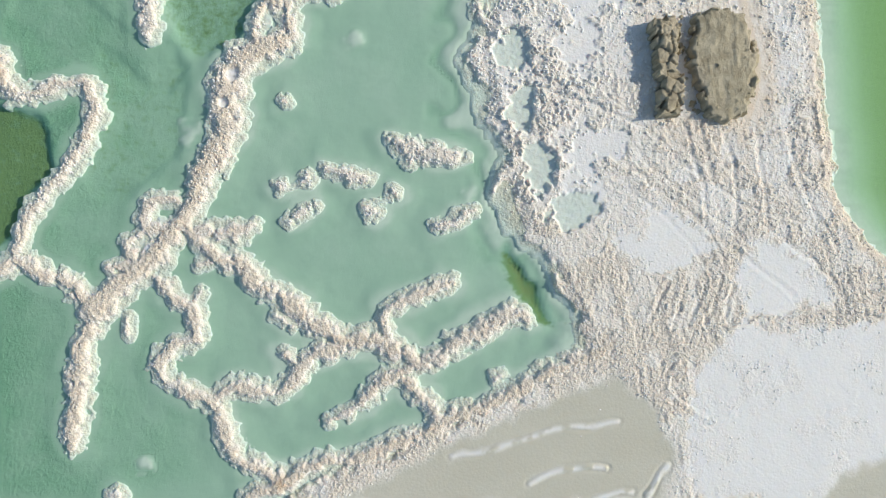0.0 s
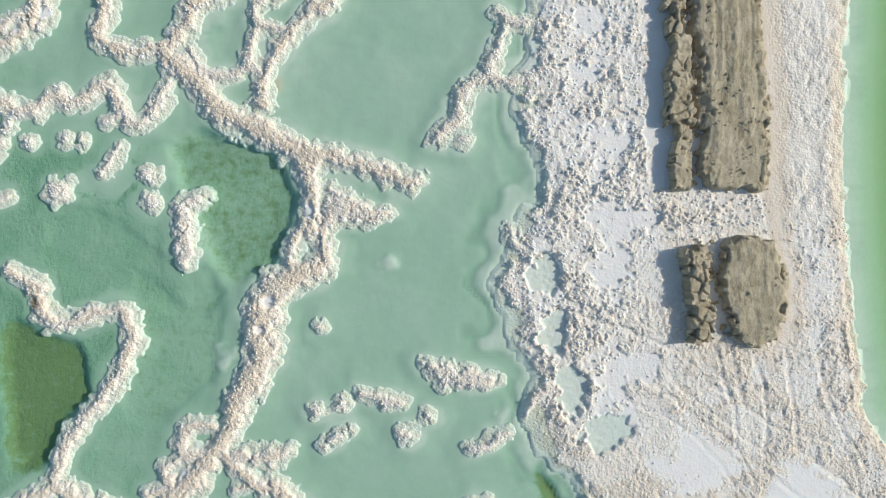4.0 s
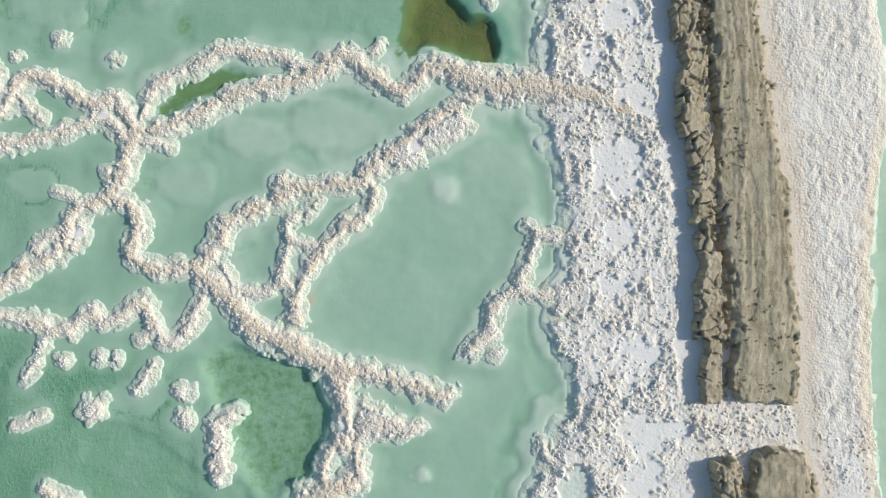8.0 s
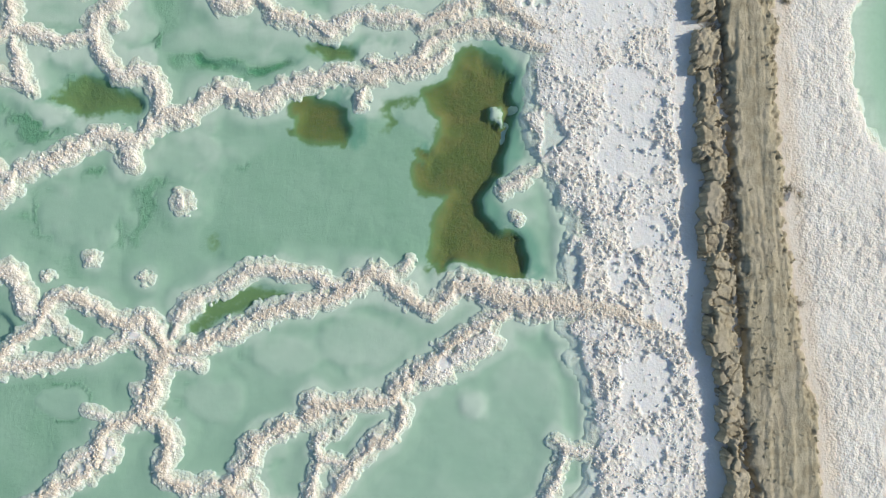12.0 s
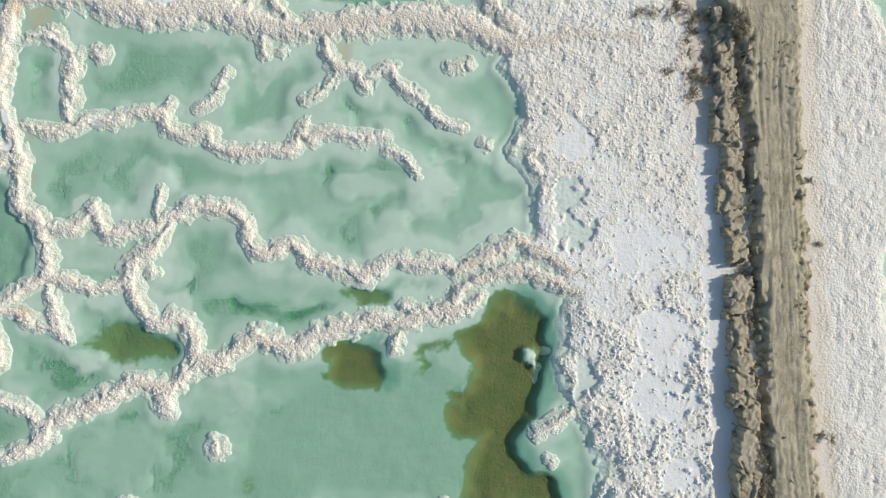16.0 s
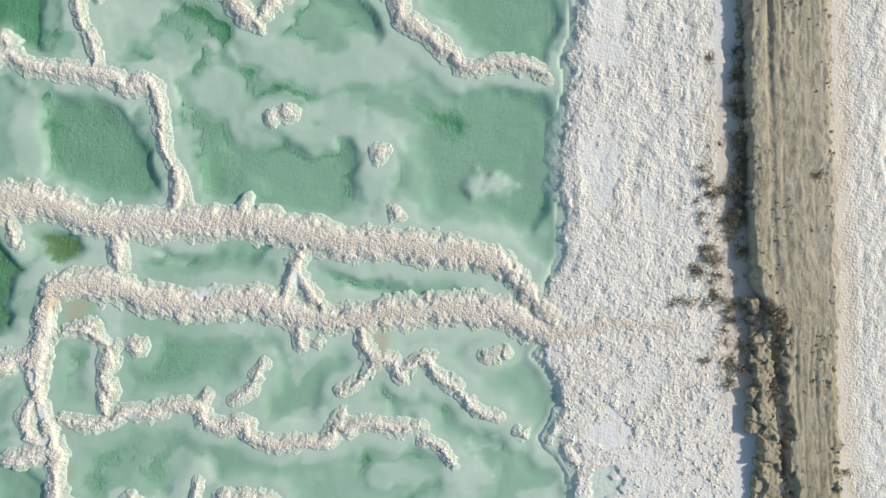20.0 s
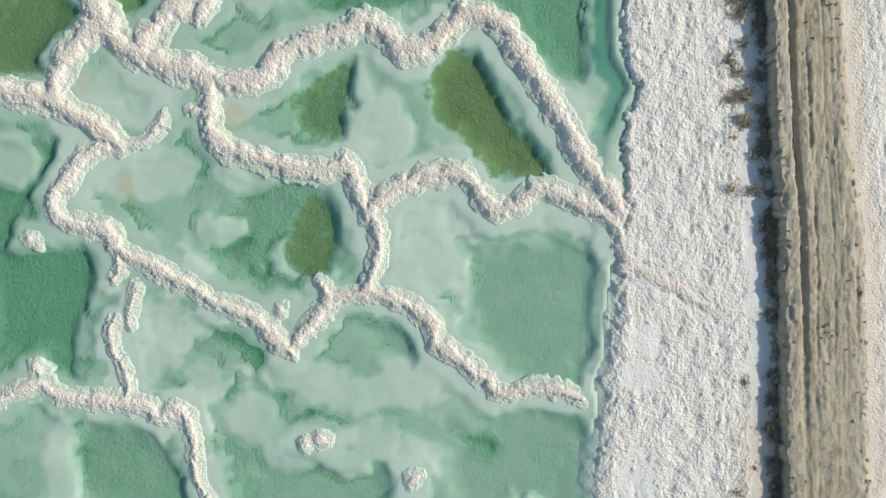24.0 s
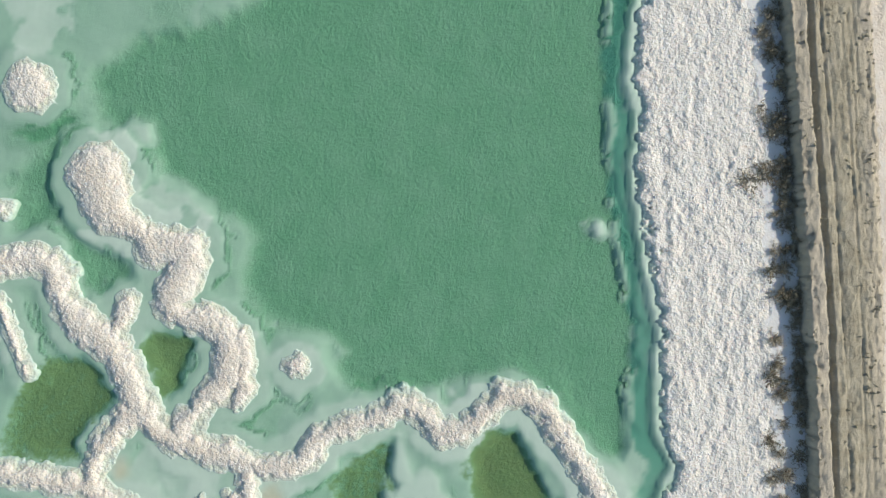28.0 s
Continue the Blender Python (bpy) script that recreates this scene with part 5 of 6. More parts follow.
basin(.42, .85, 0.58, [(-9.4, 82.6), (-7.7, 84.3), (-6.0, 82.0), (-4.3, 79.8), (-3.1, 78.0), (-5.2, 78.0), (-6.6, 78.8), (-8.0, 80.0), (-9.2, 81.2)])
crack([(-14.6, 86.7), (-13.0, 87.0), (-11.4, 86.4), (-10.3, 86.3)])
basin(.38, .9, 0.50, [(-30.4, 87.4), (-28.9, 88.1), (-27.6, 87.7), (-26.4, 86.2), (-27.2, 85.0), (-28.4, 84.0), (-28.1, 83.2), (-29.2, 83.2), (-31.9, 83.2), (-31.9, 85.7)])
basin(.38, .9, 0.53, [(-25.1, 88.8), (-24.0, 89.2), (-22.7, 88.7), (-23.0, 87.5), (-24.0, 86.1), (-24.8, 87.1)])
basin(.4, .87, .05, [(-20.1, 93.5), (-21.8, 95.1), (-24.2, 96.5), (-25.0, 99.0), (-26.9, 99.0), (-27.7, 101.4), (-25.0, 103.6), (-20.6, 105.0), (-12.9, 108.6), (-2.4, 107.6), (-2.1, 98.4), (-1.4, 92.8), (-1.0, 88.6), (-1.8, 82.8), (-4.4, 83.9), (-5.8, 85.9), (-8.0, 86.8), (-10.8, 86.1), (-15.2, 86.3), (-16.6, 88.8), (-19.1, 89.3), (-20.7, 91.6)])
basin(.4, .85, .05, [(-29.3, 98.7), (-29.6, 96.0), (-28.3, 93.8), (-26.4, 93.0), (-25.3, 92.1), (-27.8, 90.8), (-28.6, 92.2), (-29.4, 94.4), (-31.5, 93.8), (-31.5, 98.4)])
crack([(-31.1, 98.8), (-29.8, 98.7), (-28.5, 99.4)])

for x, y, radius in DROWNED:
    lump = 1 - ease(np.hypot(WARP_X - x, WARP_Y - y) + 0.25 * (lumps(BX, BY, 0.35, 127) - 0.5), 0.55 * radius, 1.7 * radius)
    SILT_TINT, DEPTH, ALGAE = SILT_TINT + (-0.06 - SILT_TINT) * 0.9 * lump, DEPTH + (0.14 - DEPTH) * 0.8 * lump, ALGAE * (1 - lump)

# pale billows of silt that settled in rounded clouds: place and half sizes
billow = np.full_like(BX, -9.0)


def settle_clouds(spots):
    global billow
    for x, y, a, b in spots:
        billow = np.maximum(billow, 1 - np.hypot((WARP_X - x) / a, (WARP_Y - y) / b))


settle_clouds(((-7.8, 27.6, 2.6, 1.3), (-11.6, 27.0, 1.9, 1.1), (-15.2, 24.6, 1.6, 1.4), (-12.6, 22.2, 1.2, 0.8), (-22.6, 24.8, 1.4, 0.7), (-16.5, 36.6, 2.4, 1.2), (-21.5, 34.0, 2.6, 1.6), (-17.4, 14.6, 1.6, 1.0)))
settle_clouds(((-8.4, 44.8, 1.6, 1.3), (-6.1, 46.9, 1.4, 1.6), (-14.9, 42.5, 2.6, 0.9), (-11.8, 41.9, 2.3, 0.8), (-23.1, 38.7, 0.7, 0.7), (-21.6, 38.6, 0.7, 0.6),
              (-9.4, 47.5, 2.3, 0.7), (-18.9, 43.7, 1.3, 1.3), (-22.8, 44.0, 2.1, 1.0)))
settle_clouds(((-18.0, 66.2, 1.6, 1.3), (-16.0, 64.7, 1.9, 1.3), (-15.1, 67.9, 2.1, 1.2), (-13.0, 67.3, 2.1, 1.2), (-10.9, 67.9, 2.3, 1.4), (-12.5, 65.2, 1.6, 1.2),
              (-10.6, 61.9, 1.2, 1.8), (-20.6, 68.0, 1.2, 1.3), (-13.8, 64.1, 1.4, 0.9), (-16.9, 68.4, 1.3, 1.0), (-23.1, 70.1, 2.3, 2.1), (-27.5, 64.1, 1.0, 2.6),
              (-20.1, 63.0, 0.8, 2.1), (-22.5, 70.5, 1.8, 1.6)))
settle_clouds(((-9.8, 73.5, 2.3, 1.6), (-23.7, 82.1, 2.3, 1.6), (-23.2, 78.3, 2.9, 1.6), (-19.6, 75.5, 1.3, 1.0), (-11.5, 80.4, 1.2, 2.1), (-28.6, 84.6, 0.9, 0.9),
              (-19.1, 81.7, 1.6, 1.0), (-18.6, 78.0, 1.8, 0.7), (-10.0, 76.9, 1.6, 2.1), (-16.3, 74.1, 1.0, 1.0), (-24.5, 82.3, 2.3, 1.6), (-12.9, 81.2, 1.0, 2.6),
              (-28.3, 84.9, 1.0, 0.8), (-29.9, 79.0, 1.6, 1.6), (-23.0, 78.4, 2.6, 1.3)))
billow = billow + 0.22 * (lumps(BX, BY, 0.9, 128) - 0.6) + 0.55 * (1 - far_north) * (layers(BX, BY, 0.9, 131, 3) - 0.5)
risen = ease(billow, -0.06, 0.30) * (1 - ease(ALGAE, 0.2, 0.5))
# dark edge line round the billows: shade painted in, over a slight groove
rimmed = ease(billow, -0.32, -0.12) * (1 - ease(billow, -0.10, 0.02)) * ease(layers(BX, BY, 1.4, 129, 2), 0.42, 0.55)
SILT_TINT = SILT_TINT + (-0.04 - SILT_TINT) * (0.38 + 0.34 * far_north) * risen + 0.16 * rimmed
DEPTH = DEPTH + (0.15 - DEPTH) * 0.5 * risen + 0.03 * rimmed

# teal band off the northern shore, deep water's tint painted in
moat = ease(BY, 74.0, 84.0) * ease(coast + 0.2 * (layers(BX, BY, 1.3, 143, 3) - 0.5), 0.2, 0.8) * (1 - ease(coast + 0.5 * (layers(BX, BY, 0.8, 141, 2) - 0.5), 1.3, 1.55))
DEEP_SHADE = np.maximum(DEEP_SHADE, 0.85 * moat)
chain = (1 - ease(np.abs(coast - 1.45 + 0.5 * (layers(BX, BY, 2.2, 153, 2) - 0.5)), 0.12, 0.34)) * ease(lumps(BX, BY, 0.45, 155), 0.35, 0.6) * ease(layers(BX, BY, 1.6, 157, 2), 0.36, 0.50) * ease(BY, 78.0, 84.0) * (BX < 9)
SILT_TINT, DEEP_SHADE = SILT_TINT + (0.30 - SILT_TINT) * 0.85 * chain, DEEP_SHADE * (1 - 0.8 * chain)
DEPTH = np.where(BX < 9, np.minimum(DEPTH, 0.08 + 0.26 * np.maximum(coast, 0) + 2 * (1 - ease(BY, 74.0, 84.0))), DEPTH)
reach_out = 2.3 - 0.7 * ease(BY, 45.0, 60.0) - 1.0 * ease(BY, 74.0, 84.0)
margin = (1 - moat) * (1 - ease(coast / reach_out + (0.9 - 0.7 * ease(BY, 74.0, 84.0)) * (layers(BX, BY, 0.9, 147, 3) - 0.5), 0.12, 1.0))
SILT_TINT = SILT_TINT - 0.25 * margin
ledge_at = 0.55 + SHELF[PICK]
southern = ease(BY, -5.0, -2.0) * (1 - ease(BY, 50.0, 60.0)) * (BX < 9)
on_shelf = (1 - ease(coast + 0.9 * (layers(BX, BY, 0.6, 148, 3) - 0.5), ledge_at - 0.4, ledge_at + 0.8)) * southern * (1 - ease(ALGAE, 0.2, 0.5))
SILT_TINT, DEPTH = SILT_TINT + (0.0 + 0.5 * (layers(BX, BY, 0.6, 146, 3) - 0.5) - SILT_TINT) * 0.8 * on_shelf, DEPTH + (0.18 - DEPTH) * 0.3 * on_shelf
# dark band off the shelf's foot: the drop's shade painted into the bed
below_shelf = ease(coast, ledge_at + 0.05, ledge_at + 0.5) * (1 - ease(coast + 0.8 * (layers(BX, BY, 0.8, 149, 3) - 0.5), ledge_at + 0.5, ledge_at + 1.5)) * southern
SILT_TINT = SILT_TINT + 0.22 * below_shelf * (1 - 0.5 * milky)
DEPTH = DEPTH + 0.06 * below_shelf
DEPTH = DEPTH + 0.35 * ease(-coast, 0.2, 0.9) * (BX < 9) - ((0.18 - 0.14 * ease(BY, -5.0, -2.0) * (1 - ease(BY, 50.0, 58.0))) * (1 - ease(ALGAE, 0.1, 0.5)) + 0.45 * ease(BY, 74.0, 84.0)) * margin
DEPTH = DEPTH + (0.22 - DEPTH) * 0.8 * chain
LUSH = 0.9 * ease(coast_right, 0.0, 4.0) * ease(BX, 9.0, 11.0) * (1 - ease(BY, 26.0, 34.0))
SILT_TINT = np.where(BX > 9.0, 0.1 + 0.5 * ease(coast_right, 0.0, 3.0), SILT_TINT)
DEPTH = np.where(BX > 9.0, 0.12 + 0.5 * ease(coast_right, 0.0, 3.0), DEPTH)
inland = ease(BX, XS[0], XS[0] + 6) * ease(BY, YS[0], YS[0] + 3) * ease(-BY, -YS[-1], 4 - YS[-1])
SILT_TINT, DEPTH = 0.42 + (SILT_TINT - 0.42) * inland, 0.3 + (DEPTH - 0.3) * inland
ALGAE, DEEP_SHADE, STAIN, LUSH = ALGAE * inland, DEEP_SHADE * inland, STAIN * inland, LUSH * inland
BED_Z = -np.clip(DEPTH, 0.07, 1.4) + 0.03 * (layers(BX, BY, 0.6, 151, 2) - 0.5)
BED_Z = np.minimum(BED_Z, np.where((HEIGHT[PICK] > 0.0) | ((OWNER[PICK] == SHORE_INDEX) & (HEIGHT[PICK] > -0.2)), HEIGHT[PICK] - 0.12, 9))


def net(name, x, y, z, faces, material, values, smooth=True):
    """A mesh object from arrays of vertices and quads, with one named value a vertex for each entry of values."""
    mesh = bpy.data.meshes.new(name)
    count = len(x)
    mesh.vertices.add(count)
    mesh.vertices.foreach_set("co", np.stack([x, y, z], 1).astype(np.float32).ravel())
    mesh.loops.add(faces.size)
    mesh.loops.foreach_set("vertex_index", faces.astype(np.int32).ravel())
    mesh.polygons.add(len(faces))
    mesh.polygons.foreach_set("loop_start", np.arange(0, faces.size, faces.shape[1], dtype=np.int32))
    mesh.polygons.foreach_set("use_smooth", np.full(len(faces), smooth))
    for key, value in values.items():
        mesh.attributes.new(key, "FLOAT", "POINT").data.foreach_set("value", value.astype(np.float32).ravel())
    mesh.update(calc_edges=True)
    mesh.materials.append(material)
    return new(name, mesh)


def grid_faces(rows, columns):
    k = np.arange(rows * columns).reshape(rows, columns)
    return np.stack([k[:-1, :-1], k[:-1, 1:], k[1:, 1:], k[1:, :-1]], -1).reshape(-1, 4)


far = [80.0, 300.0, 1200.0, 3000.0]
xs = np.concatenate([[XS[0] - f for f in far[::-1]], BX[0], [BX[0, -1] + f for f in far]])
ys = np.concatenate([[YS[0] - f for f in far[::-1]], BY[:, 0], [BY[-1, 0] + f for f in far]])
bx, by = np.meshgrid(xs, ys)
spread = {key: np.pad(value, 4, mode="edge") for key, value in (("silt_tint", SILT_TINT), ("algae", ALGAE), ("deep", DEEP_SHADE), ("lush", LUSH), ("stain", STAIN))}
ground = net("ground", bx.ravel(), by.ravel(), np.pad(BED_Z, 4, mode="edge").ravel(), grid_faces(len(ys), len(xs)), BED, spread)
tagged(ground, "pale silty salt bed with green hollows under brine", "ground", kind="structure")

# ---- the salt bodies, each cut from the fine relief ----
bed_fine = np.repeat(BED_Z, 3, 0)[:NY][:, np.searchsorted(COLUMNS, np.arange(NX), side="right") - 1]
cell_top = np.maximum(np.maximum(HEIGHT[:-1, :-1], HEIGHT[1:, :-1]), np.maximum(HEIGHT[:-1, 1:], HEIGHT[1:, 1:]))
shown = (cell_top > bed_fine[:-1, :-1] - np.where(OWNER[:-1, :-1] == SHORE_INDEX, 0.4, 0.07)) & (OWNER[:-1, :-1] >= 0)
covered = (GX > CLIFF + 0.35) & (GX < FOOT - 0.35) & (GY > 14.0)
shown &= ~covered[:-1, :-1]
in_reach = (GX < 24.0 - 0.115 * np.clip(GY - 8.0, 0, 120)) & (GX > -23.5 - 0.118 * np.clip(GY + 14.0, 0, 120))
shown &= in_reach[:-1, :-1]
outer = (GX > FOOT + 0.4) & (GY > 12.5)        # the bank behind the dike takes a wider mesh
coarse_bank = (GX > FOOT + 0.15) & (GY > 12.2) & in_reach & (HEIGHT > -0.7)
shown &= ~(outer[:-1, :-1] & outer[1:, 1:])
rows_shown, columns_shown = np.nonzero(shown)
owners = OWNER[:-1, :-1][shown]
order = np.argsort(owners, kind="stable")
rows_shown, columns_shown, owners = rows_shown[order], columns_shown[order], owners[order]
bounds = np.searchsorted(owners, np.arange(len(THINGS) + 1))


def islands(quads, count):
    """A number for each quad: alike for quads that hang together."""
    mark = np.arange(count)
    while True:
        low = mark[quads].min(1)
        fresh = mark.copy()
        for k in range(4):
            np.minimum.at(fresh, quads[:, k], low)
        fresh = fresh[fresh]
        if (fresh == mark).all():
            return mark[quads[:, 0]]
        mark = fresh


def salt_body(name, quads):
    used, faces = np.unique(quads, return_inverse=True)
    # depth_tint grows with depth below the brine's surface
    return net(name, GX.ravel()[used], GY.ravel()[used], HEIGHT.ravel()[used], faces.reshape(-1, 4), SALT,
               {"dust": DUST.ravel()[used], "coarse": COARSE.ravel()[used], "rust": RUST.ravel()[used], "wet": WET.ravel()[used] * (OWNER.ravel()[used] == SHORE_INDEX), "depth_tint": ease(-HEIGHT.ravel()[used], 0.005, 0.34)})


COARSE = np.where(OWNER == SHORE_INDEX, 0.12 + 0.88 * rough, 1 - 0.9 * HOLLOW).astype(np.float32)
loose, bodies = [], {}
for index, (name, label, group) in enumerate(THINGS):
    part_rows, part_columns = rows_shown[bounds[index]:bounds[index + 1]], columns_shown[bounds[index]:bounds[index + 1]]
    if not len(part_rows):
        continue
    corner = part_rows.astype(np.int64) * NX + part_columns
    quads = np.stack([corner, corner + 1, corner + NX + 1, corner + NX], 1)
    if name == "salt_shore":
        tagged(salt_body(name, quads), "rough white salt crust shore with tan tracks and smooth pans", "shore", kind="structure")
        continue
    used, faces = np.unique(quads, return_inverse=True)
    piece = islands(faces.reshape(-1, 4), len(used))
    kinds, sizes = np.unique(piece, return_counts=True)
    for kind, size in zip(kinds, sizes):
        if size < 160 and size < sizes.max():
            loose.append(quads[piece == kind])
        else:
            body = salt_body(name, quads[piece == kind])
            if size == sizes.max():
                bodies[index] = body
            tagged(body, label, "salt ridge" if name == "salt_ridge" else "salt mound", group)
half_rows, half_columns = np.nonzero(coarse_bank[:-2:2, :-2:2])
corner = half_rows.astype(np.int64) * 2 * NX + half_columns * 2
bank_quads = np.stack([corner, corner + 2, corner + 2 * NX + 2, corner + 2 * NX], 1)
tagged(salt_body("salt_bank", bank_quads), "low bumpy white salt bank behind the earth dike", "bank", kind="structure")
if loose:
    tagged(salt_body("salt_crumbs", np.concatenate(loose)), "loose white salt crumbs along the ridges", "salt crumbs", kind="stuff")



def knobs(name, x, y, z, size, material, values, seed):
    """Many small rounded nodules as one mesh: low domes, each turned, stretched and dented its own way."""
    r = np.random.RandomState(seed)
    count = len(x)
    turn = np.arange(5) * (2 * math.pi / 5)
    base = np.concatenate([np.stack([np.cos(turn), np.sin(turn), 0 * turn - 0.45], 1), np.stack([0.78 * np.cos(turn + 0.6), 0.78 * np.sin(turn + 0.6), 0 * turn + 0.42], 1), [(0, 0, 0.8)]])
    k = np.arange(5)
    sides = np.concatenate([np.stack([k, (k + 1) % 5, 5 + k], 1), np.stack([(k + 1) % 5, 5 + (k + 1) % 5, 5 + k], 1), np.stack([5 + k, 5 + (k + 1) % 5, 0 * k + 10], 1)])
    angle = r.uniform(0, 2 * math.pi, count)
    c, d = np.cos(angle), np.sin(angle)
    shape = base[None] * r.uniform(0.75, 1.3, (count, 11, 1)) * (size[:, None] * np.stack([r.uniform(0.7, 1.1, count), r.uniform(0.9, 1.5, count), r.uniform(0.8, 1.2, count)], 1))[:, None, :]
    places = np.stack([shape[..., 0] * c[:, None] - shape[..., 1] * d[:, None] + x[:, None], shape[..., 0] * d[:, None] + shape[..., 1] * c[:, None] + y[:, None], shape[..., 2] + z[:, None]], -1)
    faces = (sides[None] + 11 * np.arange(count)[:, None, None]).reshape(-1, 3)
    p = places.reshape(-1, 3)
    return net(name, p[:, 0], p[:, 1], p[:, 2], faces, material, {key: np.repeat(v, 11) for key, v in values.items()}, True)


def grains(name, x, y, z, size, material, values, seed):
    """Many small angular crystals as one mesh: four-sided, each turned and stretched its own way."""
    r = np.random.RandomState(seed)
    count = len(x)
    base = np.array([(1.5, 0.1, 0), (-0.6, 0.9, 0.1), (-0.6, -0.8, 0.2), (-0.1, 0, 1.1)], np.float32)
    sides = np.array([(0, 1, 3), (1, 2, 3), (2, 0, 3), (0, 2, 1)])
    q = r.normal(size=(count, 4))
    q /= np.linalg.norm(q, axis=1)[:, None]
    a, b, c, d = q.T
    turn = np.stack([1 - 2 * (c * c + d * d), 2 * (b * c - a * d), 2 * (b * d + a * c),
                     2 * (b * c + a * d), 1 - 2 * (b * b + d * d), 2 * (c * d - a * b),
                     2 * (b * d - a * c), 2 * (c * d + a * b), 1 - 2 * (b * b + c * c)], 1).reshape(-1, 3, 3)
    shape = base[None] * r.uniform(0.7, 1.3, (count, 4, 1)) * size[:, None, None]
    places = np.einsum("nij,nkj->nki", turn, shape) + np.stack([x, y, z], 1)[:, None, :]
    faces = (sides[None] + 4 * np.arange(count)[:, None, None]).reshape(-1, 3)
    p = places.reshape(-1, 3)
    return net(name, p[:, 0], p[:, 1], p[:, 2], faces, material, {key: np.repeat(v, 4) for key, v in values.items()}, False)


r = np.random.RandomState(3)
dice = r.uniform(size=HEIGHT.shape)
dry = in_reach & (OWNER >= 0)
on_ridge = dry & (OWNER != SHORE_INDEX)
odds = np.where(on_ridge & (HEIGHT > -0.02), 0.135, 0) + np.where(on_ridge & (HEIGHT <= -0.02) & (HEIGHT > -0.06), 0.03, 0)
odds = odds * (1 - HOLLOW)
odds = odds + np.where(dry & (OWNER == SHORE_INDEX) & (HEIGHT > -0.03) & ~covered, (0.0006 * (1 - far_side) + 0.14 * rough * ease(KNOBS + RAGGED, 0.2, 0.8) * (1 - 0.5 * calm - 0.3 * north) * (1 - far_side)) * (1 - 0.9 * WET) * (1 - 0.6 * beside_dike) * (1 - 0.1 * trodden), 0)


def strew(name, here):
    iy, ix = np.nonzero((dice < odds) & here)
    gx, gy, gz = GX[iy, ix] + r.uniform(-0.025, 0.025, len(ix)), GY[iy, ix] + r.uniform(-0.025, 0.025, len(ix)), HEIGHT[iy, ix]
    size = (r.uniform(0.025, 0.060, len(ix)) + 0.016 * ~on_ridge[iy, ix]) * (1 - 0.35 * trodden[iy, ix]) * (1 - 0.15 * calm[iy, ix] - 0.25 * north[iy, ix]) * np.where(gz < -0.02, 0.75, 1.0)
    tint = np.clip(DUST[iy, ix] * r.uniform(0.2, 1.5, len(ix)), 0, 1)
    lift = 0.15
    return knobs(name, gx, gy, gz + size * lift, size, SALT, {"dust": tint, "coarse": 0 * tint + 0.3, "rust": RUST[iy, ix], "wet": 0 * tint, "depth_tint": ease(-gz, 0.04, 0.34)}, 7)


tagged(strew("shore_grains", ~on_ridge), "small rounded white salt nodules over the shore crust", "salt grains", kind="stuff")
for index, body in bodies.items():
    mine = np.zeros(HEIGHT.shape, bool)
    spots = np.concatenate([(np.arange(bounds[index], bounds[index + 1]))])
    mine[rows_shown[spots], columns_shown[spots]] = True
    if (mine & (dice < odds)).sum() > 3:
        crust = strew("crystal_crust", mine & on_ridge)
        crust.parent = body
        tagged(crust, kind="stuff")

# ---- brine ----
water = net("water", np.array([-3000.0, 3000, 3000, -3000]), np.array([-3000.0, -3000, 3000, 3000]), np.zeros(4), np.array([[0, 1, 2, 3]]), BRINE, {})
tagged(water, "clear still teal brine over the pond bed", "water", kind="structure")

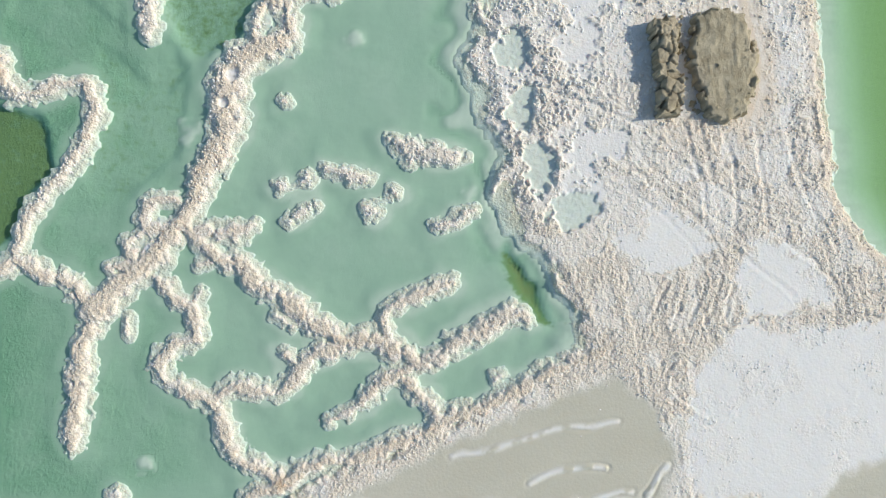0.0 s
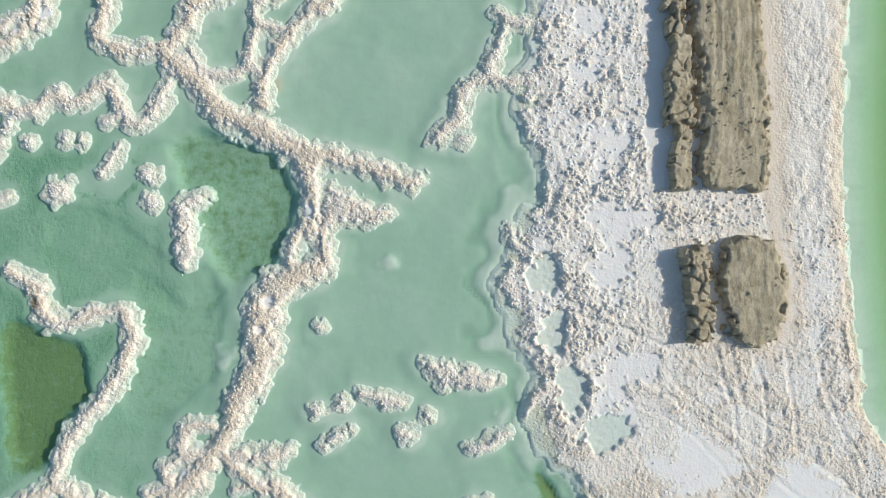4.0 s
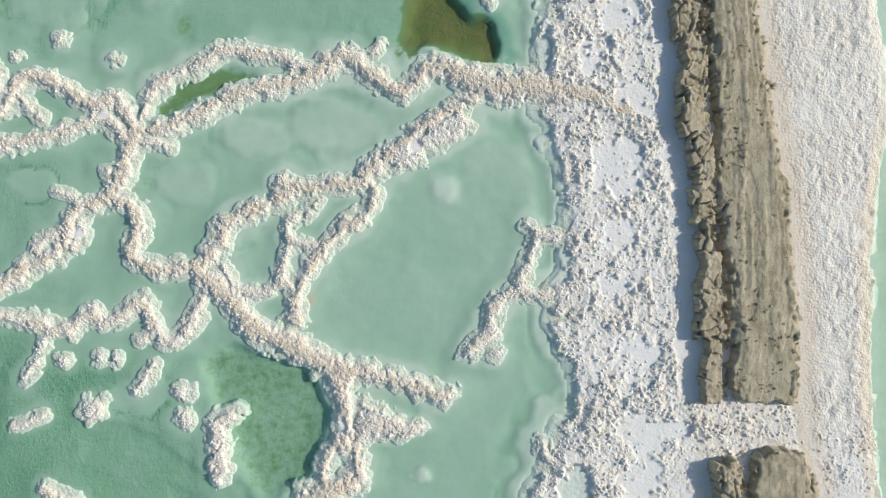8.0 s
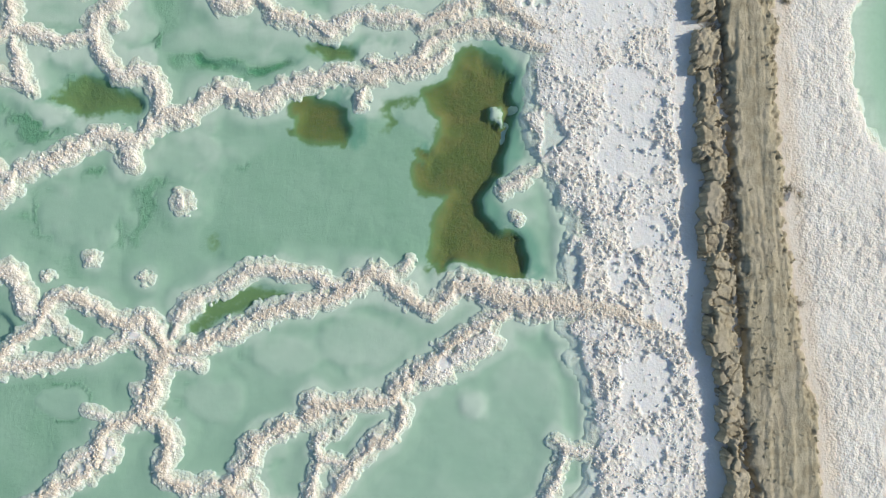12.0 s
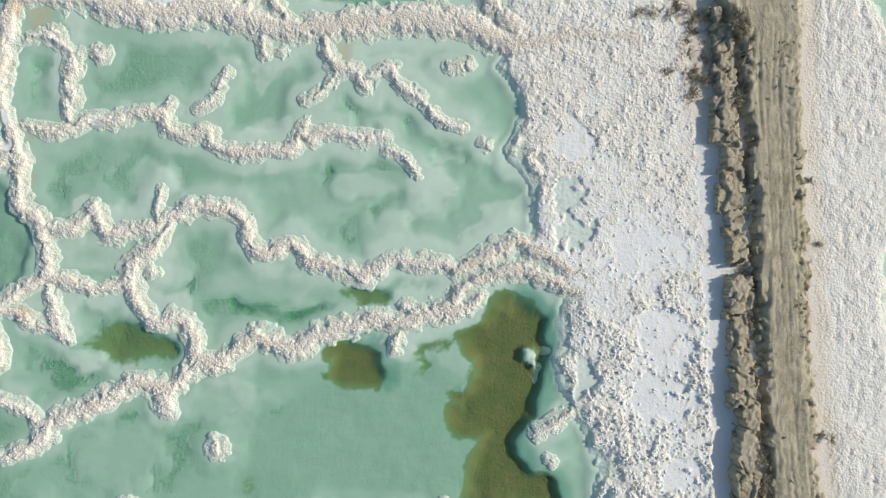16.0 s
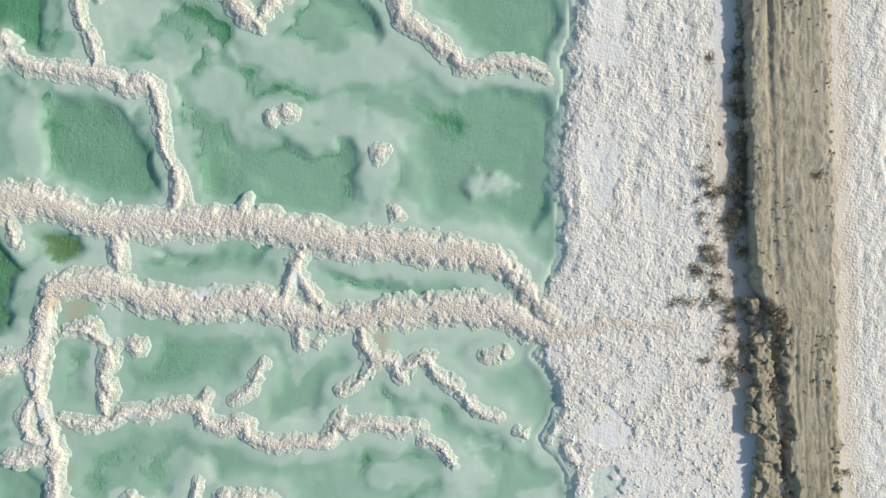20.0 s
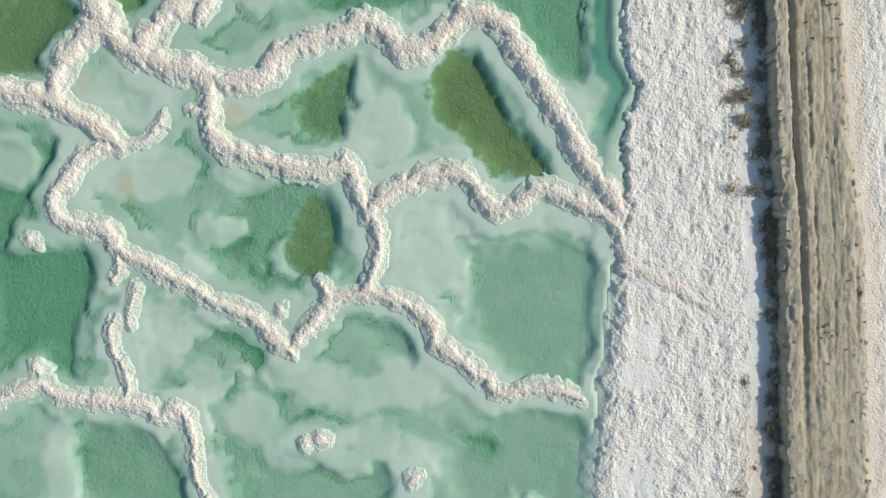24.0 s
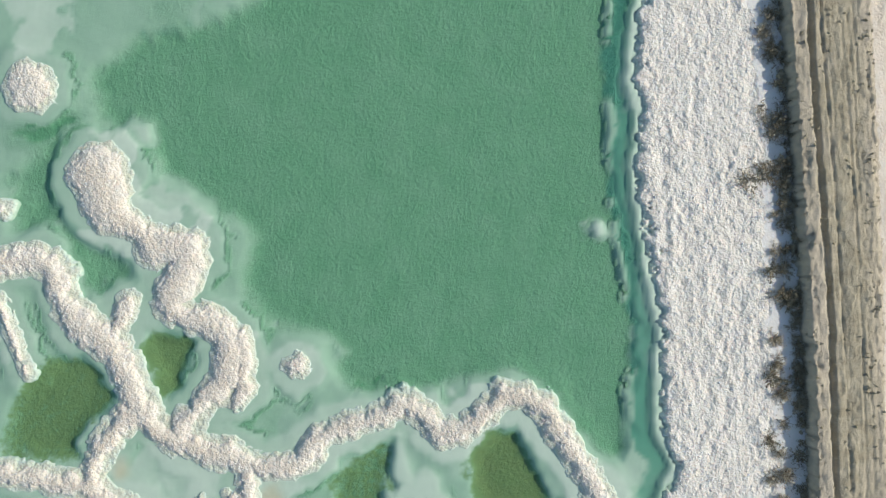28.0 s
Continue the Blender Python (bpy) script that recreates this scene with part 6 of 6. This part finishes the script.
# ---- the earth dike ----
def dike_body(name, y_low, y_high, label, ends):
    x = np.arange(-0.4, 5.4, 0.065)
    y = np.arange(y_low - 0.3, y_high + 0.3, 0.095)
    gx, gy = np.meshgrid(x, y)
    cliff, foot = across([(q[2], q[0]) for q in DIKE], gy), across([(q[3], q[0]) for q in DIKE], gy)
    px = cliff + gx
    late = ease(gy, 53.0, 57.0)
    worn = ease(gy + 2.0 * (layers(px, gy, 2.0, 171, 2) - 0.5), 62.0, 78.0)
    bend = px + (0.5 - 0.38 * late) * (layers(px, gy, 0.9, 161, 3) - 0.5) + (0.34 - 0.16 * late) * (layers(px, gy, 0.34, 163, 3) - 0.5)
    bend = bend + late * 0.16 * (lumps(px, gy, 0.17, 167) - 0.5) * ease(layers(px, gy, 0.7, 169, 2), 0.4, 0.6)
    joint, mark = blocks(px + 0.25 * (layers(px, gy, 0.4, 176, 2) - 0.5), gy * 0.8 + 0.25 * (layers(px, gy, 0.4, 178, 2) - 0.5), 0.48, 179)
    chunky = 1.3 * (1 - late) * (mark - 0.5) + (lumps(px, gy, 0.55, 162) + 0.7 * lumps(px, gy, 0.27, 164) - 0.8) * (1 - 0.6 * late)
    left, right = bend - cliff + 0.22 * chunky, foot - bend + 0.22 * chunky
    fray = 1.1 * (layers(px, gy, 1.1, 165, 3) - 0.5)
    rest = np.minimum(gy - y_low, y_high - gy if ends else 99 + 0 * gy) + fray
    near_side = np.minimum(left, right + (0.3 if ends else 0.9))
    turn = 1.6 if ends else 1.0
    edge = turn - np.hypot(np.maximum(turn - near_side, 0), np.maximum(turn - rest, 0))
    wall = ease(edge, -0.02, 0.10)
    slope = ease(right + 0.12 * (lumps(px, gy, 0.3, 168) - 0.5), -0.4, 0.22)
    span = np.clip(left / np.maximum(foot - cliff, 1), 0, 1)
    edge_line = across([(q[2], q[0]) for q in DIKE if q[0] > 56], gy)
    ruts = 0
    drawn = gy * (0.9 - 0.5 * ease(gy, 13.0, 34.0))
    for at, deep, wide in ((0.31, 0.05, 0.08), (0.40, 0.09, 0.07), (0.49, 0.06, 0.05), (0.60, 0.10, 0.06), (0.70, 0.08, 0.05), (0.85, 0.10, 0.05), (0.93, 0.06, 0.06)):
        mid = at + 0.03 * (soft(gy, gy * 0, 12.0, int(at * 1000)) - 0.5) + 0.014 * (soft(gy, gy * 0, 0.7, int(at * 900)) - 0.5)
        ruts = ruts + (1 - late) * (0.05 + 0.40 * ease(gy, 20.0, 40.0)) * deep * (1 - ease(np.abs(foot - px - 3.2 * (1 - mid)), 0.4 * wide, 1.3 * wide)) * ease(layers(px, gy * 0.5, 1.6, int(at * 977), 3), 0.38, 0.56)
    for at, deep, wide, whole in ((0.98, 0.40, 0.17, 1.0), (1.60, 0.17, 0.08, 0.5), (1.80, 0.06, 0.06, 0.2), (2.48, 0.15, 0.05, 0.6), (2.80, 0.11, 0.04, 0.3), (3.12, 0.07, 0.05, 0.2), (3.62, 0.11, 0.08, 0.1)):
        mid = at + 0.16 * (soft(gy, gy * 0, 9.0, int(at * 500)) - 0.5) + 0.10 * (layers(gy, gy * 0, 0.7, int(at * 900), 2) - 0.5)
        kept = np.maximum(whole * 0.9, ease(layers(px, gy * 0.4, 1.3, int(at * 977), 3), 0.40, 0.55))
        ruts = ruts + late * (0.12 + 0.40 * worn) * deep * kept * (1 - ease(np.abs(px - edge_line - mid), 0.5 * wide, 1.15 * wide))
    crumbs = lumps(px, gy, 0.2, 181) * ease(layers(px * 2.0, drawn, 1.6, 183, 3), 0.54, 0.66)
    z = 0.64 + 0.07 * (layers(px, gy * 0.6, 1.3, 173, 3) - 0.5) - ruts + 0.06 * crumbs + (0.045 + 0.05 * late) * (layers(px, gy * 0.7, 0.24, 175, 3) - 0.5)
    rim = worn * ease(0.85 - left, -0.06, 0.06)
    z += 0.025 * ease(layers(px * 1.3, drawn, 0.9, 174, 4), 0.50, 0.53)
    z -= 0.025 * lumps(px * 1.5, gy * 0.7, 0.2, 184) * ease(layers(px * 1.6, drawn, 1.1, 186, 3), 0.50, 0.58)
    crumbling = ease(0.5 - left + 0.8 * (layers(px, gy, 1.3, 182, 3) - 0.5), 0.0, 0.35) * (1 - 0.5 * late)
    crumbling = np.maximum(crumbling, 0.8 * ease(0.5 - right + 0.9 * (layers(px, gy, 1.1, 188, 3) - 0.5), 0.0, 0.3) * (1 - 0.7 * late))
    z -= crumbling * (0.26 * ease(mark, 0.6, 0.95) + 0.14 * (1 - ease(joint, 0.01, 0.06)))
    z += 0.10 * late + 0.10 * rim
    z = -0.25 + (z + 0.25) * wall * (0.33 * ease(right, -0.9, -0.5) + 0.67 * slope)
    dusty = np.clip(ease(-right, 0.12, 0.32) + 0.22 * ease(layers(px, gy * 0.4, 0.8, 177, 3), 0.5, 0.7) + 0.42 * rim + late * 0.4 * ease(span, 0.72, 0.95) + 0.15 * late, 0, 1)
    body = net("bank", px.ravel(), gy.ravel(), z.ravel(), grid_faces(len(y), len(x)), DIRT, {"dust": dusty})
    dike = tagged(new(name), label, "dike")
    dike.location = (float(cliff[0, 0]), y_low, 0)
    body.parent = dike
    bits = np.random.RandomState(len(y))
    strewn = 0.5 * ease(layers(px * 1.7, gy * 0.3, 1.5, 183, 3), 0.54, 0.64) * ease(layers(px, gy, 0.7, 185, 3), 0.45, 0.62)
    in_rut = ease(ruts, 0.02, 0.06) * ease(layers(px, gy, 0.6, 189, 2), 0.45, 0.6)
    want = (0.30 * strewn + late * 0.12 * in_rut + 0.05 * (np.abs(left - 0.2) < 0.25) + 0.10 * (np.abs(right - 0.2) < 0.3) * ease(layers(px, gy, 1.1, 187, 2), 0.47, 0.62) + 0.004) * (edge > 0.05) * (right > -0.1)
    cy, cx = np.nonzero(bits.uniform(size=z.shape) < want)
    size = 0.02 + 0.085 * bits.uniform(size=len(cx)) ** 2.2
    crumbled = grains("earth_rubble", px[cy, cx], gy[cy, cx], z[cy, cx] + size * 0.3, size, DIRT, {"dust": bits.uniform(0, 0.3, len(cx)) ** 2}, 9)
    tagged(crumbled, kind="stuff")
    crumbled.parent = dike
    crumbled.matrix_parent_inverse = Matrix.Translation(dike.location).inverted()
    body.matrix_parent_inverse = Matrix.Translation(dike.location).inverted()
    return dike


block = dike_body("dike_remnant", 6.1, 11.7, "short detached block of brown packed earth on white salt", True)
dike = dike_body("earth_dike", 13.7, 109.0, "long brown packed earth dike with wheel ruts and cracked rim", False)

# ---- slabs of earth that broke away along the dike's pond side ----
def under(thing, ob, x=0, y=0, z=0):
    ob.parent = thing
    ob.matrix_parent_inverse = Matrix.Translation(thing.location).inverted()
    ob.location = (x, y, z)
    return ob


def slab(owner, y_low, y_high, seed):
    """One broken slab: a ragged block that leans away from the dike."""
    mid = (y_low + y_high) / 2
    left = across([(q[1], q[0]) for q in DIKE], mid) + 0.12 * math.sin(seed * 2.1)
    right = across([(q[2], q[0]) for q in DIKE], mid) - (0.72 if mid < 11 else 0.50) - 0.12 * math.cos(seed * 1.7)
    x, y = np.arange(left - 0.3, right + 0.3, 0.05), np.arange(y_low - 0.25, y_high + 0.25, 0.05)
    gx, gy = np.meshgrid(x, y)
    joint, mark = blocks(gx + 0.22 * (layers(gx, gy, 0.35, 211 + seed, 2) - 0.5), gy + 0.22 * (layers(gx, gy, 0.35, 213 + seed, 2) - 0.5), 0.62, 215 + seed)
    frayed = 0.40 * (layers(gx, gy, 0.5, 191 + seed, 4) - 0.5) + 0.12 * (lumps(gx, gy, 0.2, 193 + seed) - 0.5) + 0.36 * (mark - 0.42)
    edge = np.minimum(np.minimum(gx - left, right - gx), np.minimum(gy - y_low, y_high - gy)) + frayed
    top = 0.56 + (0.28 if mid < 11 else 0.18 if mid < 40 else 0.0) + 0.08 * math.sin(seed * 1.3) - 0.06 * (gx - left) + 0.08 * (layers(gx, gy, 0.4, 231, 3) - 0.5)
    top += 0.05 * (layers(gx, gy, 0.16, 245, 2) - 0.5) + 0.08 * (lumps(gx, gy, 0.17, 241) - 0.3) * ease(layers(gx, gy, 0.8, 243, 2), 0.45, 0.60)
    top -= 0.16 * ease(mark, 0.65, 0.95) + 0.17 * (1 - ease(joint, 0.01, 0.06)) * ease(layers(gx, gy, 0.9, 247 + seed, 3), 0.46, 0.56)
    z = -0.15 + (top + 0.15) * ease(edge, 0.0, 0.06)
    dusty = 0.12 + 0.3 * ease(layers(gx, gy, 0.6, 251 + seed, 2), 0.5, 0.8)
    under(owner, net("broken_slab", gx.ravel(), gy.ravel(), z.ravel(), grid_faces(len(y), len(x)), CRUST, {"dust": dusty}))


pick = random.Random(5)
seed = 0
for owner, low, high in ((block, 6.5, 10.9), (dike, 13.9, 42.7), (dike, 43.4, 55.9)):
    at = low
    while at < high - 0.5:
        long = pick.uniform(0.9, 2.6)
        slab(owner, at, min(at + long, high), seed)
        at += long - pick.uniform(0.02, 0.25)
        seed += 1


# ---- clods, in the crevice and along the rim ----
def clod_mesh(seed):
    bm = bmesh.new()
    bmesh.ops.create_icosphere(bm, subdivisions=2, radius=1)
    for v in bm.verts:
        d = 0.75 + 0.5 * noise.noise(v.co * 1.3 + Vector((seed * 5.1, 0, 0))) + 0.2 * noise.noise(v.co * 3.4)
        v.co = Vector((v.co.x * d, v.co.y * d * 1.2, max(-0.35, v.co.z * d * 0.75)))
    mesh = bpy.data.meshes.new("clod")
    bm.to_mesh(mesh)
    bm.free()
    mesh.materials.append(CRUST)
    return mesh


CLODS = [clod_mesh(k) for k in range(6)]
for k in range(300):
    y = pick.uniform(14.0, 104.0) if k > 24 else pick.uniform(6.6, 11.3)
    owner = dike if k > 24 else block
    cliff, foot = float(across([(q[2], q[0]) for q in DIKE], y)), float(across([(q[3], q[0]) for q in DIKE], y))
    spot = pick.random()
    if spot < 0.55:
        x, z, size = cliff - pick.uniform(0.05, 0.35), 0.10, pick.uniform(0.10, 0.24)
    elif spot < 0.78:
        x, z, size = cliff + (foot - cliff) * pick.uniform(0.1, 0.8), 0.62, pick.uniform(0.04, 0.10)
    else:
        x, z, size = foot + pick.uniform(-0.35, 0.1), 0.42, pick.uniform(0.07, 0.17)
    ob = under(owner, new("clod", CLODS[k % 6]), x, y, z)
    ob.rotation_euler = (0, 0, pick.uniform(0, 6.28))
    ob.scale = (size, size, size)


# ---- dry shrubs rooted along the foot of the dike ----
def shrub_meshes(seed, spread):
    r = random.Random(seed)
    twigs, leaves = bmesh.new(), bmesh.new()
    for _ in range(18):
        turn, lean = r.uniform(0, 6.28), r.uniform(0.15, 1.25)
        way = Vector((math.cos(turn) * math.sin(lean), math.sin(turn) * math.sin(lean), math.cos(lean)))
        foot, length = Vector((way.x * 0.05, way.y * 0.05, -0.03)), r.uniform(0.55, 1.0)
        side = way.orthogonal().normalized()
        other = way.cross(side)
        ring = [[twigs.verts.new(foot + way * length * t + (side * math.cos(a) + other * math.sin(a)) * 0.028 * (1.15 - t)) for a in (0, 2.1, 4.2)] for t in (0, 0.5, 1)]
        for a, b in zip(ring, ring[1:]):
            for n in range(3):
                twigs.faces.new((a[n], a[(n + 1) % 3], b[(n + 1) % 3], b[n]))
        for _ in range(14):
            t = r.uniform(0.3, 1.05)
            c = foot + way * length * t + Vector((r.gauss(0, 0.10), r.gauss(0, 0.10), r.gauss(0, 0.07)))
            u = Vector((r.gauss(0, 1), r.gauss(0, 1), r.gauss(0, 0.6))).normalized()
            v = u.orthogonal().normalized() * r.uniform(0.02, 0.045)
            u = u * r.uniform(0.05, 0.11)
            q = [leaves.verts.new(c - u), leaves.verts.new(c + v), leaves.verts.new(c + u), leaves.verts.new(c - v)]
            leaves.faces.new(q)
    made = []
    for name, bm in (("brushwood", twigs), ("foliage", leaves)):
        mesh = bpy.data.meshes.new(name)
        bm.to_mesh(mesh)
        bm.free()
        made.append(mesh)
    made[0].materials.append(TWIG)
    made[1].materials.append(LEAF if spread else DRY_LEAF)
    return made


SHRUBS = [shrub_meshes(k, k < 4) for k in range(6)]


def shrub(x, y, z, size, kind):
    branches, foliage = SHRUBS[kind]
    ob = new("shrub")
    tagged(ob, "small grey-brown desert shrub at the foot of the dike" if kind < 4 else "dried tan salt-crusted shrub beside the dike", "shrub", "shrubs along the dike")
    new("brushwood", branches).parent = ob
    new("foliage", foliage).parent = ob
    size *= 1.4
    ob.location, ob.rotation_euler, ob.scale = (x, y, z), (0, 0, pick.uniform(0, 6.28)), (size, size, size * 0.8)


def shrub_row(y_low, y_high, count, reach_low, reach_high, small, large, z=0.02, kinds=(0, 1, 2, 3, 3, 4)):
    """Shrubs scattered along a stretch; reach counts from the dike's cliff towards the ponds."""
    for _ in range(count):
        y = pick.uniform(y_low, y_high)
        cliff = float(across([(q[2], q[0]) for q in DIKE], y))
        shrub(cliff - pick.uniform(reach_low, reach_high), y, z, pick.uniform(small, large), pick.choice(kinds))


shrub_row(31.5, 35.2, 18, 0.0, 0.8, 0.25, 0.5, 0.3)
shrub_row(40.0, 44.0, 10, 0.2, 1.0, 0.25, 0.45, 0.1)
shrub_row(53.6, 60.2, 14, 0.9, 3.0, 0.2, 0.42)
shrub_row(53.6, 60.0, 10, 0.2, 0.9, 0.25, 0.45)
shrub_row(51.5, 62.0, 22, 1.0, 2.6, 0.25, 0.5)
shrub_row(58.0, 76.0, 60, 0.02, 0.5, 0.3, 0.52, 0.02, (0, 1, 2, 3))
shrub_row(60.0, 68.0, 6, 0.9, 2.2, 0.15, 0.35)
shrub_row(76.0, 90.0, 44, 0.02, 0.45, 0.3, 0.5, 0.02, (0, 1, 2, 3))
shrub_row(76.0, 90.0, 14, 0.95, 1.5, 0.35, 0.55, 0.02, (4, 5, 5))
shrub_row(90.0, 106.0, 46, 0.02, 0.7, 0.3, 0.6, 0.02, (0, 1, 2, 3))
shrub_row(90.0, 106.0, 14, 0.6, 1.4, 0.3, 0.55, 0.02, (2, 4, 5, 5))
shrub(5.4, 86.9, 0, 0.5, 4)
shrub(5.2, 83.7, 0, 0.45, 2)
shrub(5.4, 81.9, 0, 0.42, 4)
shrub(5.4, 79.9, 0, 0.4, 5)
shrub(5.4, 77.4, 0, 0.5, 4)
shrub(4.2, 96.4, 0, 0.75, 5)
shrub(4.8, 96.9, 0, 0.5, 4)
shrub(5.4, 92.0, 0, 0.6, 1)
shrub(5.5, 86.7, 0, 0.6, 2)
shrub(5.4, 96.9, 0, 0.5, 0)
shrub(5.2, 83.7, 0, 0.4, 3)
shrub(5.3, 81.8, 0, 0.4, 4)
shrub(5.6, 87.5, 0, 0.5, 1)
shrub(5.9, 86.2, 0, 0.45, 3)
shrub(8.7, 55.1, 0.66, 0.5, 1)
shrub(9.0, 54.8, 0.66, 0.4, 2)
shrub(8.9, 51.3, 0.4, 0.45, 0)
shrub(8.7, 55.3, 0.7, 0.55, 1)
shrub(9.0, 54.6, 0.7, 0.45, 3)
shrub(10.9, 62.0, 0.7, 0.3, 2)
shrub(12.9, 34.9, 0.45, 0.35, 1)
shrub(13.6, 34.6, 0.3, 0.3, 0)
shrub(13.5, 29.3, 0.3, 0.3, 2)
shrub(12.4, 47.4, 0.4, 0.3, 1)
shrub(13.1, 44.3, 0.1, 0.2, 4)
shrub(13.2, 44.3, 0.1, 0.22, 4)
shrub(4.0, 55.7, 0, 0.32, 3)
shrub(4.8, 55.8, 0, 0.34, 1)
shrub(5.4, 52.9, 0, 0.3, 1)
shrub(4.4, 52.8, 0, 0.2, 0)
shrub(5.7, 52.9, 0, 0.35, 1)
shrub(4.3, 55.9, 0, 0.3, 0)
shrub(5.2, 55.9, 0, 0.3, 2)
shrub(6.1, 56.0, 0, 0.35, 1)
shrub(5.6, 58.5, 0, 0.3, 1)
shrub(6.3, 57.8, 0, 0.35, 2)
shrub(6.1, 57.1, 0, 0.3, 0)
